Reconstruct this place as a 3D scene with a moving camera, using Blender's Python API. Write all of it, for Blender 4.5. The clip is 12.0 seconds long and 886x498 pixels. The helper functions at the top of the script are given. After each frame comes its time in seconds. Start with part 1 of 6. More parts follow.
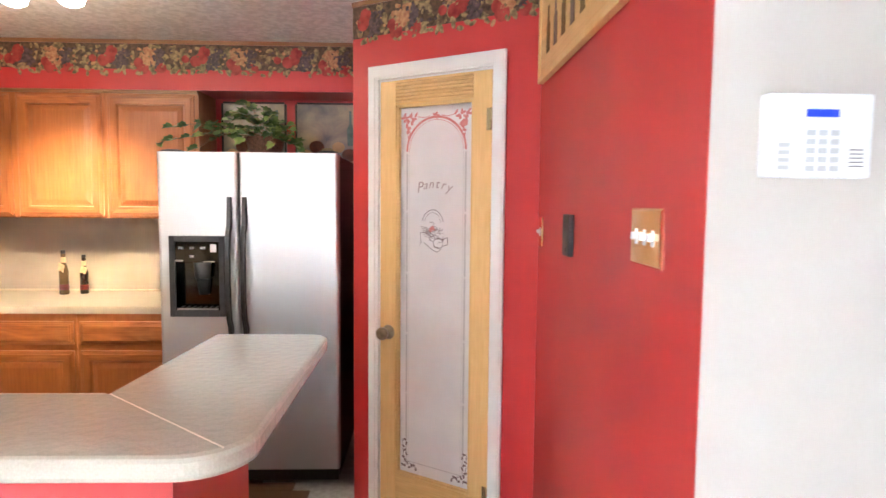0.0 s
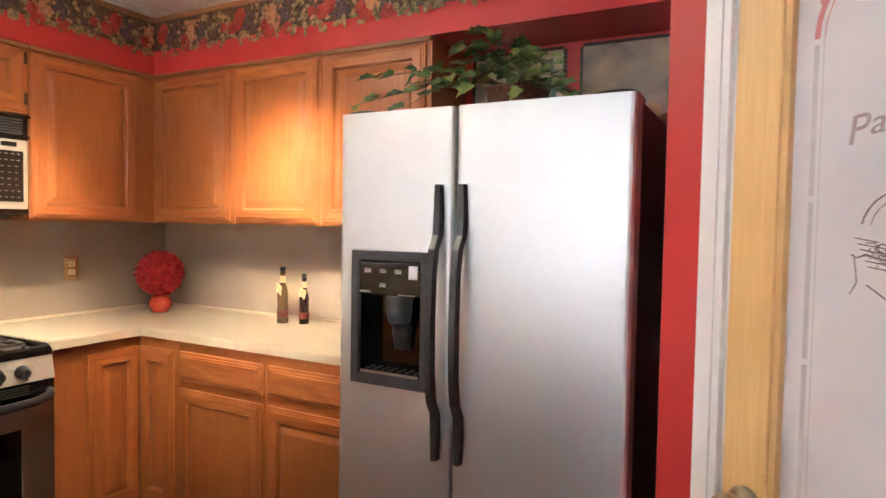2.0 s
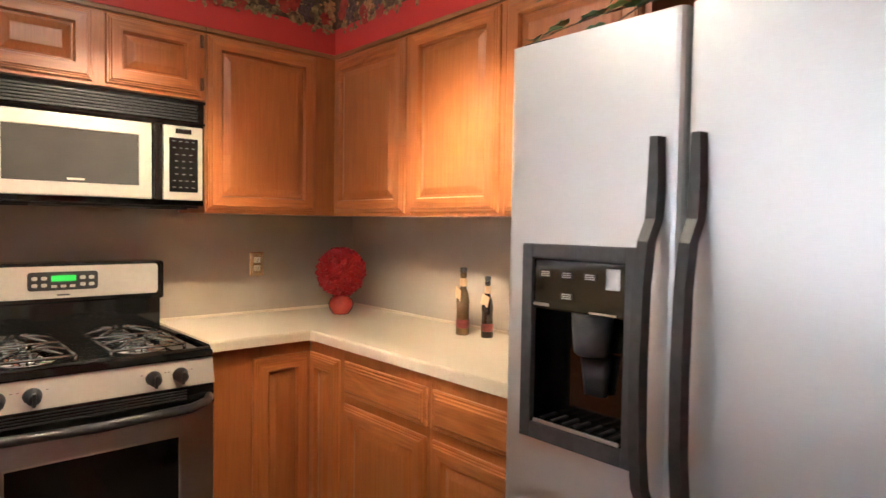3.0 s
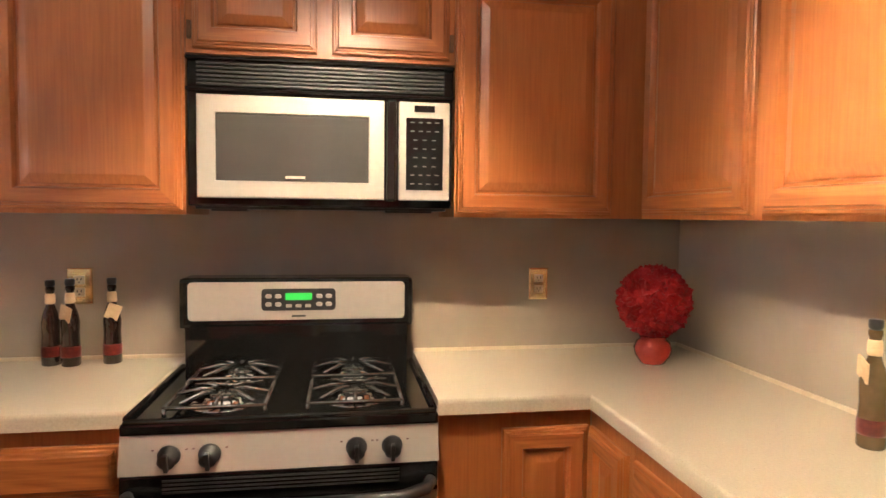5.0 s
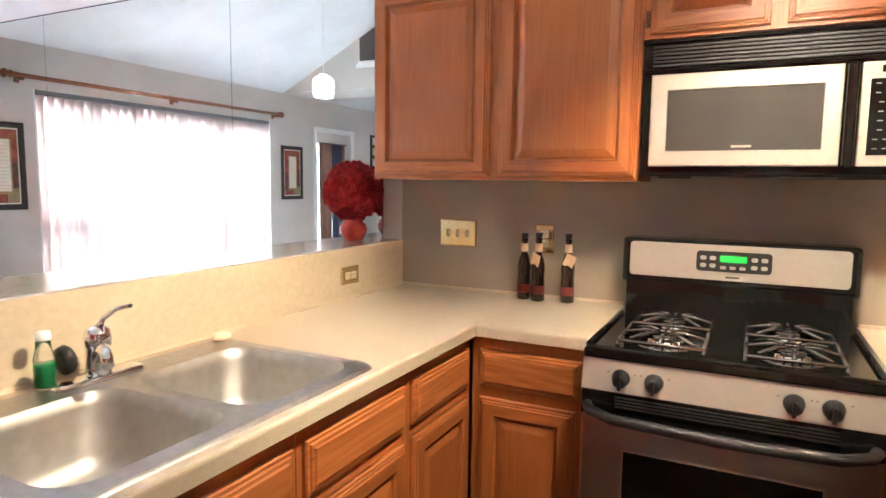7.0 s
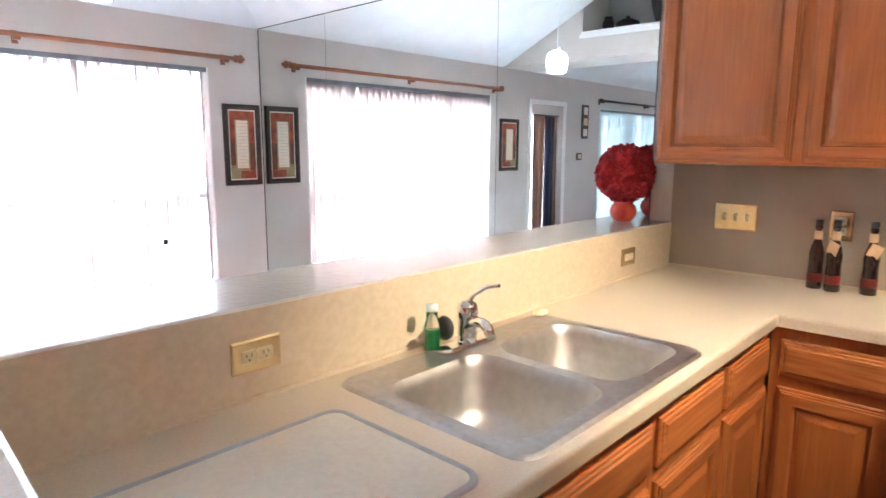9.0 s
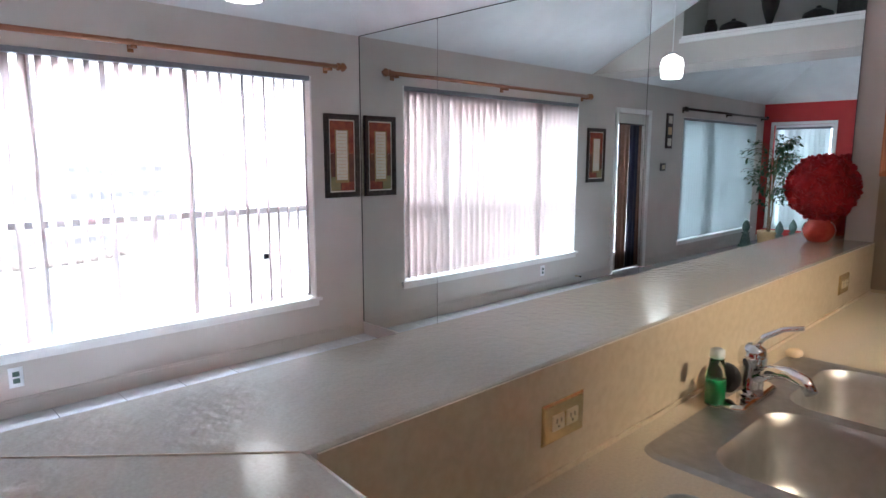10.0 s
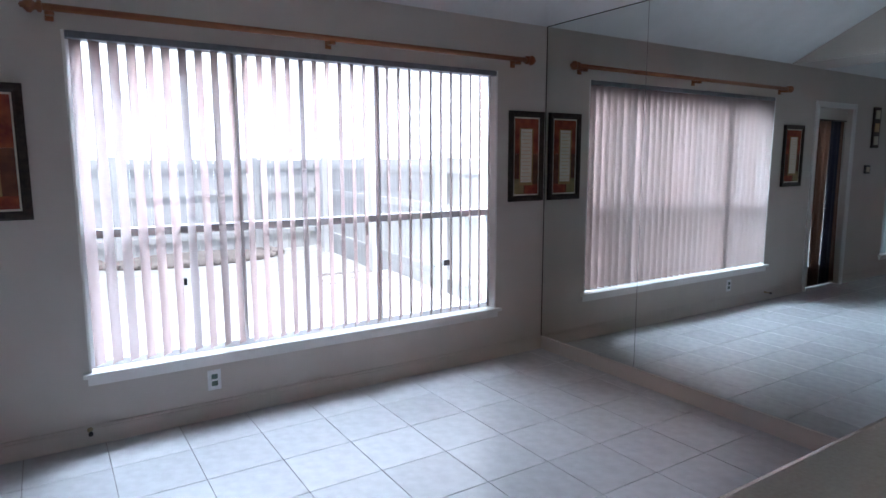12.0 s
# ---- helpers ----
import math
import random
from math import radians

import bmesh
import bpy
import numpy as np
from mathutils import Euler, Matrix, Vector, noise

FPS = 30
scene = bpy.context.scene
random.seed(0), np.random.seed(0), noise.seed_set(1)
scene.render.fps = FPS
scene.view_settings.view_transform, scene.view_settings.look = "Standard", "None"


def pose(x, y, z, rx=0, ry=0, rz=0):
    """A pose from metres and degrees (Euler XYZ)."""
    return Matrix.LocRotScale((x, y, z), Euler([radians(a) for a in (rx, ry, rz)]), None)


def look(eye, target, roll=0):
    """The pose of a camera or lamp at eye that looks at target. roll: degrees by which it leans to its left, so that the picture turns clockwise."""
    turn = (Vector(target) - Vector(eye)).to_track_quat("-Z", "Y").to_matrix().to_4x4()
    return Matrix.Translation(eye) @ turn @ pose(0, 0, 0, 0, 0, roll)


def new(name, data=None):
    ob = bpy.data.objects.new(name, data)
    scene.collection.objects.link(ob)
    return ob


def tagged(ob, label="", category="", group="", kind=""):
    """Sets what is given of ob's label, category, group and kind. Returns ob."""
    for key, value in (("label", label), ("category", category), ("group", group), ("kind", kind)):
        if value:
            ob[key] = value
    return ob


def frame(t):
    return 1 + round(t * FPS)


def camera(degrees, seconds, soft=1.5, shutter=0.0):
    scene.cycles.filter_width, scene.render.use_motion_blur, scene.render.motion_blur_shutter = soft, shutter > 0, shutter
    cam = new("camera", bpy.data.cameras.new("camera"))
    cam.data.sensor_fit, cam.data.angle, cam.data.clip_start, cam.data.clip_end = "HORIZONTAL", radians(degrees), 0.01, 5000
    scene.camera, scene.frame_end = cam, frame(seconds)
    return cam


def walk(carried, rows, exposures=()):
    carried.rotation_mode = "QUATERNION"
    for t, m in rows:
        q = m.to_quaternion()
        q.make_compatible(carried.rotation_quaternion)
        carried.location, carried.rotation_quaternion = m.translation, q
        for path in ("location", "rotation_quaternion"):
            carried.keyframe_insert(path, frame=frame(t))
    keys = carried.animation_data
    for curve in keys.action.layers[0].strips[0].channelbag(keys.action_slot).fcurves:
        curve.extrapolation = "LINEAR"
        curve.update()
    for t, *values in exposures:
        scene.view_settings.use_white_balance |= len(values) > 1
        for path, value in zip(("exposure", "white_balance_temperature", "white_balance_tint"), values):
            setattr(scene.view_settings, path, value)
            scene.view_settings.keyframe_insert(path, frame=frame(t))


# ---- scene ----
cam = camera(71.2, 12.0, soft=1.5, shutter=0.15)
PATH = [
    (0, (0.147, -0.096, 1.516), (0.209, 1.897, 1.36), 0.5),
    (0.5, (0.143, 0.34, 1.491), (-0.077, 2.323, 1.345), 0.5),
    (1, (0.178, 0.749, 1.468), (-0.224, 2.704, 1.343), 0.8),
    (1.5, (0.093, 1.156, 1.443), (-0.567, 3.041, 1.337), 0.8),
    (2, (0.012, 1.494, 1.412), (-0.923, 3.26, 1.331), 1.0),
    (2.5, (-0.05, 1.815, 1.386), (-1.274, 3.395, 1.31), 1.0),
    (3, (-0.266, 2.056, 1.365), (-1.758, 3.385, 1.284), 0.9),
    (3.2, (-0.370, 2.141, 1.356), (-1.94, 3.381, 1.28), 0.9),
    (4.8, (-0.918, 2.662, 1.393), (-2.874, 3.064, 1.279), 0.6),
    (5, (-0.951, 2.678, 1.396), (-2.922, 2.997, 1.292), 0.6),
    (5.5, (-0.973, 2.685, 1.404), (-2.969, 2.674, 1.272), 0.3),
    (6, (-0.958, 2.664, 1.408), (-2.907, 2.253, 1.224), 0.1),
    (6.5, (-0.892, 2.646, 1.407), (-2.735, 1.9, 1.192), 0.0),
    (6.7, (-0.802, 2.616, 1.382), (-2.615, 1.796, 1.184), 0.2),
    (8.3, (-0.402, 2.544, 1.41), (-2.005, 1.408, 1.033), 0.2),
    (8.5, (-0.394, 2.522, 1.426), (-1.95, 1.325, 1.042), 0.2),
    (9, (-0.325, 2.324, 1.459), (-1.768, 0.979, 1.132), 0.2),
    (9.5, (-0.207, 2.029, 1.455), (-1.582, 0.606, 1.161), 0.3),
    (10, (-0.135, 1.752, 1.463), (-1.499, 0.32, 1.167), 0.1),
    (10.5, (-0.055, 1.5, 1.457), (-1.42, 0.068, 1.164), 0.0),
    (11, (0.01, 1.32, 1.453), (-1.323, -0.142, 1.16), 0.1),
    (11.5, (0.013, 1.202, 1.421), (-1.192, -0.369, 1.14), -0.2),
    (12, (0.018, 1.158, 1.437), (-1.05, -0.509, 1.154), -0.1),
]
EXPOSURES = [(0, 3.2, 6200, 10), (1, 3.2, 6200, 10), (3, 2.8, 6100, 10), (5.5, 2.7, 6200, 10), (6.7, 2.9, 6000, 10), (8.5, 3.0, 5700, 10), (9, 3.1, 5700, 10), (9.5, 2.5, 5700, 10), (10, 1.85, 5650, 10), (10.5, 1.4, 5650, 10), (12, 0.5, 5500, 10)]
walk(cam, [(t, look(eye, target, roll)) for t, eye, target, roll in PATH], EXPOSURES)

# ---- light ----
world = bpy.data.worlds.new("sky")
scene.world = world
world.use_nodes = True
_n = world.node_tree.nodes
_sky = _n.new("ShaderNodeTexSky")
_sky.sky_type = "NISHITA"
_sky.sun_disc = False
_sky.sun_elevation = radians(62)
_sky.dust_density = 1.6
_sky.sun_rotation = radians(60)
_bg = _n["Background"]
_bg.inputs["Strength"].default_value = 0.15
world.node_tree.links.new(_sky.outputs[0], _bg.inputs[0])


def sun(strength, degrees, target):
    data = bpy.data.lights.new("sun", "SUN")
    data.energy, data.angle, data.color = strength, radians(degrees), (1.0, 0.97, 0.94)
    ob = new("sun", data)
    ob.matrix_world = look((0, 0, 0), target)
    return ob


# high hazy sun over the yard: no beam enters the room
sun(5.0, 3, (-0.15, -0.30, -0.94))


def window_light(name, m, w, h, energy):
    data = bpy.data.lights.new(name, "AREA")
    data.shape, data.size, data.size_y, data.energy, data.color = "RECTANGLE", w, h, energy, (0.86, 0.93, 1.0)
    ob = new(name, data)
    ob.matrix_world = m
    return ob


# daylight of the sky in the openings
window_light("window_daylight", look((-1.39, -3.15, 2.95), (-1.39, -0.6, 0.2)), 3.2, 1.3, 390)
window_light("window_daylight_far", look((3.82, -2.62, 1.14), (3.82, 0, 1.0)), 2.6, 1.7, 22)
window_light("window_daylight_end", look((5.78, -1.73, 1.1), (3, -1.73, 1.0)), 0.9, 1.7, 13)


def spot(name, eye, target, energy, degrees, blend=0.6, radius=0.03, color=(1.0, 0.78, 0.51)):
    data = bpy.data.lights.new(name, "SPOT")
    data.energy, data.spot_size, data.spot_blend, data.shadow_soft_size, data.color = energy, radians(degrees), blend, radius, color
    ob = new(name, data)
    ob.matrix_world = look(eye, target)
    return ob


def point(name, eye, energy, radius=0.05, color=(1.0, 0.78, 0.51)):
    data = bpy.data.lights.new(name, "POINT")
    data.energy, data.shadow_soft_size, data.color = energy, radius, color
    ob = new(name, data)
    ob.location = eye
    return ob


# the kitchen's ceiling fixture: four shaded heads on a bent bar, each turned its own way
HEADS = [(-1.95, 2.72), (-1.72, 2.60), (-1.485, 2.48), (-1.255, 2.47)]
AIMS = [(-2.97, 2.62, 0.90), (-1.95, 1.32, 0.93), (-1.98, 3.86, 1.02), (-0.60, 3.05, 1.0)]
WATTS = [31, 31, 36, 4]
CONES = [74, 66, 58, 80]
for (hx, hy), aim, watt, cone in zip(HEADS, AIMS, WATTS, CONES):
    spot("kitchen_bulb", (hx, hy, 2.24), aim, watt, cone, 1.0, 0.018)
    point("kitchen_bulb_spill", (hx, hy, 2.24), 0.25, 0.03)
# extra lamp without a head of its own, added to brighten the upper cabinets
spot("added_cabinet_spot", (-1.485, 2.50, 2.24), (-1.80, 3.62, 1.52), 8, 38, 0.8)

# ---- materials ----
def mat(name, c1, c2=None, scale=6.0, stretch=(1, 1, 1), rough=0.5, metal=0.0, bump=0.0, bump_scale=None, mix=(0.35, 0.65), rough_var=0.0, coat=0.0, trans=0.0, ior=1.45, emit=None, emit_strength=0.0, vary=0.0, distort=0.0):
    m = bpy.data.materials.new(name)
    m.use_nodes = True
    t = m.node_tree
    b = t.nodes["Principled BSDF"]
    b.inputs["Roughness"].default_value = rough
    b.inputs["Metallic"].default_value = metal
    b.inputs["Coat Weight"].default_value = coat
    b.inputs["Coat Roughness"].default_value = 0.12
    b.inputs["Transmission Weight"].default_value = trans
    b.inputs["IOR"].default_value = ior
    b.inputs["Base Color"].default_value = (*c1, 1)
    if emit:
        b.inputs["Emission Color"].default_value = (*emit, 1)
        b.inputs["Emission Strength"].default_value = emit_strength
    co = t.nodes.new("ShaderNodeTexCoord")
    mp = t.nodes.new("ShaderNodeMapping")
    mp.inputs["Scale"].default_value = stretch
    t.links.new(co.outputs["Object"], mp.inputs[0])
    col = None
    if c2:
        n1 = t.nodes.new("ShaderNodeTexNoise")
        n1.inputs["Scale"].default_value, n1.inputs["Detail"].default_value = scale, 6
        n1.inputs["Distortion"].default_value = distort
        t.links.new(mp.outputs[0], n1.inputs["Vector"])
        r = t.nodes.new("ShaderNodeValToRGB")
        r.color_ramp.elements[0].position, r.color_ramp.elements[1].position = mix
        r.color_ramp.elements[0].color, r.color_ramp.elements[1].color = (*c1, 1), (*c2, 1)
        t.links.new(n1.outputs[0], r.inputs[0])
        col = r.outputs[0]
        if rough_var:
            mr = t.nodes.new("ShaderNodeMapRange")
            mr.inputs[3].default_value, mr.inputs[4].default_value = rough - rough_var, rough + rough_var
            t.links.new(n1.outputs[0], mr.inputs[0])
            t.links.new(mr.outputs[0], b.inputs["Roughness"])
    if vary and col:
        oi = t.nodes.new("ShaderNodeObjectInfo")
        mr = t.nodes.new("ShaderNodeMapRange")
        mr.inputs[3].default_value, mr.inputs[4].default_value = 1 - vary, 1 + vary
        t.links.new(oi.outputs["Random"], mr.inputs[0])
        hs = t.nodes.new("ShaderNodeHueSaturation")
        t.links.new(mr.outputs[0], hs.inputs["Value"])
        t.links.new(col, hs.inputs["Color"])
        col = hs.outputs[0]
    if col:
        t.links.new(col, b.inputs["Base Color"])
    if bump:
        n2 = t.nodes.new("ShaderNodeTexNoise")
        n2.inputs["Scale"].default_value, n2.inputs["Detail"].default_value = bump_scale or scale * 4, 5
        t.links.new(mp.outputs[0], n2.inputs["Vector"])
        bp = t.nodes.new("ShaderNodeBump")
        bp.inputs["Strength"].default_value, bp.inputs["Distance"].default_value = bump, 0.01
        t.links.new(n2.outputs[0], bp.inputs["Height"])
        t.links.new(bp.outputs[0], b.inputs["Normal"])
    return m


def wood(name, c1, c2, along="z", rough=0.38, coat=0.25, fine=1.0, figure=0.45):
    """Oak or pine: long streaks with cathedral waves and fine pores along one axis."""
    m = bpy.data.materials.new(name)
    m.use_nodes = True
    t = m.node_tree
    b = t.nodes["Principled BSDF"]
    b.inputs["Roughness"].default_value = rough
    b.inputs["Coat Weight"].default_value, b.inputs["Coat Roughness"].default_value = coat, 0.25
    co = t.nodes.new("ShaderNodeTexCoord")
    oi = t.nodes.new("ShaderNodeObjectInfo")
    sh = t.nodes.new("ShaderNodeVectorMath")
    sh.operation = "SCALE"
    sh.inputs[0].default_value = (7, 5, 9)
    t.links.new(oi.outputs["Random"], sh.inputs["Scale"])
    ad = t.nodes.new("ShaderNodeVectorMath")
    t.links.new(co.outputs["Object"], ad.inputs[0])
    t.links.new(sh.outputs[0], ad.inputs[1])

    def noise_of(s_across, s_along, detail, distort):
        mp = t.nodes.new("ShaderNodeMapping")
        mp.inputs["Scale"].default_value = tuple(s_along if a == along else s_across for a in "xyz")
        t.links.new(ad.outputs[0], mp.inputs[0])
        n = t.nodes.new("ShaderNodeTexNoise")
        n.inputs["Scale"].default_value, n.inputs["Detail"].default_value, n.inputs["Distortion"].default_value = 1.0, detail, distort
        t.links.new(mp.outputs[0], n.inputs["Vector"])
        return n.outputs[0]
    broad = noise_of(7, 1.0, 3, 1.4)
    blotch = noise_of(5, 3.5, 2, 0.4)
    pores = noise_of(150 * fine, 5, 4, 0.3)
    mul = t.nodes.new("ShaderNodeMath")
    mul.operation = "MULTIPLY"
    mul.inputs[1].default_value = 5.0
    t.links.new(broad, mul.inputs[0])
    fr = t.nodes.new("ShaderNodeMath")
    fr.operation = "PINGPONG"
    fr.inputs[1].default_value = 0.5
    t.links.new(mul.outputs[0], fr.inputs[0])
    mx = t.nodes.new("ShaderNodeMath")
    mx.operation = "MULTIPLY_ADD"
    mx.inputs[1].default_value = figure
    t.links.new(fr.outputs[0], mx.inputs[0])
    pr = t.nodes.new("ShaderNodeMapRange")
    pr.inputs[1].default_value, pr.inputs[2].default_value, pr.inputs[3].default_value, pr.inputs[4].default_value = 0.35, 0.65, 0.0, 0.34
    t.links.new(pores, pr.inputs[0])
    bl = t.nodes.new("ShaderNodeMath")
    bl.operation = "MULTIPLY_ADD"
    bl.inputs[1].default_value = 0.55
    t.links.new(blotch, bl.inputs[0])
    t.links.new(pr.outputs[0], bl.inputs[2])
    t.links.new(bl.outputs[0], mx.inputs[2])
    r = t.nodes.new("ShaderNodeValToRGB")
    r.color_ramp.elements[0].color, r.color_ramp.elements[1].color = (*c1, 1), (*c2, 1)
    r.color_ramp.elements[0].position, r.color_ramp.elements[1].position = 0.15, 0.95
    t.links.new(mx.outputs[0], r.inputs[0])
    mr = t.nodes.new("ShaderNodeMapRange")
    mr.inputs[3].default_value, mr.inputs[4].default_value = 0.9, 1.1
    t.links.new(oi.outputs["Random"], mr.inputs[0])
    hs = t.nodes.new("ShaderNodeHueSaturation")
    t.links.new(mr.outputs[0], hs.inputs["Value"])
    t.links.new(r.outputs[0], hs.inputs["Color"])
    t.links.new(hs.outputs[0], b.inputs["Base Color"])
    bp = t.nodes.new("ShaderNodeBump")
    bp.inputs["Strength"].default_value, bp.inputs["Distance"].default_value = 0.12, 0.004
    t.links.new(pores, bp.inputs["Height"])
    t.links.new(bp.outputs[0], b.inputs["Normal"])
    return m


M_RED = mat("red_paint", (0.50, 0.035, 0.035), (0.54, 0.045, 0.042), 3, rough=0.42, bump=0.05, bump_scale=180)
M_WHITE = mat("white_wall_paint", (0.56, 0.515, 0.465), (0.60, 0.555, 0.505), 2, rough=0.6, bump=0.06, bump_scale=160)
M_TAUPE = mat("taupe_wall_paint", (0.335, 0.275, 0.215), (0.375, 0.31, 0.245), 4, rough=0.5, bump=0.08, bump_scale=150)
M_SPLASH = mat("beige_laminate_wall", (0.60, 0.50, 0.36), (0.66, 0.56, 0.42), 60, rough=0.35, bump=0.02)
M_CEIL = mat("textured_ceiling", (0.60, 0.60, 0.59), (0.74, 0.74, 0.73), 26, rough=0.8, bump=1.0, bump_scale=20, mix=(0.42, 0.58), distort=0.8)
M_VAULT = mat("vault_ceiling", (0.70, 0.72, 0.72), (0.76, 0.78, 0.78), 3, rough=0.85, bump=0.25, bump_scale=60)
M_TRIM = mat("white_trim_paint", (0.80, 0.79, 0.76), (0.84, 0.83, 0.80), 8, rough=0.35)
M_OAK = wood("honey_oak_upright", (0.345, 0.104, 0.027), (0.50, 0.174, 0.049), "z", figure=0.22)
M_OAKX = wood("honey_oak_level", (0.26, 0.072, 0.019), (0.50, 0.174, 0.049), "x", figure=0.8)
M_OAKY = wood("honey_oak_trim", (0.20, 0.085, 0.03), (0.34, 0.16, 0.06), "x")
M_PINE = wood("pine_upright", (0.66, 0.40, 0.14), (0.78, 0.52, 0.22), "z", rough=0.4)
M_PINEX = wood("pine_level", (0.60, 0.35, 0.12), (0.78, 0.52, 0.22), "x", rough=0.4)
M_ROD = wood("stained_rod", (0.22, 0.075, 0.028), (0.33, 0.13, 0.048), "x", rough=0.35)
M_LAM = mat("beige_counter_laminate", (0.54, 0.46, 0.345), (0.60, 0.52, 0.40), 180, rough=0.3, rough_var=0.06, bump=0.03, bump_scale=320)
M_BAR = mat("bar_laminate", (0.44, 0.40, 0.325), (0.49, 0.445, 0.36), 220, rough=0.2, rough_var=0.04, bump=0.22, bump_scale=45, coat=0.7)
M_STEEL = mat("brushed_steel", (0.40, 0.385, 0.37), (0.46, 0.445, 0.43), 40, (1, 1, 30), rough=0.36, metal=1.0, rough_var=0.06)
M_SINK = mat("sink_steel", (0.46, 0.45, 0.43), (0.53, 0.52, 0.50), 30, rough=0.46, metal=1.0, rough_var=0.04)
M_RIM = mat("sink_rim_steel", (0.42, 0.41, 0.40), (0.48, 0.47, 0.46), 50, rough=0.42, metal=1.0)
M_FRIDGE = mat("satin_steel_panel", (0.58, 0.61, 0.615), (0.62, 0.65, 0.655), 30, (1, 1, 60), rough=0.40, metal=0.7, rough_var=0.05)
M_PANEL = mat("silver_panel", (0.52, 0.485, 0.425), (0.54, 0.505, 0.445), 60, rough=0.34, metal=0.5)
M_BLACK = mat("black_enamel", (0.006, 0.006, 0.006), (0.009, 0.009, 0.009), 12, rough=0.07)
M_PLAST = mat("black_plastic", (0.02, 0.02, 0.022), (0.03, 0.03, 0.032), 60, rough=0.38)
M_IRON = mat("cast_iron", (0.16, 0.16, 0.16), (0.24, 0.24, 0.24), 80, rough=0.24, metal=0.9)
M_DGREY = mat("dark_grey_plastic", (0.045, 0.047, 0.05), (0.06, 0.062, 0.065), 50, rough=0.4)
M_HANDLE = mat("satin_dark_handle", (0.035, 0.036, 0.038), (0.05, 0.05, 0.052), 40, rough=0.34, metal=0.2)
M_GLASSBLK = mat("smoked_glass", (0.05, 0.047, 0.044), (0.06, 0.056, 0.052), 5, rough=0.08, coat=0.6)
M_CHROME = mat("chrome", (0.82, 0.82, 0.83), rough=0.06, metal=1.0)
M_BRASS = mat("brass_plate", (0.74, 0.58, 0.30), (0.84, 0.68, 0.40), 30, rough=0.24, metal=0.85, bump=0.1, bump_scale=40)
M_POLISH = mat("polished_brass", (0.86, 0.62, 0.34), (0.92, 0.70, 0.42), 30, rough=0.12, metal=1.0)
M_HAZE = mat("pale_hazy_sky", (1, 1, 1), emit=(0.93, 0.96, 1.0), emit_strength=1.0)
M_BRONZE = mat("antique_brass", (0.30, 0.24, 0.16), (0.42, 0.35, 0.24), 40, rough=0.28, metal=1.0)
M_IVORY = mat("ivory_plastic", (0.60, 0.50, 0.33), (0.66, 0.56, 0.38), 30, rough=0.35)
M_KEY = mat("grey_rubber_key", (0.50, 0.52, 0.53), (0.54, 0.56, 0.57), 30, rough=0.5)
M_WPLAST = mat("white_plastic", (0.80, 0.81, 0.82), (0.84, 0.85, 0.86), 20, rough=0.35)
M_MIRROR = mat("mirror_silver", (0.77, 0.81, 0.795), rough=0.0, metal=1.0)
M_GLASS = mat("clear_glass", (1, 1, 1), rough=0.0, trans=1.0)
M_FROST = mat("frosted_glass", (0.80, 0.76, 0.74), (0.86, 0.82, 0.80), 5, rough=0.32, trans=0.22, bump=0.02, bump_scale=60)
M_ETCHR = mat("etched_red", (0.62, 0.20, 0.19), (0.68, 0.26, 0.24), 40, rough=0.5)
M_ETCHG = mat("etched_grey", (0.58, 0.54, 0.53), (0.66, 0.62, 0.60), 40, rough=0.5)
M_INK = mat("etched_ink", (0.16, 0.10, 0.10), (0.24, 0.16, 0.15), 60, rough=0.6)
M_TILE = mat("pale_floor_tile", (0.57, 0.575, 0.585), (0.64, 0.645, 0.655), 16, rough=0.17, rough_var=0.06, bump=0.04, bump_scale=30, vary=0.05)
M_GROUT = mat("grout", (0.30, 0.29, 0.28), (0.37, 0.36, 0.35), 30, rough=0.9)
M_PLANK = wood("floor_plank_brown", (0.06, 0.026, 0.013), (0.12, 0.052, 0.024), "x", rough=0.3)
M_BLIND = mat("blind_vinyl", (0.42, 0.335, 0.31), (0.46, 0.37, 0.345), 3, (1, 1, 0.2), rough=0.45)
M_BLINDW = mat("pale_blind_vinyl", (0.56, 0.61, 0.61), (0.62, 0.67, 0.67), 3, (1, 1, 0.2), rough=0.45)
M_ALU = mat("window_aluminium", (0.82, 0.82, 0.83), (0.86, 0.86, 0.87), 20, rough=0.4, metal=0.2)
M_RAIL = mat("blind_headrail_grey", (0.16, 0.17, 0.19), (0.20, 0.21, 0.23), 20, rough=0.4)
M_PETAL = mat("red_petal", (0.30, 0.006, 0.010), (0.44, 0.014, 0.016), 30, rough=0.6, bump=0.2)
M_REDGL = mat("red_glazed_pot", (0.35, 0.02, 0.018), (0.55, 0.07, 0.04), 14, rough=0.12, metal=0.35, coat=0.6)
M_LEAF = mat("ivy_leaf", (0.035, 0.085, 0.022), (0.11, 0.17, 0.05), 22, rough=0.42, mix=(0.4, 0.62))
M_LEAFP = mat("ivy_leaf_pale", (0.16, 0.24, 0.06), (0.26, 0.32, 0.10), 22, rough=0.42)
M_FICUS = mat("ficus_leaf", (0.02, 0.055, 0.02), (0.06, 0.11, 0.04), 18, rough=0.4)
M_STEM = mat("brown_stem", (0.14, 0.08, 0.035), (0.22, 0.13, 0.06), 30, rough=0.7)
M_BASKET = mat("woven_basket", (0.10, 0.045, 0.03), (0.20, 0.09, 0.06), 90, rough=0.7, bump=0.6, bump_scale=120)
M_WICKER = mat("wicker_planter", (0.36, 0.22, 0.10), (0.46, 0.30, 0.15), 60, rough=0.7, bump=0.6, bump_scale=90)
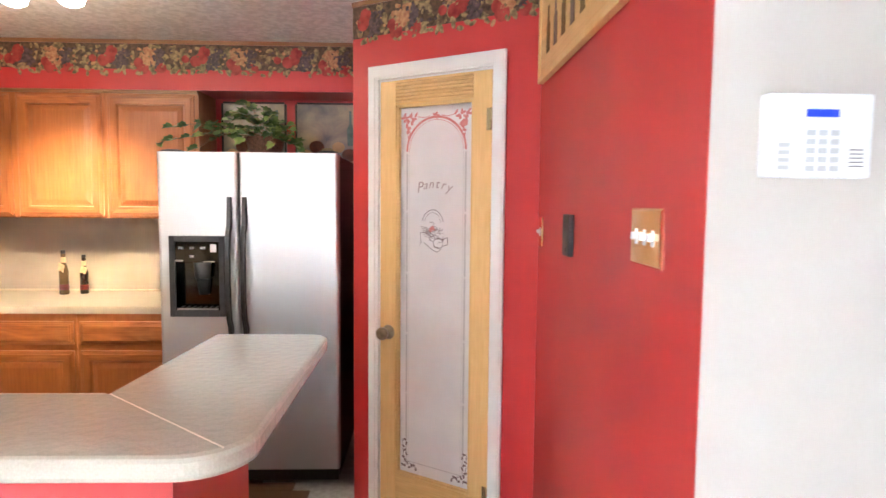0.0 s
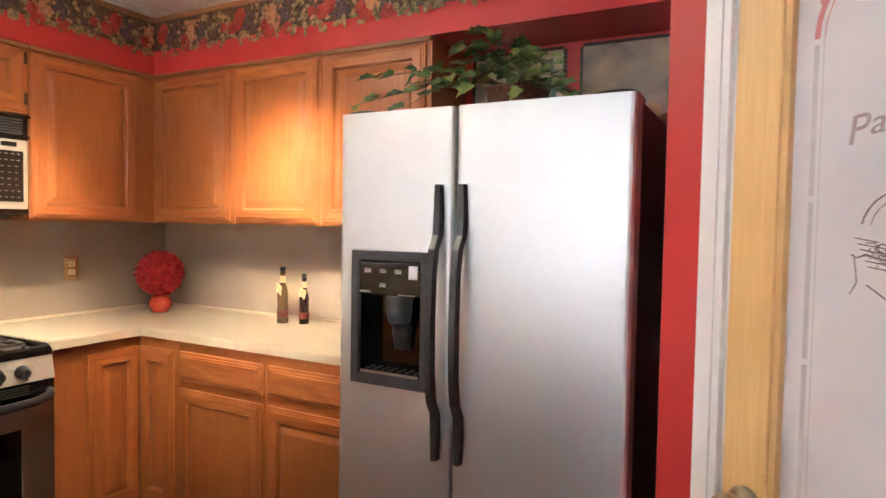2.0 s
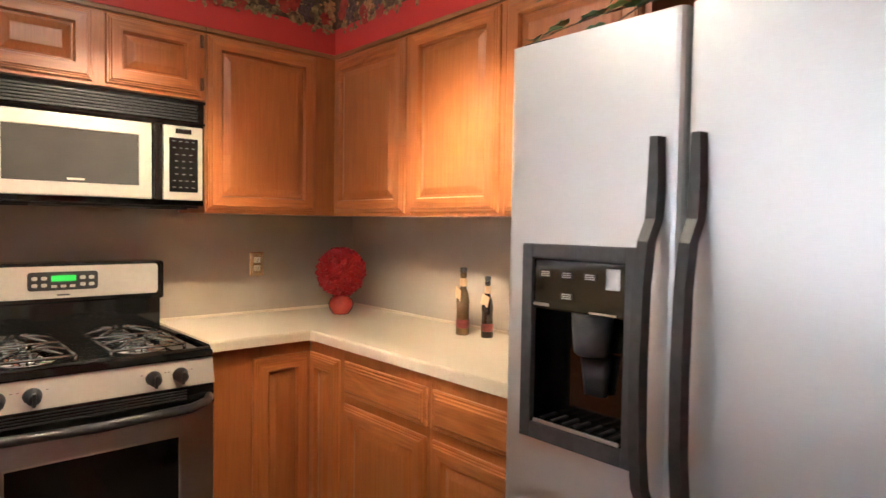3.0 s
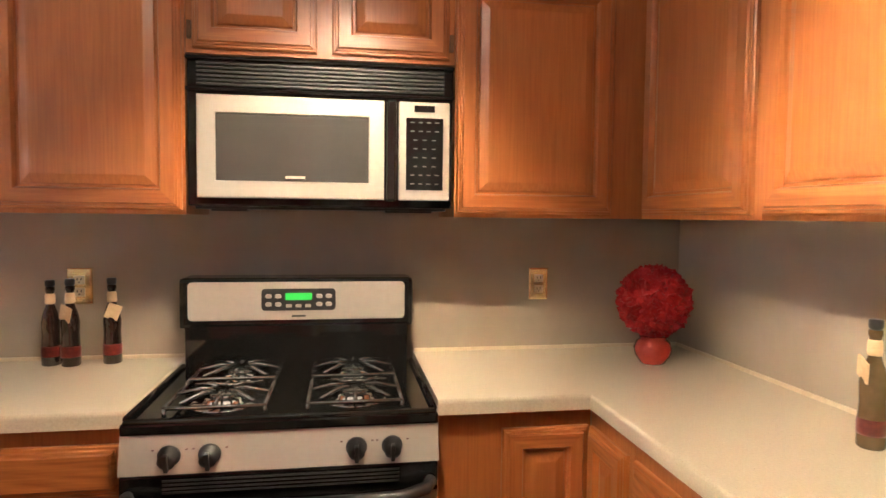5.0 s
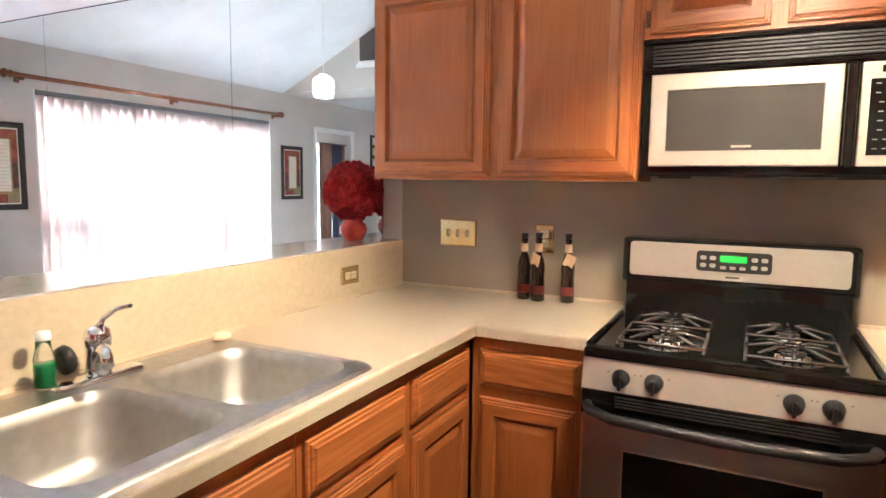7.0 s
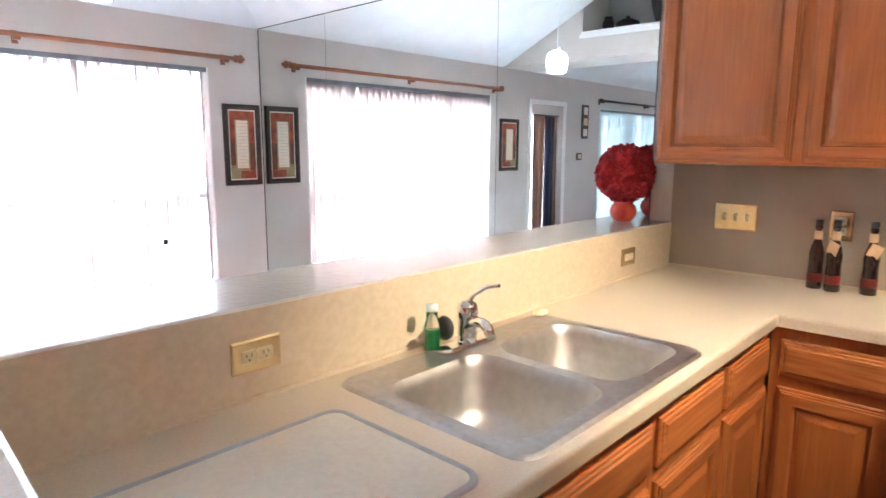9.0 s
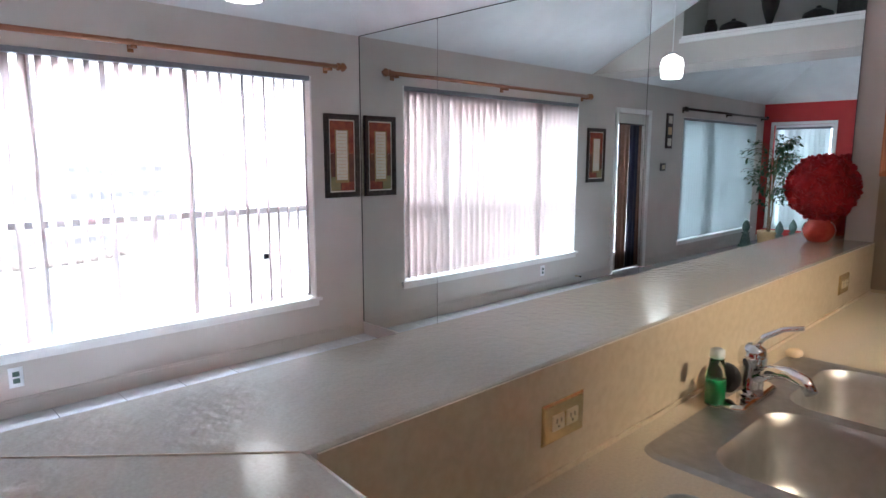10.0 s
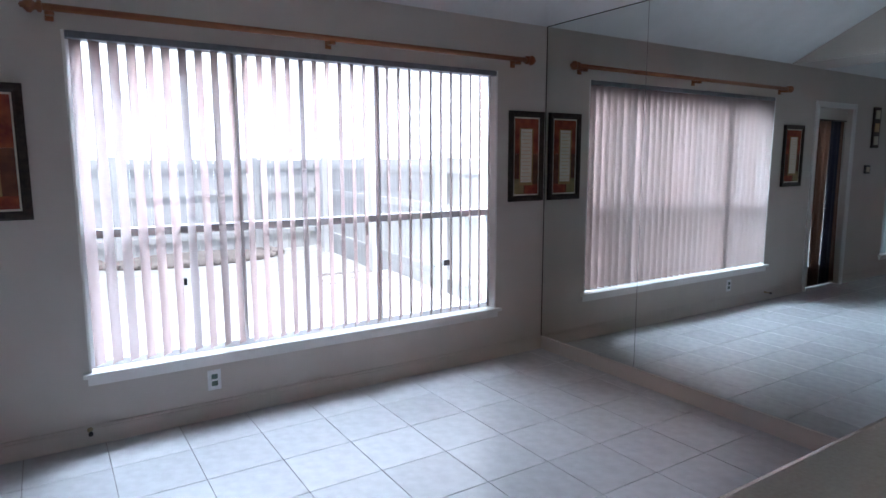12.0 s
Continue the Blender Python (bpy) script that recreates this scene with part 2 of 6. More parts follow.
M_DARKWOOD = mat("dark_picture_frame", (0.022, 0.016, 0.013), (0.05, 0.034, 0.026), 40, rough=0.35)
M_MAT = mat("cream_paper", (0.70, 0.64, 0.52), (0.76, 0.70, 0.58), 30, rough=0.7)
M_PICRED = mat("print_red", (0.17, 0.022, 0.016), (0.34, 0.09, 0.035), 14, rough=0.6)
M_PICGOLD = mat("print_gold", (0.30, 0.19, 0.07), (0.38, 0.26, 0.11), 14, rough=0.6)
M_PICBRN = mat("print_brown", (0.09, 0.03, 0.018), (0.17, 0.06, 0.03), 16, rough=0.6)
M_PICGRN = mat("print_olive", (0.20, 0.17, 0.08), (0.30, 0.24, 0.11), 14, rough=0.6)
M_WINE = mat("dark_bottle_glass", (0.020, 0.012, 0.010), (0.035, 0.018, 0.014), 20, rough=0.08, coat=0.6)
M_OIL = mat("amber_bottle_glass", (0.10, 0.065, 0.03), (0.14, 0.09, 0.045), 20, rough=0.08, coat=0.6)
M_TAG = mat("kraft_tag", (0.62, 0.42, 0.24), (0.70, 0.50, 0.30), 60, rough=0.7)
M_RAFFIA = mat("bottle_filling_red", (0.09, 0.01, 0.009), (0.14, 0.02, 0.014), 70, rough=0.3)
M_GREENGEL = mat("green_soap", (0.01, 0.24, 0.08), (0.015, 0.30, 0.10), 10, rough=0.12, trans=0.35, coat=0.5)
M_SPONGE = mat("pale_soap_bar", (0.74, 0.58, 0.38), (0.80, 0.64, 0.44), 40, rough=0.6)
M_BOARD = mat("pale_board_surface", (0.62, 0.58, 0.48), (0.67, 0.63, 0.53), 90, rough=0.28)
M_BOARDE = mat("grey_board_edge", (0.30, 0.32, 0.34), (0.36, 0.38, 0.40), 40, rough=0.3, metal=0.3)
M_GREENLED = mat("green_display", (0.02, 0.1, 0.03), emit=(0.04, 0.9, 0.08), emit_strength=0.14)
M_BLUELED = mat("blue_display", (0.01, 0.02, 0.3), emit=(0.01, 0.06, 0.95), emit_strength=0.10)
M_BULB = mat("lit_bulb_glass", (1, 1, 1), emit=(1.0, 0.9, 0.72), emit_strength=4.0)
M_PEND = mat("lit_pendant_glass", (1, 1, 1), emit=(1.0, 0.93, 0.82), emit_strength=2.4)
M_CURT1 = mat("brown_curtain", (0.13, 0.075, 0.055), (0.18, 0.11, 0.08), 40, rough=0.85)
M_CURT2 = mat("navy_curtain", (0.022, 0.022, 0.038), (0.032, 0.034, 0.058), 40, rough=0.85)
M_STONEG = mat("green_patina", (0.07, 0.12, 0.10), (0.14, 0.20, 0.17), 20, rough=0.6)
M_CONC = mat("patio_concrete", (0.50, 0.48, 0.45), (0.58, 0.56, 0.52), 3, rough=0.9, bump=0.2, bump_scale=40)
M_GRASS = mat("dry_lawn", (0.36, 0.35, 0.31), (0.46, 0.45, 0.41), 4, rough=0.95, bump=0.5, bump_scale=60)
M_FENCE = mat("weathered_fence", (0.48, 0.47, 0.45), (0.56, 0.55, 0.53), 6, (6, 6, 0.6), rough=0.85, vary=0.1)
M_BRICKR = mat("red_brick", (0.40, 0.27, 0.22), (0.50, 0.36, 0.30), 8, rough=0.85, vary=0.12)
M_BED = mat("garden_bed_stones", (0.18, 0.15, 0.13), (0.28, 0.24, 0.21), 14, rough=0.9, vary=0.15)
M_APPLE = mat("border_apple_red", (0.24, 0.014, 0.014), (0.44, 0.06, 0.045), 22, rough=0.55)
M_GRAPE = mat("border_grape_purple", (0.042, 0.027, 0.032), (0.13, 0.085, 0.085), 70, rough=0.55)
M_PEACH = mat("border_peach", (0.34, 0.13, 0.06), (0.56, 0.30, 0.14), 60, rough=0.55)
M_OLIVE = mat("border_leaf_olive", (0.11, 0.085, 0.04), (0.40, 0.28, 0.13), 50, rough=0.6)
M_BORDER = mat("border_ground", (0.05, 0.03, 0.02), (0.15, 0.09, 0.05), 45, rough=0.6)
M_POSTER = mat("fruit_poster_print", (0.16, 0.15, 0.16), (0.44, 0.36, 0.24), 7, rough=0.25, mix=(0.3, 0.7), coat=0.4, distort=0.5)
M_POSTER2 = mat("poster_orange_print", (0.42, 0.24, 0.12), (0.52, 0.34, 0.18), 14, rough=0.25)
M_ASH = mat("niche_dark_pottery", (0.018, 0.014, 0.012), (0.035, 0.028, 0.024), 20, rough=0.4)
M_HINGE = mat("bronze_hinge", (0.10, 0.05, 0.025), (0.15, 0.08, 0.04), 20, rough=0.4, metal=0.5)
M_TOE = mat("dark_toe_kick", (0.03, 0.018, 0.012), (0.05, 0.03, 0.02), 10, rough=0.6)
M_SKYBLOCK = mat("sky_block_dark", (0.10, 0.09, 0.085), (0.15, 0.135, 0.125), 12, rough=0.9)
M_LETTER = mat("etched_letter", (0.40, 0.30, 0.29), (0.56, 0.44, 0.42), 60, rough=0.6)
M_BAND = mat("pendant_wire_band", (0.30, 0.29, 0.27), (0.38, 0.37, 0.35), 40, rough=0.3, metal=0.6)


def let_light_through(m, share):
    """Thin vinyl: part of the light passes."""
    t = m.node_tree
    out, b = t.nodes["Material Output"], t.nodes["Principled BSDF"]
    tr, mx = t.nodes.new("ShaderNodeBsdfTranslucent"), t.nodes.new("ShaderNodeMixShader")
    link = b.inputs["Base Color"].links[0].from_socket
    t.links.new(link, tr.inputs[0])
    mx.inputs[0].default_value = share
    t.links.new(b.outputs[0], mx.inputs[1])
    t.links.new(tr.outputs[0], mx.inputs[2])
    t.links.new(mx.outputs[0], out.inputs[0])


let_light_through(M_BLIND, 0.07)
let_light_through(M_BLINDW, 0.55)
let_light_through(M_LEAF, 0.15)
let_light_through(M_FICUS, 0.12)
let_light_through(M_PETAL, 0.12)


# ---- mesh helpers ----
def box(bm, x0, x1, y0, y1, z0, z1, bevel=0.0):
    v = [bm.verts.new(p) for p in ((x0, y0, z0), (x1, y0, z0), (x1, y1, z0), (x0, y1, z0), (x0, y0, z1), (x1, y0, z1), (x1, y1, z1), (x0, y1, z1))]
    fs = [bm.faces.new([v[i] for i in q]) for q in ((3, 2, 1, 0), (4, 5, 6, 7), (0, 1, 5, 4), (1, 2, 6, 5), (2, 3, 7, 6), (3, 0, 4, 7))]
    if bevel:
        es = list({e for f in fs for e in f.edges})
        bmesh.ops.bevel(bm, geom=es, offset=bevel, segments=2, profile=0.6, affect="EDGES")
    return bm


def B(*a, bevel=0.0):
    return box(bmesh.new(), *a, bevel=bevel)


def lathe(bm, profile, seg=20, at=(0, 0, 0), squash=1.0):
    rings = []
    for r, z in profile:
        rings.append([bm.verts.new((at[0] + max(r, 1e-4) * math.cos(2 * math.pi * i / seg), at[1] + squash * max(r, 1e-4) * math.sin(2 * math.pi * i / seg), at[2] + z)) for i in range(seg)])
    for a, b in zip(rings, rings[1:]):
        for i in range(seg):
            bm.faces.new((a[i], a[(i + 1) % seg], b[(i + 1) % seg], b[i])).smooth = True
    bm.faces.new(rings[0][::-1])
    bm.faces.new(rings[-1])
    return bm


def tube(bm, pts, r, seg=8, r_end=None, flat=1.0):
    pts = [Vector(p) for p in pts]
    rings = []
    for i, p in enumerate(pts):
        d = (pts[min(i + 1, len(pts) - 1)] - pts[max(i - 1, 0)]).normalized()
        ref = Vector((0, 0, 1)) if abs(d.z) < 0.9 else Vector((1, 0, 0))
        u = d.cross(ref).normalized()
        w = d.cross(u).normalized()
        rad = r if r_end is None else r + (r_end - r) * i / (len(pts) - 1)
        rings.append([bm.verts.new(p + rad * (math.cos(2 * math.pi * k / seg) * u + flat * math.sin(2 * math.pi * k / seg) * w)) for k in range(seg)])
    for a, b in zip(rings, rings[1:]):
        for k in range(seg):
            bm.faces.new((a[k], a[(k + 1) % seg], b[(k + 1) % seg], b[k])).smooth = True
    bm.faces.new(rings[0][::-1])
    bm.faces.new(rings[-1])
    return bm


def rrect(x0, x1, y0, y1, r, n=5):
    pts = []
    for cx, cy, a in ((x1 - r, y1 - r, 0), (x0 + r, y1 - r, 90), (x0 + r, y0 + r, 180), (x1 - r, y0 + r, 270)):
        for i in range(n + 1):
            t = radians(a + 90 * i / n)
            pts.append((cx + r * math.cos(t), cy + r * math.sin(t)))
    return pts


def loft(bm, loops, cap0=False, cap1=True, smooth=True):
    """Loops: (points in the plane, z)."""
    rings = [[bm.verts.new((x, y, z)) for x, y in pts] for pts, z in loops]
    for a, b in zip(rings, rings[1:]):
        for i in range(len(a)):
            bm.faces.new((a[i], a[(i + 1) % len(a)], b[(i + 1) % len(a)], b[i])).smooth = smooth
    if cap0:
        bm.faces.new(rings[0][::-1])
    if cap1:
        bm.faces.new(rings[-1])
    return bm


def rings_front(bm, x0, x1, z0, z1, profile, rails=False):
    """A front plate in the xz plane facing -y: profile of (inset, how far proud)."""
    loops = []
    for ins, d in profile:
        loops.append([bm.verts.new(p) for p in ((x0 + ins, -d, z0 + ins), (x1 - ins, -d, z0 + ins), (x1 - ins, -d, z1 - ins), (x0 + ins, -d, z1 - ins))])
    for a, b in zip(loops, loops[1:]):
        for i in range(4):
            fc = bm.faces.new((a[i], a[(i + 1) % 4], b[(i + 1) % 4], b[i]))
            fc.material_index = 1 if rails and i in (0, 2) and b is not loops[-1] and b is not loops[-2] else 0
    bm.faces.new(loops[-1])
    bm.faces.new(loops[0][::-1])
    return bm


DOOR = [(0, 0), (0, 0.009), (0.004, 0.013), (0.009, 0.013), (0.011, 0.017), (0.016, 0.0175), (0.019, 0.022), (0.054, 0.022), (0.058, 0.015), (0.060, 0.006), (0.067, 0.006), (0.070, 0.010), (0.094, 0.0185), (0.098, 0.019)]
DRAWER = [(0, 0), (0, 0.009), (0.004, 0.013), (0.010, 0.013), (0.013, 0.017), (0.020, 0.018), (0.024, 0.022)]


def mesh(name, bm, material):
    bmesh.ops.recalc_face_normals(bm, faces=bm.faces)
    me = bpy.data.meshes.new(name)
    bm.to_mesh(me)
    bm.free()
    me.materials.append(material)
    return me


def part(name, bm, material, parent, label=""):
    ob = new(name, mesh(name, bm, material))
    ob.parent = parent
    return tagged(ob, label) if label else ob


def thing(name, m, label, category, group="", kind=""):
    ob = new(name)
    ob.matrix_basis = m
    ob.empty_display_size = 0.1
    return tagged(ob, label, category, group, kind)


def solid(name, bm, material, label, category, kind="structure", group=""):
    return tagged(new(name, mesh(name, bm, material)), label, category, group, kind)


def text(words, size, depth=0.0005):
    c = bpy.data.curves.new("lettering", "FONT")
    c.body, c.size, c.extrude, c.align_x, c.align_y = words, size, depth, "CENTER", "CENTER"
    return c


def text_mesh(words, size, shear=0.0):
    c = text(words, size)
    c.shear = shear
    ob = new("lettering", c)
    bpy.context.view_layer.update()
    me = bpy.data.meshes.new_from_object(ob)
    bpy.data.objects.remove(ob)
    bm = bmesh.new()
    bm.from_mesh(me)
    return bm


AT0 = pose(0, 0, 0)

# ---- structure ----
S, N, W, END = -3.128, 3.94, -2.342, 5.5     # stove and mirror wall, fridge wall, window wall, far red wall
KC, EAVE, RIDGE, APEX = 2.43, 2.39, 3.235, -0.646   # ceilings
T = 0.15

wall = solid("wall_west", B(S - T, S, 1.152, N + T, 0, 2.6), M_TAUPE, "taupe painted kitchen wall behind the range", "wall")
solid("wall_west_nook", B(S - T, S - 0.002, W - T, 1.152, 0, 2.6), M_WHITE, "off-white painted wall behind the mirror panels", "wall")
solid("wall_north", B(S, -1.20, N, N + T, 0, 2.6), M_TAUPE, "taupe painted kitchen wall behind the counter", "wall")
solid("wall_alcove", B(-1.20, -0.10, N - 0.002, N + T, 0, 2.6), M_RED, "red painted back wall of the fridge alcove", "wall")


def wall_holes(bm, x0, x1, z0, z1, y0, y1, holes):
    """A wall along x with holes (x0, x1, z0, z1)."""
    xs = sorted({x0, x1, *(h[0] for h in holes), *(h[1] for h in holes)})
    for a, b in zip(xs, xs[1:]):
        cut = sorted((h[2], h[3]) for h in holes if h[0] <= a and h[1] >= b)
        z = z0
        for c, d in cut:
            if c > z:
                box(bm, a, b, y0, y1, z, c)
            z = d
        if z < z1:
            box(bm, a, b, y0, y1, z, z1)
    return bm


WIN = (-2.68, -0.10, 0.375, 2.05)
WIN2 = (2.46, 5.18, 0.26, 2.02)
DOORH = (0.72, 1.47, 0.0, 2.0)
solid("wall_south", wall_holes(bmesh.new(), S - T, END + T, 0, 2.45, W - T, W, [WIN, WIN2, DOORH]), M_WHITE, "off-white painted wall with windows and a patio door", "wall")
bm = bmesh.new()
for a in ((W, -2.17, 0, 2.36), (-2.17, -1.26, 0, 0.25), (-2.17, -1.26, 2.0, 2.36), (-1.26, 0.888, 0, 2.36)):
    box(bm, END, END + T, *a)
solid("wall_east", bm, M_RED, "deep red accent wall at the far end", "wall")
solid("wall_east_gable", B(END + 0.001, END + T, W - T, 1.0, 2.36, 3.4), M_WHITE, "white wall above the red accent wall", "wall")
solid("wall_hall", B(0.602, END + T, 0.888, 0.888 + T, 0, 3.4), M_WHITE, "off-white painted wall with the alarm keypad", "wall")
solid("wall_kitchen_east", B(0.60, 0.60 + T, 0.8905, 2.343, 0, 2.6), M_RED, "red painted wall beside the pantry", "wall")

# diagonal pantry wall: origin at its edge by the fridge, local x runs along the wall
PAN = pose(-0.19, 2.88, 0, 0, 0, -34.4)
PW = 0.965
bm = bmesh.new()
for a in ((0.0, 0.16, 0, 2.43), (0.16, 0.752, 2.060, 2.43), (0.752, PW, 0, 2.43)):
    box(bm, a[0], a[1], 0, 0.11, a[2], a[3])
ob = solid("wall_pantry", bm, M_RED, "red painted diagonal wall with the pantry door", "wall")
ob.matrix_basis = PAN
bm = B(-0.19, -0.10, 2.885, N, 0, 2.43)
solid("wall_pantry_side", bm, M_RED, "red painted side wall of the fridge alcove", "wall")
solid("wall_pantry_back", B(-0.1, 1.2, N - 0.1, N + T, 0, 2.43), M_WHITE, "white wall inside the pantry", "wall")
solid("wall_pantry_inner", B(1.1, 1.2, 2.2, N - 0.1, 0, 2.43), M_WHITE, "white wall inside the pantry", "wall")

# soffits above the upper cabinets
bm = B(S, -0.192, 3.618, N, 2.145, KC - 0.001)
solid("soffit_north", bm, M_RED, "red painted soffit over the cabinets", "soffit")
solid("soffit_west", B(S, -2.80, 1.20, 3.618, 2.145, KC - 0.001), M_RED, "red painted soffit over the cabinets", "soffit")

# ceilings
solid("ceiling", B(S - T, 1.25, 1.05, N + T, KC, KC + 0.12), M_CEIL, "white textured plaster ceiling of the kitchen", "ceiling")


def slab(bm, pts, up=0.08):
    lo = [bm.verts.new(p) for p in pts]
    hi = [bm.verts.new((p[0], p[1], p[2] + up)) for p in pts]
    bm.faces.new(lo)
    bm.faces.new(hi[::-1])
    for i in range(len(pts)):
        j = (i + 1) % len(pts)
        bm.faces.new((lo[i], hi[i], hi[j], lo[j]))
    return bm


HX, HX1 = 0.135, 0.75                      # the header between nook and living room
AX = S + (APEX - W)                        # hip point
K = 1.05
bm = bmesh.new()
slab(bm, [(S, W, EAVE), (HX, W, EAVE), (HX, APEX, RIDGE), (AX, APEX, RIDGE)])
slab(bm, [(S, W, EAVE), (AX, APEX, RIDGE), (S, K, EAVE)])
slab(bm, [(S, K, EAVE), (AX, APEX, RIDGE), (HX, APEX, RIDGE), (HX, K, EAVE)])
solid("ceiling_nook", bm, M_VAULT, "white vaulted ceiling of the breakfast nook", "ceiling")
LY, LA = 0.888, -0.75
LR = 2.36 + (LA - W) * 0.5
bm = bmesh.new()
slab(bm, [(HX1, W, 2.385), (END, W, 2.36), (END - (LA - W), LA, LR), (HX1, LA, LR)])
slab(bm, [(END, W, 2.36), (END, LY, 2.36), (END - (LA - W), LA, LR)])
slab(bm, [(END, LY, 2.36), (HX1, LY, 2.385), (HX1, LA, LR), (END - (LA - W), LA, LR)])
solid("ceiling_living", bm, M_VAULT, "white vaulted ceiling of the living room", "ceiling")

# header with the plant niche
bm = bmesh.new()
box(bm, HX, HX1, W, 1.05, 2.385, 2.64)
box(bm, HX, HX1, W, -1.29, 2.64, 3.3)
box(bm, HX, HX1, 0.35, 1.05, 2.64, 3.3)
box(bm, HX1 - 0.08, HX1, -1.29, 0.35, 2.64, 3.3)
solid("wall_header", bm, M_WHITE, "off-white header wall with a plant niche", "wall")
bm = bmesh.new()
box(bm, HX - 0.03, HX1 - 0.08, -1.29, 0.35, 2.641, 2.665)
box(bm, HX - 0.02, HX - 0.001, -1.32, 0.38, 2.60, 2.641, bevel=0.004)
solid("trim_niche_ledge", bm, M_TRIM, "white moulded ledge of the plant niche", "trim")
solid("wall_above_bar", B(S, 1.2, 1.02, 1.05, KC, 3.3), M_WHITE, "white wall above the kitchen opening", "wall")

# floor base
solid("floor", B(S - T, END + T, W - T, N + T, -0.12, -0.008), M_GROUT, "grey grout bed under pale square floor tiles", "floor")

# baseboards
bm = bmesh.new()
for a in ((S + 0.02, 0.655, W, W + 0.014), (1.535, END, W, W + 0.014)):
    box(bm, a[0], a[1], a[2], a[3], 0, 0.085)
    box(bm, a[0], a[1], a[2], a[3] - 0.006, 0.085, 0.10)
solid("baseboard", bm, M_WHITE, "off-white painted baseboard under the windows", "baseboard")
solid("baseboard_mirror", B(S, S + 0.018, W + 0.014, 0.98, 0, 0.098, bevel=0.003), M_WHITE, "off-white painted baseboard below the mirrors", "baseboard")
solid("baseboard_east", B(END - 0.014, END, W + 0.014, LY, 0, 0.10), M_TRIM, "white baseboard along the red wall", "baseboard")

# mirror panels on the nook wall
for i, (a, b) in enumerate(((W + 0.004, -1.444), (-1.441, 0.1235), (0.1265, 1.048))):
    th = thing("wall_mirror", pose(S, a, 0.1), "tall frameless mirror panel covering the nook wall", "mirror", "mirror panels")
    part("silvered_glass", B(0.0, 0.006, 0, b - a, 0, EAVE - 0.104), M_MIRROR, th)
    bm = bmesh.new()
    box(bm, 0.0005, 0.0065, b - a + 0.0003, b - a + 0.0022, 0, EAVE - 0.104)
    part("joint", bm, M_DGREY, th, "thin dark joint")
    part("top_edge", B(0.0005, 0.0065, 0, b - a, EAVE - 0.1037, EAVE - 0.0977), M_PLAST, th, "thin dark glass edge")
    if i == 0:
        part("corner_edge", B(0.0005, 0.0095, -0.0034, -0.0002, 0, EAVE - 0.104), M_PLAST, th, "thin dark glass edge")

# ---- windows of the south wall ----
def window(name, hole, splits, rail_z, label, sill=True):
    x0, x1, z0, z1 = hole
    th = tagged(thing(name, pose((x0 + x1) / 2, W, z0), label, "window"), kind="structure")
    cx = (x0 + x1) / 2
    fr = bmesh.new()
    f = 0.035
    y0, y1 = -0.11, -0.07
    for a in ((x0, x0 + f, z0, z1), (x1 - f, x1, z0, z1)):
        box(fr, a[0] - cx, a[1] - cx, y0, y1, a[2] - z0, a[3] - z0)
    for za, zb in ((z0, z0 + f), (z1 - f, z1)):
        box(fr, x0 + f - cx, x1 - f - cx, y0, y1, za - z0, zb - z0)
    part("window_frame", fr, M_ALU, th)
    xs = [x0 + f, *splits, x1 - f]
    for s in splits:
        part("mullion", B(s - 0.02 - cx, s + 0.02 - cx, y0 - 0.005, y1 + 0.005, f, z1 - z0 - f), M_ALU, th)
    for a, b in zip(xs, xs[1:]):
        ra, rb = a + (0.02 if a in splits else 0), b - (0.02 if b in splits else 0)
        part("sash_rail", B(ra - cx, rb - cx, y0, y1, rail_z - z0 - 0.022, rail_z - z0 + 0.022), M_ALU, th)
        for za, zb in ((z0 + f, rail_z - 0.022), (rail_z + 0.022, z1 - f)):
            p = part("pane", B(ra - cx, rb - cx, -0.094, -0.090, za - z0, zb - z0), M_GLASS, th)
            p.visible_shadow = False
    if sill:
        bm = B(x0 - cx - 0.03, x1 - cx + 0.03, -0.06, 0.035, -0.022, 0.001, bevel=0.004)
        part("window_sill", bm, M_TRIM, th)
        part("apron", B(x0 - cx - 0.01, x1 - cx + 0.01, 0.001, 0.012, -0.065, -0.023), M_TRIM, th)
    bm = bmesh.new()
    for a in ((x0 - cx, x0 - cx + 0.012), (x1 - cx - 0.012, x1 - cx)):
        box(bm, a[0], a[1], -0.068, 0.0, 0.002, z1 - z0)
    part("jamb_liner", bm, M_TRIM, th)
    return th


th = window("window_1", WIN, (-1.775, -0.90), 1.07, "wide aluminium window of three lights over the yard")
for lx, lz in ((-0.58, 0.78), (-2.305, 0.73)):
    part("latch", B(lx + 1.39 - 0.022, lx + 1.39 + 0.022, -0.089, -0.072, lz - WIN[2] - 0.02, lz - WIN[2] + 0.02, bevel=0.005), M_PLAST, th, "small dark latch")
window("window_2", WIN2, (3.37, 4.27), 1.07, "wide aluminium window of the living room")

# third window, in the red wall
th = tagged(thing("window_3", pose(END, -1.715, 0.25), "tall window in the red wall with a white sill", "window"), kind="structure")
bm = bmesh.new()
for a in ((-0.455, -0.41, 0, 1.75), (0.41, 0.455, 0, 1.75), (-0.41, 0.41, 0, 0.045), (-0.41, 0.41, 1.705, 1.75), (-0.41, 0.41, 0.86, 0.9)):
    box(bm, 0.07, 0.11, a[0], a[1], a[2], a[3])
part("window_frame", bm, M_ALU, th)
p = part("pane", B(0.088, 0.092, -0.41, 0.41, 0.045, 1.705), M_GLASS, th)
p.visible_shadow = False
part("window_sill", B(-0.04, 0.07, -0.50, 0.50, -0.025, 0.0, bevel=0.004), M_TRIM, th)
bm = bmesh.new()
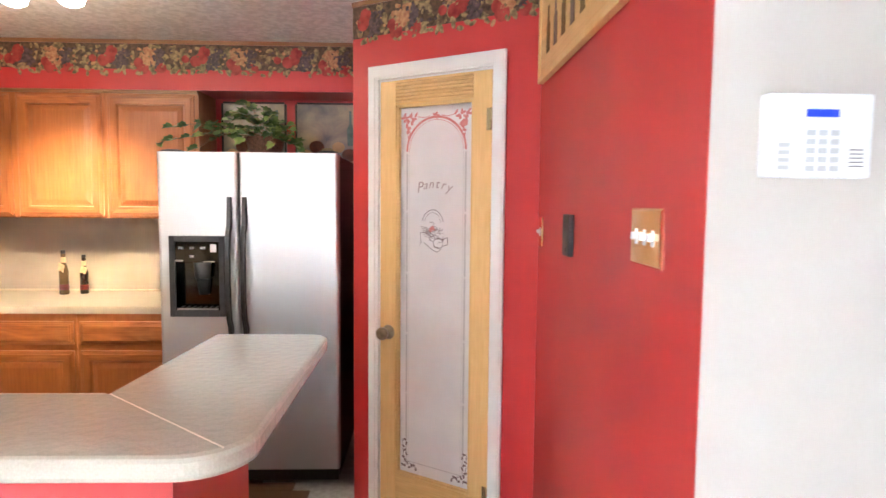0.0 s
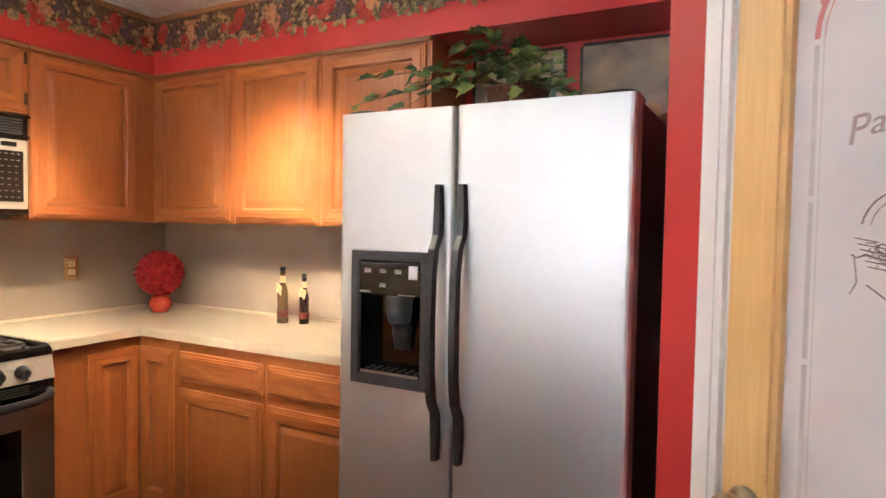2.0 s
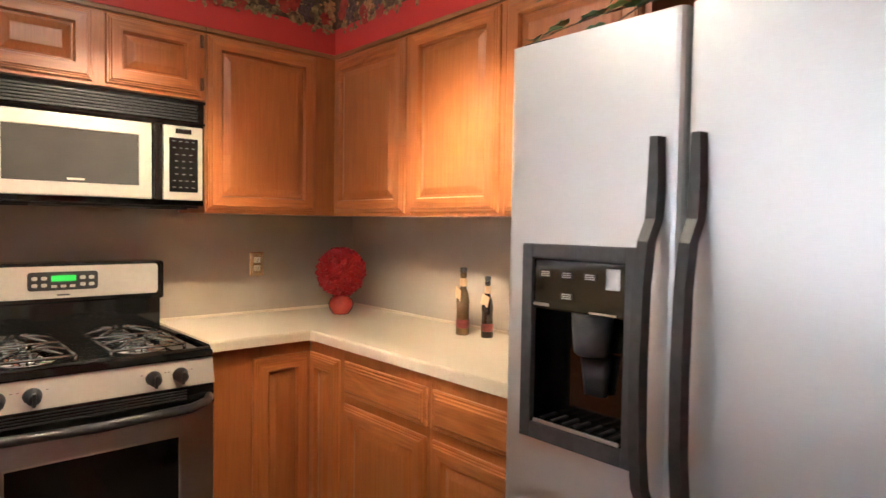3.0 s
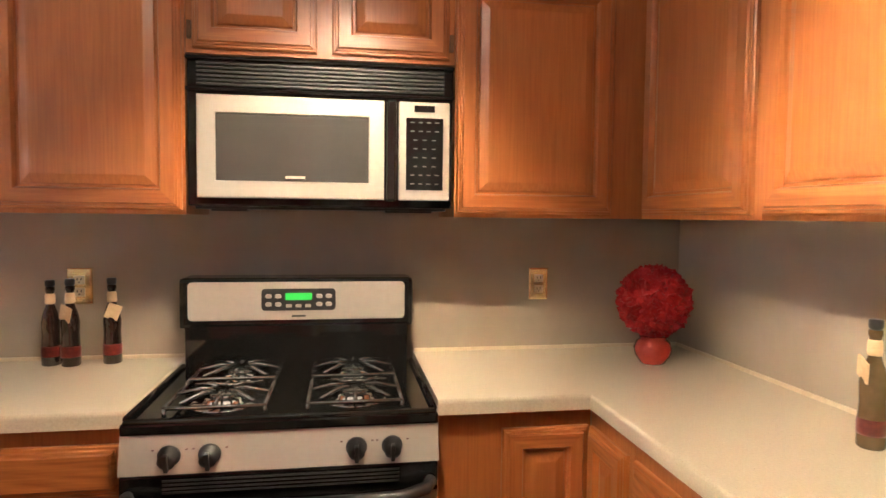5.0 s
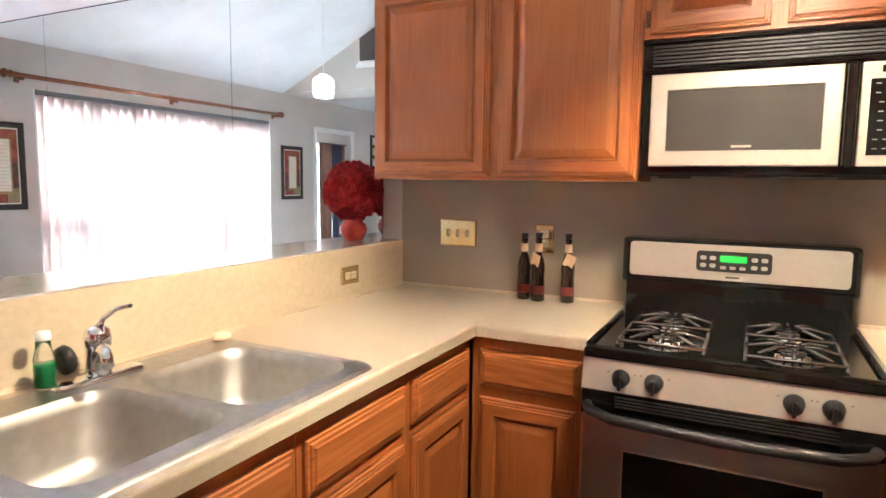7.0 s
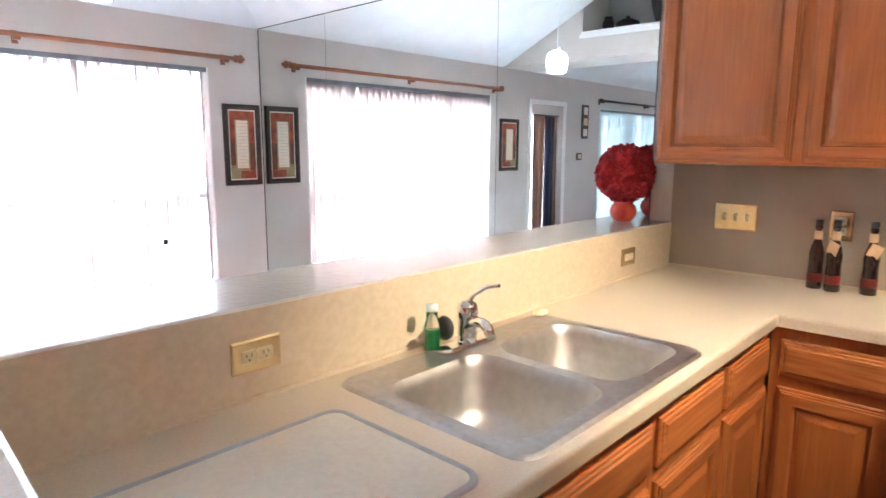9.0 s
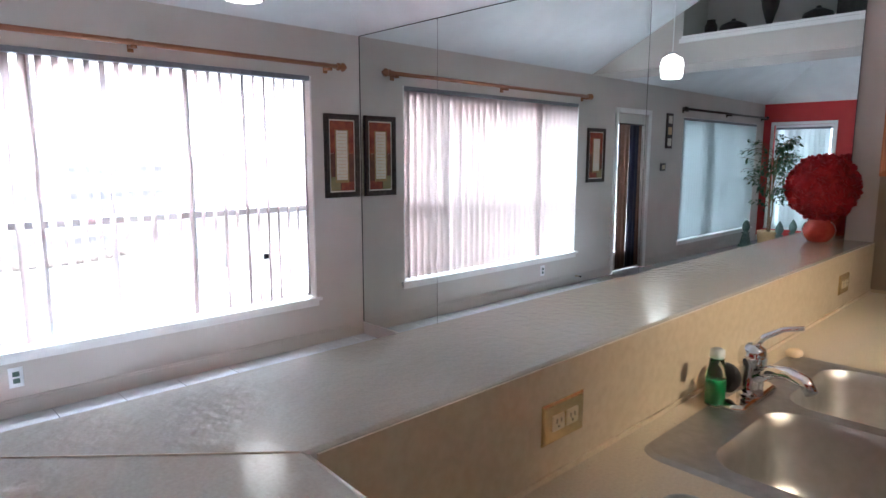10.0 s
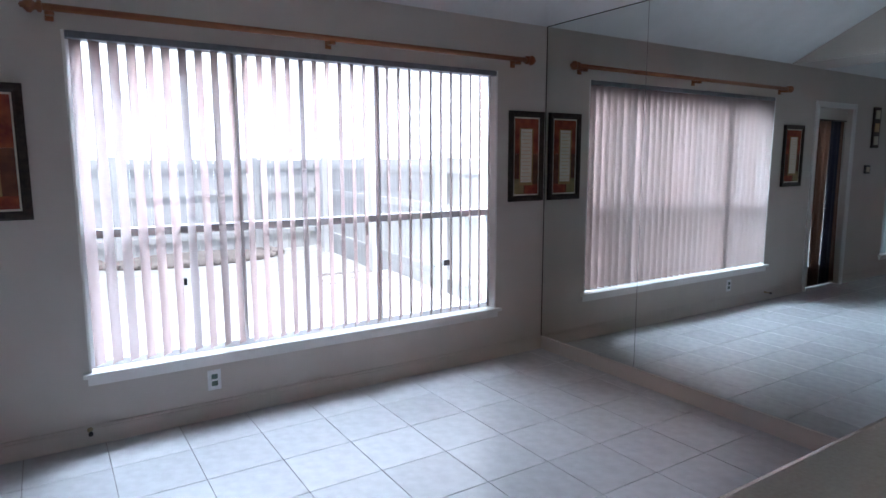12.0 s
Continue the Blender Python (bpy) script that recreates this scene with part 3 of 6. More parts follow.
for a in ((-0.50, -0.455, 0.0, 1.80), (0.455, 0.50, 0.0, 1.80), (-0.455, 0.455, 1.75, 1.80)):
    box(bm, -0.014, -0.001, a[0], a[1], a[2], a[3])
part("casing", bm, M_TRIM, th)


# ---- vertical blinds ----
def blinds(name, x0, x1, z0, z1, y, angle, material, label, pitch=0.080):
    th = thing(name, pose((x0 + x1) / 2, y, z1), label, "blind")
    cx = (x0 + x1) / 2
    part("headrail", B(x0 - cx, x1 - cx, -0.02, 0.034, -0.026, 0.008, bevel=0.003), M_RAIL, th, "grey aluminium headrail")
    bm = bmesh.new()
    n = 5
    w = 0.089
    a = radians(angle)
    cols = []
    for i in range(n):
        u = (i / (n - 1) - 0.5) * w
        bow = 0.013 * (1 - (2 * i / (n - 1) - 1) ** 2)
        px, py = u * math.sin(a) + bow * math.cos(a), u * math.cos(a) - bow * math.sin(a)
        cols.append((bm.verts.new((px, py, -0.006)), bm.verts.new((px, py, z0 - z1 + 0.012))))
    for p, q in zip(cols, cols[1:]):
        bm.faces.new((p[0], q[0], q[1], p[1])).smooth = True
    bmesh.ops.solidify(bm, geom=bm.faces[:], thickness=0.0012)
    me = mesh("slat", bm, material)
    k = int((x1 - x0 - 0.04) / pitch)
    for i in range(k + 1):
        ob = new("slat", me)
        ob.parent = th
        ob.location = (x0 - cx + 0.03 + i * pitch, 0, 0)
        ob.rotation_euler = (0, 0, radians(random.uniform(-0.25, 0.25)))
    return th


blinds("vertical_blind", WIN[0] + 0.015, WIN[1] - 0.015, WIN[2] + 0.01, 2.04, W - 0.03, 38, M_BLIND, "pinkish vinyl vertical blind with its slats turned open")
blinds("vertical_blind", WIN2[0] + 0.01, WIN2[1] - 0.01, WIN2[2] + 0.01, 2.0, W - 0.03, 42, M_BLINDW, "pale vertical blind with its slats turned")
th = blinds("vertical_blind", -0.42, 0.42, 0.0, 1.70, 0, 84, M_BLINDW, "narrow pale vertical blind in the red wall's window", 0.075)
th.matrix_basis = pose(END + 0.03, -1.715, 0.25 + 1.70, 0, 0, 90)


# ---- curtain rods ----
def rod(x0, x1, z, y, brackets, material, label):
    th = thing("curtain_rod", pose((x0 + x1) / 2, W, z), label, "curtain rod")
    cx = (x0 + x1) / 2
    part("pole", tube(bmesh.new(), [(x0 + 0.08 - cx, y - W, 0), (x1 - 0.08 - cx, y - W, 0)], 0.017, 12), material, th)
    for s, x in ((-1, x0 + 0.08), (1, x1 - 0.08)):
        bm = lathe(bmesh.new(), [(0.019, 0), (0.028, 0.005), (0.028, 0.018), (0.016, 0.024), (0.022, 0.034), (0.034, 0.046), (0.030, 0.062), (0.014, 0.074), (0.012, 0.084), (0.001, 0.09)], 14)
        bmesh.ops.transform(bm, verts=bm.verts[:], matrix=Matrix.Translation((x - cx, y - W, 0)) @ pose(0, 0, 0, 0, 90 * s, 0))
        part("finial", bm, material, th)
    for x in brackets:
        bm = bmesh.new()
        box(bm, x - cx - 0.018, x - cx + 0.018, 0.0, 0.014, -0.05, 0.03, bevel=0.004)
        box(bm, x - cx - 0.012, x - cx + 0.012, 0.014, y - W - 0.01, -0.03, -0.012)
        tube(bm, [(x - cx, y - W, -0.035), (x - cx, y - W, -0.016)], 0.02, 12)
        part("bracket", bm, material, th)
    return th


rod(-2.945, 0.045, 2.128, W + 0.07, (-2.80, -1.43, -0.06), M_ROD, "long orange-brown wooden curtain rod with turned finials")
rod(2.33, 5.46, 2.12, W + 0.07, (2.42, 3.9, 5.35), M_DARKWOOD, "dark wooden curtain rod over the living room window")

# ---- patio door ----
th = tagged(thing("door_2", pose(1.095, W, 0), "white patio door half covered by a dark curtain panel", "door"), kind="structure")
bm = bmesh.new()
for a in ((-0.375, -0.27, 0.01, 1.995), (0.27, 0.375, 0.01, 1.995), (-0.27, 0.27, 0.01, 0.25), (-0.27, 0.27, 1.86, 1.995)):
    box(bm, a[0], a[1], -0.10, -0.06, a[2], a[3])
part("leaf", bm, M_WHITE, th)
p = part("pane", B(-0.27, 0.27, -0.085, -0.08, 0.25, 1.86), M_GLASS, th)
p.visible_shadow = False
bm = bmesh.new()
for a in ((-0.435, -0.375, 0, 2.055), (0.375, 0.435, 0, 2.055), (-0.375, 0.375, 1.998, 2.055)):
    box(bm, a[0], a[1], 0.0015, 0.018, a[2], a[3])
    box(bm, a[0] + 0.012 if a[1] - a[0] < 0.1 else a[0], a[1] - 0.012 if a[1] - a[0] < 0.1 else a[1], 0.018, 0.022, a[2], a[3] - 0.012)
part("casing", bm, M_TRIM, th)


def drape(x0, x1, z0, z1, y, amp, waves, flare):
    """A hanging cloth with folds that deepen downwards and drift sideways by the flare."""
    bm = bmesh.new()
    n, rows = 40, 10
    grid = []
    for r in range(rows + 1):
        v = r / rows
        line = []
        for i in range(n + 1):
            u = i / n
            fold = amp * (0.5 + 0.9 * v) * math.sin(u * waves * 2 * math.pi + 0.5 * v)
            line.append(bm.verts.new((x0 + (x1 - x0) * u + flare[0] * (1 - u) * v * v + flare[1] * u * v * v, y + fold, z1 + (z0 - z1) * v)))
        grid.append(line)
    for a, b in zip(grid, grid[1:]):
        for i in range(n):
            bm.faces.new((a[i], a[i + 1], b[i + 1], b[i])).smooth = True
    bmesh.ops.solidify(bm, geom=bm.faces[:], thickness=0.003)
    return bm


th = thing("door_curtain", pose(1.13, W, 0.03), "brown and navy cloth panel hanging on the patio door", "curtain")
part("brown_cloth", drape(-0.290, -0.02, 0.0, 1.83, -0.048, 0.006, 2.5, (0.03, 0.0)), M_CURT1, th, "brown cloth")
part("navy_cloth", drape(-0.02, 0.20, 0.0, 1.83, -0.048, 0.006, 2, (0.0, 0.0)), M_CURT2, th, "dark navy cloth")
part("brown_edge", drape(0.20, 0.270, 0.0, 1.83, -0.048, 0.006, 1, (0.0, 0.045)), M_CURT1, th, "brown cloth")
part("rod", tube(bmesh.new(), [(-0.28, -0.045, 1.838), (0.31, -0.045, 1.838)], 0.008, 8), M_DARKWOOD, th)

# unseen slab over all and side walls, added to close the attic to skylight
bm = bmesh.new()
box(bm, S - 0.5, END + 0.6, W - 0.45, N + 0.6, 3.5, 3.6)
box(bm, S - T, END + T, W - T, W - 0.02, 2.452, 3.5)
box(bm, S - T, S - 0.02, W, N + T, 2.602, 3.5)
box(bm, S, END + T, N + 0.02, N + T, 2.602, 3.5)
box(bm, END + 0.02, END + T, W, N + 0.02, 3.402, 3.5)
box(bm, 1.2, END + T, 1.045, 1.1, 0, 3.5)
solid("roof", bm, M_SKYBLOCK, "unseen slab and walls above the ceilings, added to block sky light", "roof")

# ---- kitchen cabinets ----


def upper(m, w, z0, z1, doors, label, depth=0.305, hinge=()):
    """An upper cabinet unit: local x along its face, y into the wall, front of its face frame at y = 0."""
    th = thing("upper_cabinet", m, label, "cabinet", "upper cabinets")
    part("body", B(0.0005, w - 0.0005, 0.0, depth, z0, z1), M_OAK, th)
    for a, b in doors:
        d = part("door", rings_front(bmesh.new(), a, b, z0 + 0.012, z1 - 0.03, DOOR, True), M_OAK, th)
        d.data.materials.append(M_OAKX)
        d.location = (0, -0.0005, 0)
        for hx, hz in hinge:
            if a - 0.03 < hx < b + 0.03:
                part("hinge", B(hx - 0.006, hx + 0.006, -0.012, -0.0006, hz - 0.025, hz + 0.025, bevel=0.002), M_HINGE, d)
    bm = bmesh.new()
    box(bm, 0.0, w, -0.014, -0.0006, z1 - 0.022, z1 - 0.003, bevel=0.004)
    part("top_moulding", bm, M_OAKY, th, "dark oak edge moulding")
    return th


def lower(m, w, fronts, label, depth=0.56, toe=0.09, top=0.872, sink=False):
    """A base cabinet unit. fronts: (kind, x0, x1, z0, z1)."""
    th = thing("base_cabinet", m, label, "cabinet", "base cabinets")
    bm = B(0.0005, w - 0.0005, 0.0, depth, toe, 0.72 if sink else top)
    if sink:
        box(bm, 0.0005, w - 0.0005, 0.0, 0.012, 0.72, top)
    part("body", bm, M_OAK, th)
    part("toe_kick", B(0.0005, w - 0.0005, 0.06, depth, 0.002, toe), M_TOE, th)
    for kind, a, b, z0, z1 in fronts:
        d = part(kind, rings_front(bmesh.new(), a, b, z0, z1, DOOR if kind == "door" else DRAWER, kind == "door"), M_OAK if kind == "door" else M_OAKX, th)
        d.data.materials.append(M_OAKX)
        d.location = (0, -0.0005, 0)
    return th


UX, UY = -2.80, 3.618
UT = 2.143
# stove wall (local x runs along +y)
upper(pose(UX, 1.213, 0, 0, 0, 90), 1.027, 1.395, UT, [(0.008, 0.50), (0.535, 1.018)], "honey oak double-door upper cabinet beside the microwave")
upper(pose(UX, 2.241, 0, 0, 0, 90), 0.767, 1.848, UT, [(0.02, 0.362), (0.405, 0.747)], "short honey oak cabinet above the microwave", hinge=((0.012, 1.91), (0.755, 1.91), (0.012, 2.08), (0.755, 2.08)))
upper(pose(UX, 3.009, 0, 0, 0, 90), 0.609, 1.395, UT, [(0.005, 0.50)], "honey oak upper cabinet by the corner")
# fridge wall
upper(pose(UX + 0.001, UY, 0), 0.575, 1.395, UT, [(0.02, 0.545)], "honey oak upper cabinet in the corner")
upper(pose(UX + 0.577, UY, 0), 0.51, 1.395, UT, [(0.01, 0.49)], "honey oak upper cabinet over the counter")
upper(pose(UX + 1.088, UY, 0), 0.537, 1.395, UT, [(0.015, 0.515)], "honey oak upper cabinet next to the fridge")
tagged(solid("corner_post", B(UX - 0.30, UX, UY + 0.001, N - 0.001, 1.395, UT), M_OAK, "oak filler in the corner between upper cabinets", "filler", ""), kind="structure")

BX, BY, BP = -2.56, 3.362, 1.752    # fronts of base cabinets: stove wall, fridge wall, peninsula
DZ = (0.70, 0.83)
# stove wall, left and right of the range
lower(pose(BX, 1.765, 0, 0, 0, 90), 0.385, [("drawer", 0.03, 0.375, *DZ), ("door", 0.03, 0.36, 0.12, 0.665)], "honey oak base cabinet with a drawer beside the range")
lower(pose(BX, 2.93, 0, 0, 0, 90), 0.43, [("door", 0.175, 0.42, 0.12, 0.825)], "honey oak base cabinet between range and corner")
# fridge wall
lower(pose(BX + 0.002, BY, 0), 0.262, [("door", 0.012, 0.235, 0.12, 0.825)], "narrow honey oak corner base cabinet")
lower(pose(BX + 0.265, BY, 0), 0.516, [("drawer", 0.012, 0.502, *DZ), ("door", 0.012, 0.502, 0.12, 0.665)], "honey oak base cabinet with a drawer")
lower(pose(BX + 0.782, BY, 0), 0.572, [("drawer", 0.018, 0.555, *DZ), ("door", 0.018, 0.555, 0.12, 0.665)], "honey oak base cabinet with a drawer by the fridge")
# peninsula, facing the range side; local x runs towards -x
lower(pose(-1.168, BP, 0, 0, 0, 180), 0.49, [("drawer", 0.02, 0.47, *DZ), ("door", 0.02, 0.47, 0.12, 0.665)], "honey oak sink base cabinet with a false drawer", sink=True)
lower(pose(-1.659, BP, 0, 0, 0, 180), 0.47, [("drawer", 0.02, 0.44, *DZ), ("door", 0.02, 0.44, 0.12, 0.665)], "honey oak sink base cabinet with a false drawer", sink=True)
lower(pose(-2.130, BP, 0, 0, 0, 180), 0.43, [("drawer", 0.015, 0.40, *DZ), ("door", 0.015, 0.40, 0.12, 0.665)], "honey oak base cabinet at the counter's corner")

# dishwasher
th = thing("dishwasher", pose(-0.565, BP, 0, 0, 0, 180), "black built-in dishwasher under the counter", "dishwasher")
part("body", B(0.003, 0.597, 0.002, 0.56, 0.002, 0.868), M_PLAST, th)
part("door", B(0.004, 0.596, -0.02, 0.0, 0.12, 0.72, bevel=0.006), M_BLACK, th)
part("control_panel", B(0.004, 0.596, -0.026, 0.0, 0.725, 0.866, bevel=0.008), M_PLAST, th)
part("handle", B(0.16, 0.44, -0.032, -0.024, 0.742, 0.80, bevel=0.005), M_DGREY, th)
tagged(solid("peninsula_end_panel", B(-0.563, -0.505, 1.17, BP, 0.0, 0.872), M_OAK, "oak end panel of the peninsula", "panel", ""), kind="structure")

# ---- counters ----
CT, CB = 0.915, 0.875
SX0, SX1, SY0, SY1 = -1.945, -1.18, 1.235, 1.735       # hole for the sink


def worktop(outline, front, hole=None):
    """A laminate slab of one piece; edges whose ends both lie on a front line are rounded."""
    bm = bmesh.new()
    edges = []
    for loop in (outline, *([hole] if hole else [])):
        vs = [bm.verts.new((x, y, 0)) for x, y in loop]
        edges += [bm.edges.new((vs[i], vs[(i + 1) % len(vs)])) for i in range(len(vs))]
    bmesh.ops.triangle_fill(bm, edges=edges, use_beauty=True)
    ext = bmesh.ops.extrude_face_region(bm, geom=bm.faces[:])
    bmesh.ops.translate(bm, verts=[v for v in ext["geom"] if isinstance(v, bmesh.types.BMVert)], vec=(0, 0, CB - CT))
    bmesh.ops.recalc_face_normals(bm, faces=bm.faces[:])
    sel = [e for e in bm.edges if all(v.co.z > -0.001 and front(v.co) for v in e.verts) and len(e.link_faces) == 2 and e.calc_face_angle(0) > 1]
    bmesh.ops.bevel(bm, geom=sel, offset=0.009, segments=3, profile=0.5, affect="EDGES")
    return bm


th = thing("peninsula_countertop", pose(-1.8, 1.15, CT), "beige laminate countertop of the peninsula", "countertop")
x0, xr, y0, y1 = S + 0.001 + 1.8, -0.4595 + 1.8, 0.0105, 0.635
part("top", worktop([(x0, y0), (xr, y0), (xr, y1), (-2.53 + 1.8, y1), (-2.53 + 1.8, 2.158 - 1.15), (x0, 2.158 - 1.15)], lambda c: c.x > -2.54 + 1.8 and c.y > y1 - 0.001, [(SX0 + 1.8, SY0 - 1.15), (SX1 + 1.8, SY0 - 1.15), (SX1 + 1.8, SY1 - 1.15), (SX0 + 1.8, SY1 - 1.15)]), M_LAM, th)
th = thing("corner_countertop", pose(-2.4, 3.4, CT), "beige laminate corner countertop with a rounded edge", "countertop")
part("top", worktop([(S + 0.001 + 2.4, 2.925 - 3.4), (-0.13, 2.925 - 3.4), (-0.13, -0.055), (-1.215 + 2.4, -0.055), (-1.215 + 2.4, N - 3.401), (S + 0.001 + 2.4, N - 3.401)], lambda c: c.y < -0.05 and c.x > -0.14), M_LAM, th)

# low backsplash strips where counter meets wall
bm = bmesh.new()
box(bm, S + 0.0005, S + 0.006, 1.156, 2.155, CT, CT + 0.012)
box(bm, S + 0.0005, S + 0.006, 2.93, N, CT, CT + 0.012)
box(bm, S + 0.006, -1.215, N - 0.006, N - 0.0005, CT, CT + 0.012)
box(bm, S + 0.006, -0.505, 1.1597, 1.164, CT, CT + 0.010)
solid("trim_counter_seam", bm, M_SPLASH, "beige sealing strip where counter meets wall", "trim")

# ---- raised bar ----
bm = bmesh.new()
box(bm, S, -0.30, 0.99, 1.15, 0, 1.076)
box(bm, -0.455, -0.30, 1.15, 1.46, 0, 1.076)
solid("wall_bar", bm, M_RED, "red painted half wall that carries the bar", "wall")
bm = bmesh.new()
box(bm, S + 0.006, -0.4985, 1.1565, 1.1595, CT, 1.1185)
box(bm, -0.4985, -0.4585, 1.1502, 1.1595, CT, 1.076)
box(bm, -0.4585, -0.4555, 1.1502, 1.46, CT, 1.076)
solid("trim_bar_backsplash", bm, M_SPLASH, "beige laminate backsplash below the bar", "trim")


def bar_outline(ins):
    x1, y0, r = -0.130 - ins, 0.832 + ins, 0.11
    pts = [(S + 0.007, 1.156 - ins), (S + 0.007, y0)]
    for i in range(9):
        t = radians(-90 + 90 * i / 8)
        pts.append((x1 - r + r * math.cos(t), y0 + r + r * math.sin(t)))
    ye = 1.716 - ins
    for i in range(6):
        t = radians(90 * i / 5)
        pts.append((x1 - 0.04 + 0.04 * math.cos(t), ye - 0.04 + 0.04 * math.sin(t)))
    pts += [(-0.463 + ins, ye), (-0.494 + ins, 1.156 - ins)]
    return pts


bm = bmesh.new()
zb, zt = 1.077, 1.121
loft(bm, [(bar_outline(0.012), zb), (bar_outline(0.003), zb + 0.004), (bar_outline(0), zb + 0.012), (bar_outline(0), zt - 0.010), (bar_outline(0.003), zt - 0.003), (bar_outline(0.010), zt)], True, True, False)
bmesh.ops.translate(bm, verts=bm.verts[:], vec=(1.8, -1.0, -zt))
th = thing("breakfast_bar", pose(-1.8, 1.0, zt), "raised beige laminate breakfast bar with rounded corners", "bar counter")
part("top", bm, M_BAR, th)
part("mitre_seam", tube(bmesh.new(), [(1.8 - 0.484, 0.146, -0.0002), (1.8 - 0.170, -0.128, -0.0002)], 0.0016, 6), M_SPLASH, th, "pale mitre seam")

# ---- sink ----
th = thing("kitchen_sink", pose(-1.565, 1.485, CT), "double-bowl stainless steel sink set in the counter", "sink")
x0, x1, y0, y1 = -0.415, 0.418, -0.275, 0.272
bowls = [(-0.375, -0.02, -0.165, 0.225), (0.02, 0.375, -0.165, 0.225)]
bm = bmesh.new()
n = 5
out = [bm.verts.new((*p, 0.0)) for p in rrect(x0, x1, y0, y1, 0.05, n)]
out2 = [bm.verts.new((*p, 0.008)) for p in rrect(x0 + 0.008, x1 - 0.008, y0 + 0.008, y1 - 0.008, 0.045, n)]
for i in range(len(out)):
    j = (i + 1) % len(out)
    bm.faces.new((out[i], out[j], out2[j], out2[i])).smooth = True
edges = [bm.edges.get((out2[i], out2[(i + 1) % len(out2)])) for i in range(len(out2))]
for b in bowls:
    lp = [bm.verts.new((*p, 0.008)) for p in rrect(*b, 0.07, n)]
    edges += [bm.edges.new((lp[i], lp[(i + 1) % len(lp)])) for i in range(len(lp))]
bmesh.ops.triangle_fill(bm, edges=edges, use_beauty=True)
part("rim", bm, M_RIM, th, "flat brushed steel rim")
for a, b, c, d in bowls:
    bm = bmesh.new()
    loft(bm, [(rrect(a, b, c, d, 0.07, n), 0.0078), (rrect(a + 0.006, b - 0.006, c + 0.006, d - 0.006, 0.07, n), 0.001), (rrect(a + 0.012, b - 0.012, c + 0.012, d - 0.012, 0.07, n), -0.02), (rrect(a + 0.025, b - 0.025, c + 0.025, d - 0.025, 0.075, n), -0.12), (rrect(a + 0.04, b - 0.04, c + 0.04, d - 0.04, 0.08, n), -0.15), (rrect(a + 0.075, b - 0.075, c + 0.075, d - 0.075, 0.08, n), -0.165), (rrect((a + b) / 2 - 0.05, (a + b) / 2 + 0.05, (c + d) / 2 - 0.05, (c + d) / 2 + 0.05, 0.049, n), -0.170)], False, True)
    bowl = part("bowl", bm, M_SINK, th)
    part("drain", lathe(bmesh.new(), [(0.042, -0.169), (0.040, -0.166), (0.03, -0.168), (0.012, -0.168)], 18, ((a + b) / 2, (c + d) / 2, 0)), M_CHROME, bowl)

# faucet
th = thing("kitchen_faucet", pose(-1.562, 1.262, CT + 0.008), "chrome single-lever kitchen faucet behind the sink", "faucet")
part("base_plate", loft(bmesh.new(), [(rrect(-0.11, 0.11, -0.028, 0.028, 0.026), 0), (rrect(-0.11, 0.11, -0.028, 0.028, 0.026), 0.008), (rrect(-0.10, 0.10, -0.02, 0.02, 0.019), 0.013)], True, True), M_CHROME, th)
part("body", lathe(bmesh.new(), [(0.028, 0.012), (0.027, 0.03), (0.025, 0.075), (0.029, 0.08), (0.031, 0.10), (0.026, 0.118), (0.012, 0.126)], 18), M_CHROME, th)
part("spout", tube(bmesh.new(), [(0.007, 0.013, 0.055), (0.028, 0.052, 0.082), (0.050, 0.094, 0.092), (0.069, 0.129, 0.088), (0.077, 0.144, 0.070)], 0.016, 12, 0.013), M_CHROME, th)
part("lever", tube(bmesh.new(), [(0, 0, 0.118), (-0.005, 0.02, 0.145), (-0.012, 0.055, 0.168), (-0.016, 0.095, 0.178)], 0.011, 10, 0.007, 0.7), M_CHROME, th)

# soap brush: clear handle with green soap and a black scrubbing head
th = thing("dish_brush", pose(-1.462, 1.225, CT + 0.008), "clear dish brush filled with green soap", "dish brush")
th.scale = (0.78, 0.78, 0.9)
part("soap", lathe(bmesh.new(), [(0.018, 0.006), (0.0245, 0.012), (0.0255, 0.055), (0.0245, 0.066), (0.012, 0.067)], 16), M_GREENGEL, th, "green liquid soap")
b2 = part("bottle", lathe(bmesh.new(), [(0.022, 0.0), (0.0275, 0.005), (0.0285, 0.05), (0.027, 0.075), (0.021, 0.095), (0.019, 0.118), (0.012, 0.120)], 16), M_GLASS, th, "clear plastic bottle")
b2.visible_shadow = False
part("cap", lathe(bmesh.new(), [(0.0195, 0.1205), (0.0205, 0.126), (0.0195, 0.140), (0.010, 0.144)], 16), M_WPLAST, th, "pale screw cap")
bm = lathe(bmesh.new(), [(0.020, -0.012), (0.036, -0.008), (0.038, 0.012), (0.030, 0.022), (0.01, 0.025)], 16)
bmesh.ops.transform(bm, verts=bm.verts[:], matrix=pose(-0.048, 0.01, 0.06, 0, -80, 0))
part("scrub_head", bm, M_PLAST, th, "black bristle head")
th = thing("soap_bar", pose(-1.96, 1.232, CT + 0.008), "small pale soap bar on the sink's corner", "soap")
part("bar", lathe(bmesh.new(), [(0.022, 0), (0.030, 0.004), (0.030, 0.012), (0.022, 0.018), (0.006, 0.020)], 16, squash=0.7), M_SPONGE, th)

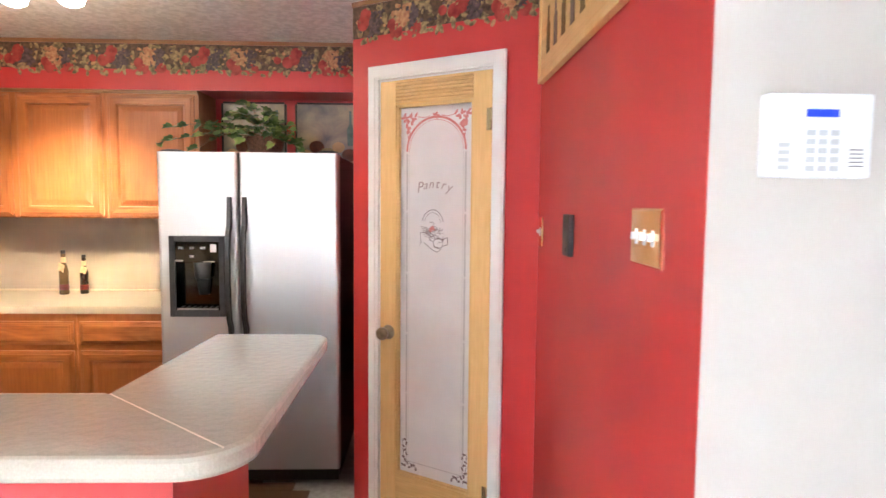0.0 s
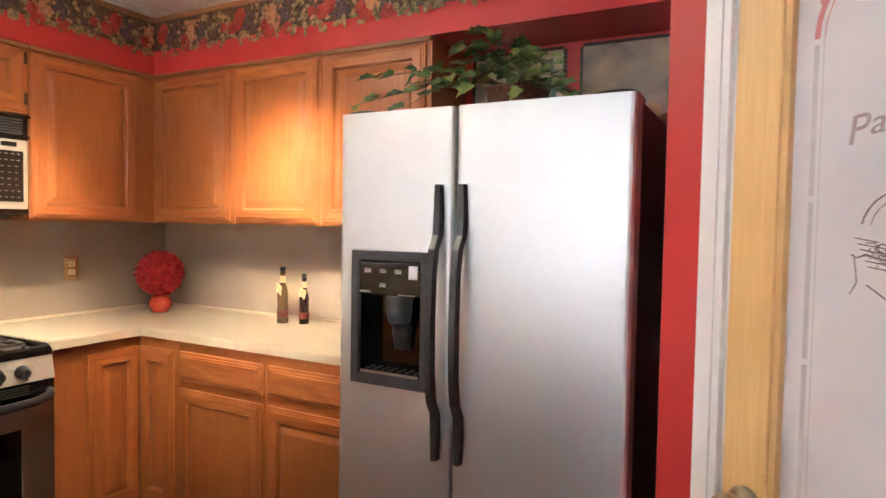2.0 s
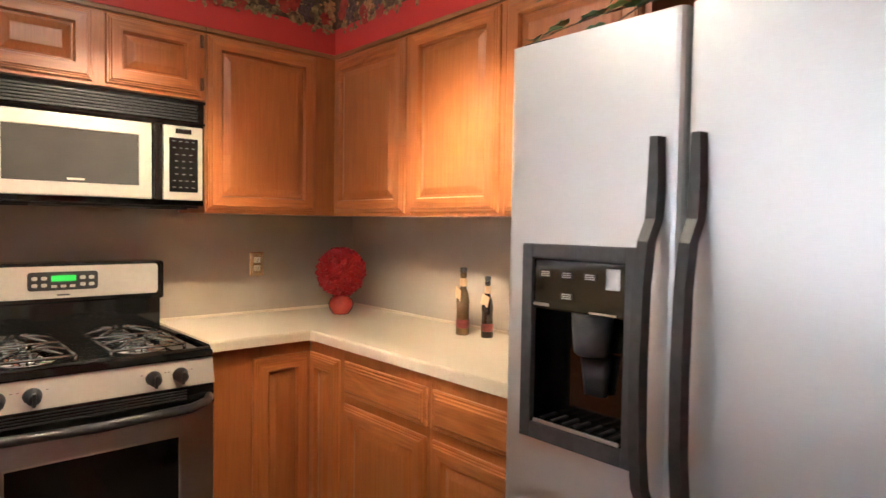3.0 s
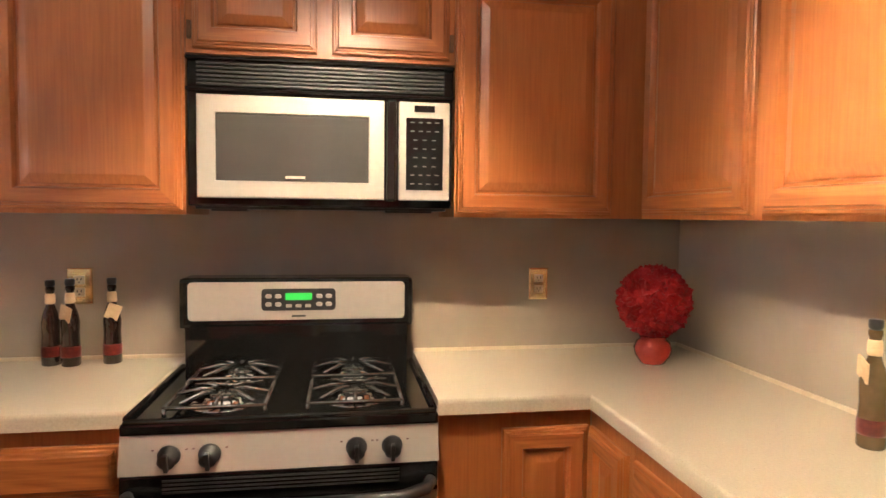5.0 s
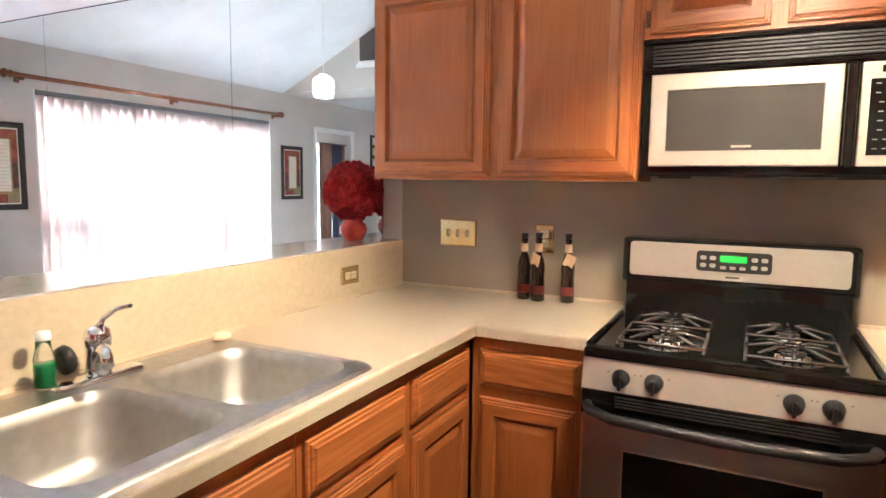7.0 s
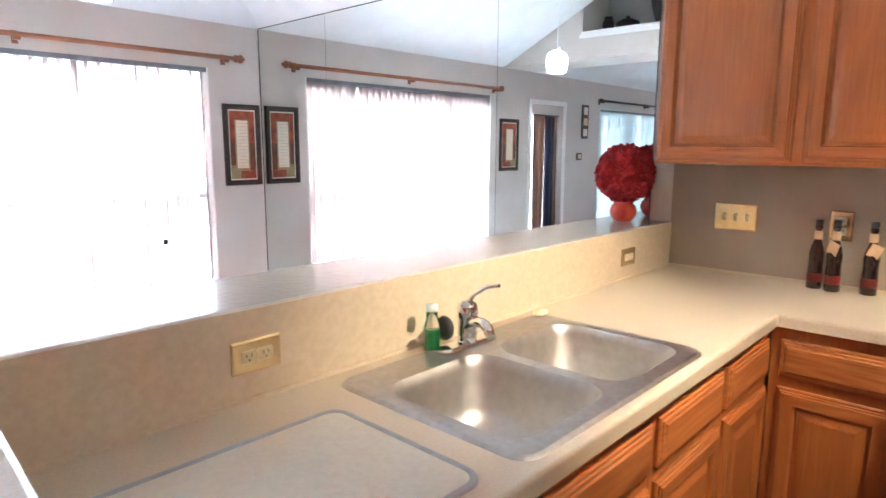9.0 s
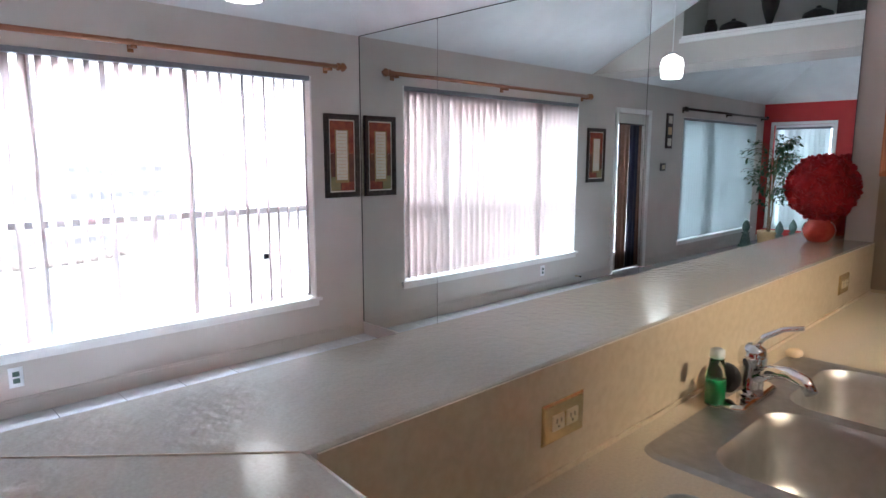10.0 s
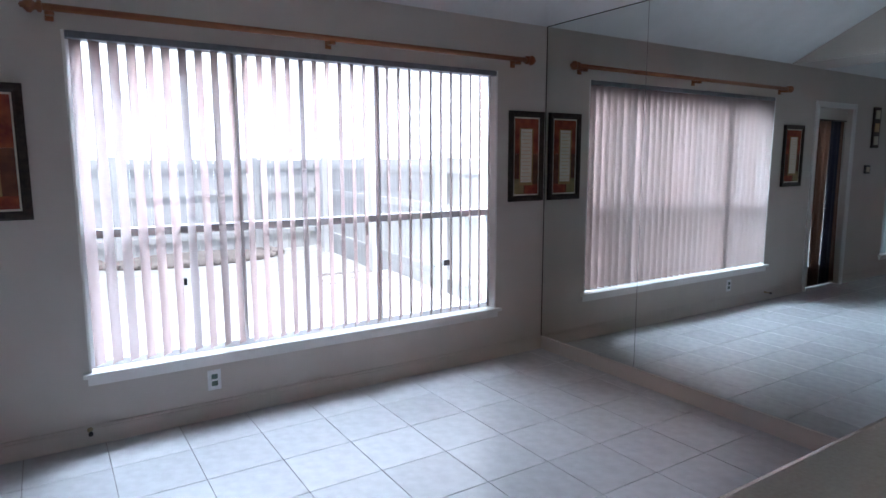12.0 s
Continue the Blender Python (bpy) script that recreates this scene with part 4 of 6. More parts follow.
# cutting board
th = thing("cutting_board", pose(-0.80, 1.53, CT), "large pale cutting board with a grey rim on the counter", "cutting board")
part("surface", loft(bmesh.new(), [(rrect(-0.258, 0.258, -0.19, 0.19, 0.03), 0.0), (rrect(-0.258, 0.258, -0.19, 0.19, 0.03), 0.005)], True, True, False), M_BOARD, th)
bm = bmesh.new()
loft(bm, [(rrect(-0.272, 0.272, -0.204, 0.204, 0.042), 0.0), (rrect(-0.272, 0.272, -0.204, 0.204, 0.042), 0.005), (rrect(-0.269, 0.269, -0.201, 0.201, 0.04), 0.008), (rrect(-0.262, 0.262, -0.194, 0.194, 0.034), 0.008), (rrect(-0.258, 0.258, -0.19, 0.19, 0.03), 0.005)], False, False)
part("rim", bm, M_BOARDE, th, "grey metal rim")

# ---- fridge ----
th = thing("refrigerator", pose(-1.20, 3.08, 0), "side-by-side stainless refrigerator with an ice dispenser", "refrigerator")
part("cabinet", B(0.006, 0.904, 0.078, 0.80, 0.03, 1.742, bevel=0.004), M_PLAST, th, "black side panels")
part("kick_grille", B(0.01, 0.90, 0.05, 0.078, 0.02, 0.095), M_PLAST, th)
SPL = 0.402
DX0, DX1, DZ0, DZ1 = 0.055, 0.333, 0.912, 1.327


def fridge_door(x0, x1, hole=None):
    bm = bmesh.new()
    z0, z1 = 0.10, 1.75
    r = 0.016

    def strip(a, b, za, zb, left=False, right=False):
        prof = []
        if left:
            prof += [(a, 0.07), *[(a + r - r * math.cos(radians(t)), r - r * math.sin(radians(t))) for t in (0, 30, 60, 90)]]
        else:
            prof += [(a, 0.07), (a, 0)]
        if right:
            prof += [*[(b - r + r * math.sin(radians(t)), r - r * math.cos(radians(t))) for t in (0, 30, 60, 90)], (b, 0.07)]
        else:
            prof += [(b, 0), (b, 0.07)]
        lo = [bm.verts.new((x, y, za)) for x, y in prof]
        hi = [bm.verts.new((x, y, zb)) for x, y in prof]
        for i in range(len(prof)):
            j = (i + 1) % len(prof)
            bm.faces.new((lo[i], lo[j], hi[j], hi[i]))
        bm.faces.new(lo[::-1])
        bm.faces.new(hi)
    if hole:
        a, b, c, d = hole
        strip(x0, a, z0, z1, left=True)
        strip(b, x1, z0, z1, right=True)
        strip(a, b, z0, c)
        strip(a, b, d, z1)
    else:
        strip(x0, x1, z0, z1, True, True)
    return bm


d1 = part("door", fridge_door(0.0, SPL, (DX0 + 0.02, DX1 - 0.02, DZ0 + 0.02, DZ1 - 0.02)), M_FRIDGE, th, "freezer door with dispenser")
d2 = part("door", fridge_door(SPL + 0.008, 0.91), M_FRIDGE, th, "plain satin steel door")
for x in (0.06, 0.85):
    part("hinge_cover", loft(bmesh.new(), [(rrect(x - 0.055, x + 0.055, 0.012, 0.16, 0.02, 3), 1.7505), (rrect(x - 0.05, x + 0.05, 0.016, 0.155, 0.02, 3), 1.758), (rrect(x - 0.03, x + 0.03, 0.03, 0.09, 0.02, 3), 1.764)], True, True), M_PLAST, th)
for dd, x in ((d1, 0.362), (d2, 0.438)):
    bm = bmesh.new()
    pts = [(0.72, 0.012), (0.80, 0.012), (0.86, 0.016), (0.90, 0.040), (0.98, 0.052), (1.12, 0.056), (1.26, 0.052), (1.34, 0.040), (1.38, 0.016), (1.44, 0.012), (1.525, 0.012)]
    w, t2 = 0.0135, 0.012
    rings = []
    for i, (z, off) in enumerate(pts):
        ww = w * (0.75 if i in (0, len(pts) - 1) else 1)
        rings.append([bm.verts.new((x + sx * ww * cx, -off - t2 * (1 if sy < 0 else -0.9) * (1 if sy < 0 else 1), z)) for sx, cx, sy in ((-1, 1, 1), (-1, 0.75, -1), (1, 0.75, -1), (1, 1, 1))])
    for a, b in zip(rings, rings[1:]):
        for i in range(4):
            bm.faces.new((a[i], a[(i + 1) % 4], b[(i + 1) % 4], b[i]))
    bm.faces.new(rings[0][::-1])
    bm.faces.new(rings[-1])
    part("handle", bm, M_HANDLE, dd, "dark bowed handle")
# dispenser
bm = bmesh.new()
for a in ((DX0, DX0 + 0.028, DZ0, DZ1), (DX1 - 0.028, DX1, DZ0, DZ1), (DX0 + 0.028, DX1 - 0.028, DZ0, DZ0 + 0.035), (DX0 + 0.028, DX1 - 0.028, DZ1 - 0.03, DZ1)):
    box(bm, a[0], a[1], -0.012, 0.004, a[2], a[3], bevel=0.003)
disp = part("dispenser", bm, M_DGREY, d1, "dark dispenser bezel")
bm = bmesh.new()
box(bm, DX0 + 0.021, DX1 - 0.021, 0.06, 0.065, DZ0 + 0.021, DZ1 - 0.021)
box(bm, DX0 + 0.0205, DX0 + 0.026, 0.0, 0.06, DZ0 + 0.021, DZ1 - 0.021)
box(bm, DX1 - 0.026, DX1 - 0.0205, 0.0, 0.06, DZ0 + 0.021, DZ1 - 0.021)
box(bm, DX0 + 0.026, DX1 - 0.026, -0.004, 0.06, DZ0 + 0.0215, DZ0 + 0.042)
part("recess", bm, M_BLACK, d1, "glossy black dispenser recess")
bm = B(DX0 + 0.0285, DX1 - 0.0285, -0.006, 0.02, 1.19, DZ1 - 0.031, bevel=0.004)
part("control_panel", bm, M_BLACK, d1)
for bx, bz in ((0.10, 1.258), (0.155, 1.258), (0.21, 1.258), (0.155, 1.215)):
    part("button", B(bx, bx + 0.03, -0.0075, -0.0062, bz, bz + 0.014, bevel=0.0005), M_PLAST, d1)
for bx, bz in ((0.10, 1.258), (0.155, 1.258), (0.21, 1.258), (0.155, 1.215)):
    bm = bmesh.new()
    for k in range(3):
        box(bm, bx + 0.004, bx + 0.026, -0.0082, -0.0076, bz + 0.002 + k * 0.004, bz + 0.004 + k * 0.004)
    part("button_mark", bm, M_FRIDGE, d1, "pale printed button mark")
part("status_window", B(0.262, 0.292, -0.0080, -0.0062, 1.244, 1.284, bevel=0.002), M_FRIDGE, d1, "pale square status window")
part("label_strip", B(0.225, 0.285, -0.0075, -0.0062, 1.193, 1.197), M_PANEL, d1)
part("chute", lathe(bmesh.new(), [(0.030, 1.105), (0.036, 1.110), (0.040, 1.15), (0.042, 1.189)], 18, (0.21, 0.028, 0)), M_DGREY, d1, "grey ice chute")
part("tray_lip", B(DX0 + 0.035, DX1 - 0.035, -0.010, -0.0045, DZ0 + 0.036, DZ0 + 0.044, bevel=0.002), M_STEEL, d1)
part("label_strip", B(0.085, 0.125, -0.0075, -0.0062, 1.197, 1.203), M_PANEL, d1)
part("paddle", loft(bmesh.new(), [(rrect(0.185, 0.235, 0.035, 0.056, 0.01), 1.02), (rrect(0.175, 0.245, 0.03, 0.056, 0.012), 1.10)], True, True), M_PLAST, d1)
bm = bmesh.new()
for i in range(7):
    box(bm, DX0 + 0.045 + i * 0.029, DX0 + 0.052 + i * 0.029, 0.002, 0.055, DZ0 + 0.042, DZ0 + 0.046)
part("drip_grille", bm, M_PLAST, d1)

# ---- range ----
RX, RY = -2.475, 2.16
th = thing("gas_range", pose(RX, RY, 0, 0, 0, 90), "black and steel gas range with four burners", "stove")
w = 0.758
part("body", B(0.002, w - 0.002, 0.03, 0.62, 0.03, 0.78), M_PLAST, th)
bm = bmesh.new()
box(bm, 0.0, w, 0.002, 0.60, 0.872, 0.90, bevel=0.006)
ct = part("cooktop", bm, M_BLACK, th, "glossy black cooktop")
bm = bmesh.new()
tube(bm, [(0.008, 0.03, 0.905), (0.008, 0.56, 0.905)], 0.009, 8)
tube(bm, [(w - 0.008, 0.03, 0.905), (w - 0.008, 0.56, 0.905)], 0.009, 8)
tube(bm, [(0.008, 0.012, 0.902), (w - 0.008, 0.012, 0.902)], 0.009, 8)
part("cooktop_lip", bm, M_BLACK, ct)
bm = bmesh.new()
v = [(0.0, 0.008, 0.872), (w, 0.008, 0.872), (w, -0.012, 0.782), (0.0, -0.012, 0.782), (0.0, 0.06, 0.872), (w, 0.06, 0.872), (w, 0.06, 0.782), (0.0, 0.06, 0.782)]
vv = [bm.verts.new(p) for p in v]
for q in ((0, 1, 2, 3), (4, 5, 1, 0), (3, 2, 6, 7), (7, 6, 5, 4), (4, 0, 3, 7), (1, 5, 6, 2)):
    bm.faces.new([vv[i] for i in q])
cp = part("control_panel", bm, M_PANEL, th, "brushed silver control panel")
for x in (0.113, 0.205, 0.552, 0.640):
    bm = lathe(bmesh.new(), [(0.026, 0), (0.026, 0.008), (0.022, 0.012), (0.020, 0.032), (0.012, 0.035)], 18)
    box(bm, -0.005, 0.005, -0.022, 0.022, 0.03, 0.042, bevel=0.002)
    bmesh.ops.transform(bm, verts=bm.verts[:], matrix=pose(x, -0.002, 0.826, 102, 0, 0))
    part("knob", bm, M_PLAST, cp, "black burner knob")
bm = bmesh.new()
for x in (0.113, 0.205, 0.552, 0.640):
    for dx in (-0.04, 0.036):
        box(bm, x + dx, x + dx + 0.006, -0.0065, 0.02, 0.838, 0.8395)
part("knob_marks", bm, M_INK, cp)
bm = B(0.003, w - 0.003, -0.016, 0.03, 0.20, 0.705, bevel=0.008)
od = part("oven_door", bm, M_STEEL, th, "steel oven door with a dark window")
part("window", B(0.13, 0.63, -0.0185, -0.0155, 0.28, 0.61, bevel=0.001), M_BLACK, od)
part("window_trim", B(0.125, 0.635, -0.0172, -0.0158, 0.272, 0.615), M_PANEL, od)
part("vent_panel", B(0.003, w - 0.003, -0.014, 0.03, 0.708, 0.780, bevel=0.004), M_BLACK, th)
bm = bmesh.new()
for i in range(4):
    box(bm, 0.10, w - 0.10, -0.0195, -0.0145, 0.738 + i * 0.0095, 0.7425 + i * 0.0095)
part("vent_slats", bm, M_PLAST, th)
bm = bmesh.new()
hp = [(0.02, -0.016, 0.735), (0.035, -0.045, 0.728), (0.10, -0.058, 0.715), (0.38, -0.064, 0.708), (0.66, -0.058, 0.715), (w - 0.035, -0.045, 0.728), (w - 0.02, -0.016, 0.735)]
tube(bm, hp, 0.016, 10)
part("oven_handle", bm, M_PLAST, od, "black bowed oven handle")
part("drawer", B(0.003, w - 0.003, -0.012, 0.03, 0.05, 0.195, bevel=0.006), M_STEEL, th)
# backguard
bm = B(0.03, w - 0.03, 0.50, 0.62, 0.90, 1.045)
part("backguard_base", bm, M_BLACK, th)
bm = B(0.012, w - 0.012, 0.498, 0.63, 1.035, 1.195, bevel=0.014)
bg = part("backguard", bm, M_BLACK, th, "black backguard")
bm = loft(bmesh.new(), [(rrect(0.04, w - 0.04, 1.062, 1.183, 0.014), 0), (rrect(0.04, w - 0.04, 1.062, 1.183, 0.014), 0.003)], True, True, False)
bmesh.ops.transform(bm, verts=bm.verts[:], matrix=Matrix(((1, 0, 0, 0), (0, 0, -1, 0.4975), (0, 1, 0, 0), (0, 0, 0, 1))))
part("silver_panel", bm, M_PANEL, bg, "silver front plate")
bm = loft(bmesh.new(), [(rrect(0.263, 0.495, 1.092, 1.162, 0.012), 0), (rrect(0.263, 0.495, 1.092, 1.162, 0.012), 0.003)], True, True, False)
bmesh.ops.transform(bm, verts=bm.verts[:], matrix=Matrix(((1, 0, 0, 0), (0, 0, -1, 0.4942), (0, 1, 0, 0), (0, 0, 0, 1))))
part("clock_panel", bm, M_PLAST, bg)
part("display", B(0.338, 0.42, 0.4890, 0.4905, 1.126, 1.148), M_GREENLED, bg, "lit green clock display")
for bx in (0.285, 0.315, 0.443, 0.473):
    for bz in (1.112, 1.138):
        bm = loft(bmesh.new(), [(rrect(bx - 0.010, bx + 0.010, bz - 0.007, bz + 0.007, 0.006, 3), 0), (rrect(bx - 0.008, bx + 0.008, bz - 0.005, bz + 0.005, 0.004, 3), 0.002)], True, True)
        bmesh.ops.transform(bm, verts=bm.verts[:], matrix=Matrix(((1, 0, 0, 0), (0, 0, -1, 0.491), (0, 1, 0, 0), (0, 0, 0, 1))))
        part("button", bm, M_PANEL, bg)
for bx in (0.348, 0.378, 0.408):
    part("button", B(bx - 0.009, bx + 0.009, 0.4895, 0.4912, 1.102, 1.112), M_PANEL, bg)
part("maker_plate", B(0.357, 0.40, 0.4930, 0.4944, 1.071, 1.077), M_DGREY, bg)
# burners and grates
for bx in (0.21, 0.55):
    for by in (0.15, 0.41):
        bm = lathe(bmesh.new(), [(0.085, 0.901), (0.080, 0.9035), (0.055, 0.9025), (0.048, 0.908), (0.046, 0.916), (0.030, 0.918)], 24, (bx, by, 0))
        bu = part("burner", bm, M_CHROME, ct, "shiny burner bowl")
        part("burner_cap", lathe(bmesh.new(), [(0.034, 0.918), (0.035, 0.924), (0.030, 0.928), (0.01, 0.929)], 20, (bx, by, 0)), M_IRON, bu)
    bm = bmesh.new()
    zc = 0.938
    x0, x1, y0, y1 = bx - 0.118, bx + 0.118, 0.035, 0.525
    for pts in ([(x0, y0, zc - 0.012), (x1, y0, zc - 0.012)], [(x0, y1, zc - 0.012), (x1, y1, zc - 0.012)], [(x0, y0, zc - 0.012), (x0, y1, zc - 0.012)], [(x1, y0, zc - 0.012), (x1, y1, zc - 0.012)], [(x0, 0.28, zc - 0.006), (x1, 0.28, zc - 0.006)]):
        tube(bm, pts, 0.0055, 6)
    for by in (0.15, 0.41):
        for k in range(8):
            a = math.pi / 4 * k
            r = 0.125 if k % 2 else (0.115 if k % 4 == 0 else 0.115)
            ex, ey = bx + r * math.cos(a), by + r * math.sin(a)
            ex, ey = max(x0, min(x1, ex)), max(y0, min(y1, ey))
            tube(bm, [(bx + 0.028 * math.cos(a), by + 0.028 * math.sin(a), zc + 0.002), ((bx + ex) / 2, (by + ey) / 2, zc + 0.004), (ex, ey, zc - 0.010)], 0.0052, 6)
    for px, py in ((x0, y0), (x1, y0), (x0, y1), (x1, y1)):
        tube(bm, [(px, py, 0.90), (px, py, zc - 0.012)], 0.006, 6)
    part("grate", bm, M_IRON, ct, "cast iron grate")

# ---- microwave ----
th = thing("microwave", pose(-2.785, 2.246, -0.012, 0, 0, 90), "over-the-range microwave in black and silver", "microwave")
z0, z1, w = 1.432, 1.845, 0.756
part("body", B(0.002, w - 0.002, 0.0, 0.338, z0, z1, bevel=0.004), M_BLACK, th)
bm = bmesh.new()
for i in range(6):
    box(bm, 0.03, w - 0.03, -0.014, -0.001, 1.768 + i * 0.0115, 1.774 + i * 0.0115)
part("vent_grille", bm, M_PLAST, th)
part("vent_frame", B(0.0, w, -0.010, 0.0, 1.752, 1.762, bevel=0.002), M_BLACK, th)
part("top_lip", B(0.0, w, -0.016, 0.0, 1.837, 1.848, bevel=0.003), M_BLACK, th)
bm = bmesh.new()
rim = []
for (a, b, c, d), y in (((0.03, 0.55, 1.455, 1.742), 0.0), ((0.03, 0.55, 1.455, 1.742), -0.017), ((0.033, 0.547, 1.458, 1.739), -0.020), ((0.0785, 0.5065, 1.5015, 1.6935), -0.020), ((0.0803, 0.5047, 1.5033, 1.6917), -0.0165), ((0.0803, 0.5047, 1.5033, 1.6917), 0.0)):
    rim.append([bm.verts.new(p) for p in ((a, y, c), (b, y, c), (b, y, d), (a, y, d))])
for p, q in zip(rim, rim[1:] + rim[:1]):
    for k in range(4):
        bm.faces.new((p[k], p[(k + 1) % 4], q[(k + 1) % 4], q[k]))
dd = part("door", bm, M_PANEL, th, "silver framed door")
part("window", B(0.0805, 0.5045, -0.016, -0.002, 1.5035, 1.6915), M_GLASSBLK, dd, "smoked glass window")
part("maker_plate", B(0.27, 0.325, -0.018, -0.0165, 1.512, 1.519), M_PANEL, dd)
part("handle", B(0.556, 0.585, -0.035, 0.0, 1.45, 1.745, bevel=0.008), M_BLACK, dd, "glossy black grip")
cp = part("control_panel", B(0.592, 0.742, -0.020, 0.0, 1.455, 1.742, bevel=0.004), M_PANEL, th, "silver control panel")
part("keypad", B(0.613, 0.722, -0.0225, -0.0195, 1.485, 1.695), M_BLACK, cp)
part("display", B(0.637, 0.697, -0.0225, -0.0195, 1.712, 1.731), M_BLACK, cp)
bm = bmesh.new()
for r in range(8):
    for c in range(4 if r in (0, 1, 6, 7) else 3):
        n = 4 if r in (0, 1, 6, 7) else 3
        bx = 0.6675 + (c - (n - 1) / 2) * (0.024 if n == 4 else 0.027)
        bz = 1.682 - r * 0.0255
        box(bm, bx - 0.0060, bx + 0.0060, -0.0231, -0.0224, bz - 0.0014, bz + 0.0014)
part("key_marks", bm, M_BAND, cp, "pale printed keys")
bm = bmesh.new()
box(bm, 0.02, w - 0.02, 0.01, 0.33, z0 - 0.008, z0 - 0.0005)
box(bm, 0.06, 0.16, 0.02, 0.08, z0 - 0.014, z0 - 0.008, bevel=0.002)
box(bm, w - 0.20, w - 0.06, 0.02, 0.08, z0 - 0.014, z0 - 0.008, bevel=0.002)
part("underside", bm, M_PLAST, th)


# ---- plates on the walls ----
def plate(m, w, h, label, holes, material=None, inner=None, category="outlet"):
    th = thing("wall_plate", m, label, category)
    part("cover", loft_front(w, h), material or M_BRASS, th)
    for kind, x, z in holes:
        if kind == "socket":
            part("socket", B(x - 0.017, x + 0.017, -0.0075, -0.004, z - 0.014, z + 0.014, bevel=0.003), inner or M_IVORY, th)
            bm = bmesh.new()
            for dx in (-0.006, 0.006):
                box(bm, x + dx - 0.0012, x + dx + 0.0012, -0.0079, -0.0070, z - 0.001, z + 0.007)
            box(bm, x - 0.002, x + 0.002, -0.0079, -0.0070, z - 0.009, z - 0.005)
            part("slots", bm, M_PLAST, th)
        else:
            part("toggle", B(x - 0.005, x + 0.005, -0.018, -0.004, z - 0.006, z + 0.009, bevel=0.002), inner or M_IVORY, th)
            part("switch_frame", B(x - 0.008, x + 0.008, -0.0068, -0.004, z - 0.016, z + 0.016), inner or M_IVORY, th)
    return th


def loft_front(w, h):
    return rings_front(bmesh.new(), -w / 2, w / 2, -h / 2, h / 2, [(0, 0), (0, 0.002), (0.004, 0.005), (0.006, 0.0055)])


plate(pose(S, 3.385, 1.155, 0, 0, 90), 0.072, 0.116, "brass outlet plate on the taupe wall", [("socket", 0, 0.02), ("socket", 0, -0.02)])
plate(pose(S, 1.83, 1.158, 0, 0, 90), 0.078, 0.118, "brass outlet plate behind the bottles", [("socket", 0, 0.02), ("socket", 0, -0.02)])
plate(pose(S, 1.437, 1.164, 0, 0, 90), 0.175, 0.116, "brass triple switch plate on the taupe wall", [("toggle", -0.046, 0), ("toggle", 0, 0), ("toggle", 0.046, 0)], category="light switch")
plate(pose(-0.985, 1.1598, 1.017, 0, 0, 180), 0.118, 0.072, "brass outlet plate laid sideways below the bar", [("socket", -0.02, 0), ("socket", 0.02, 0)])
plate(pose(-2.70, 1.1598, 1.010, 0, 0, 180), 0.118, 0.072, "brass outlet plate laid sideways near the corner", [("socket", -0.02, 0), ("socket", 0.02, 0)])
plate(pose(0.60, 1.145, 1.445, 0, 0, -90), 0.172, 0.118, "polished brass triple switch plate on the red wall", [("toggle", -0.046, 0), ("toggle", 0, 0), ("toggle", 0.046, 0)], M_POLISH, M_WPLAST, "light switch")
plate(pose(0.60, 2.275, 1.40, 0, 0, -90), 0.072, 0.116, "polished brass switch plate near the pantry", [("toggle", 0, 0)], M_POLISH, M_WPLAST, "light switch")
plate(pose(-0.70, W, 0.222, 0, 0, 180), 0.072, 0.116, "white outlet plate under the window", [("socket", 0, 0.02), ("socket", 0, -0.02)], M_WPLAST, M_STONEG)
plate(pose(END, -1.09, 0.36, 0, 0, -90), 0.072, 0.116, "white outlet plate on the red wall", [("socket", 0, 0.02), ("socket", 0, -0.02)], M_WPLAST, M_WPLAST)
plate(pose(END, -0.90, 0.36, 0, 0, -90), 0.072, 0.116, "white outlet plate on the red wall", [("socket", 0, 0.02), ("socket", 0, -0.02)], M_WPLAST, M_WPLAST)
th = thing("thermostat", pose(0.60, 1.795, 1.413, 0, 0, -90), "slim dark grey wall control on the red wall", "thermostat")
part("case", B(-0.042, 0.042, -0.018, -0.0005, -0.064, 0.064, bevel=0.004), M_DGREY, th)
part("slot", B(-0.012, 0.012, -0.0195, -0.0175, -0.050, -0.040), M_PLAST, th)
KP = 1.06
th = thing("alarm_keypad", pose(0.763, 0.888, 1.622), "white alarm keypad with a blue screen", "alarm keypad")
th.scale = (KP, 1.0, KP)
part("case", B(-0.08, 0.08, -0.028, -0.0005, -0.062, 0.062, bevel=0.006), M_WPLAST, th)
part("screen", B(-0.022, 0.026, -0.0295, -0.0275, 0.027, 0.038), M_BLUELED, th, "lit blue display")
for r in range(5):
    for c in range(3):
        part("key", B(-0.020 + c * 0.018, -0.008 + c * 0.018, -0.0298, -0.0275, -0.052 + r * 0.013, -0.044 + r * 0.013), M_KEY, th)
for r in range(4):
    part("key", B(-0.062, -0.046, -0.0298, -0.0275, -0.05 + r * 0.011, -0.044 + r * 0.011), M_KEY, th)
bm = bmesh.new()
for r in range(5):
    box(bm, 0.045, 0.066, -0.0285, -0.0275, -0.045 + r * 0.006, -0.0435 + r * 0.006)
part("speaker_slots", bm, M_DGREY, th)

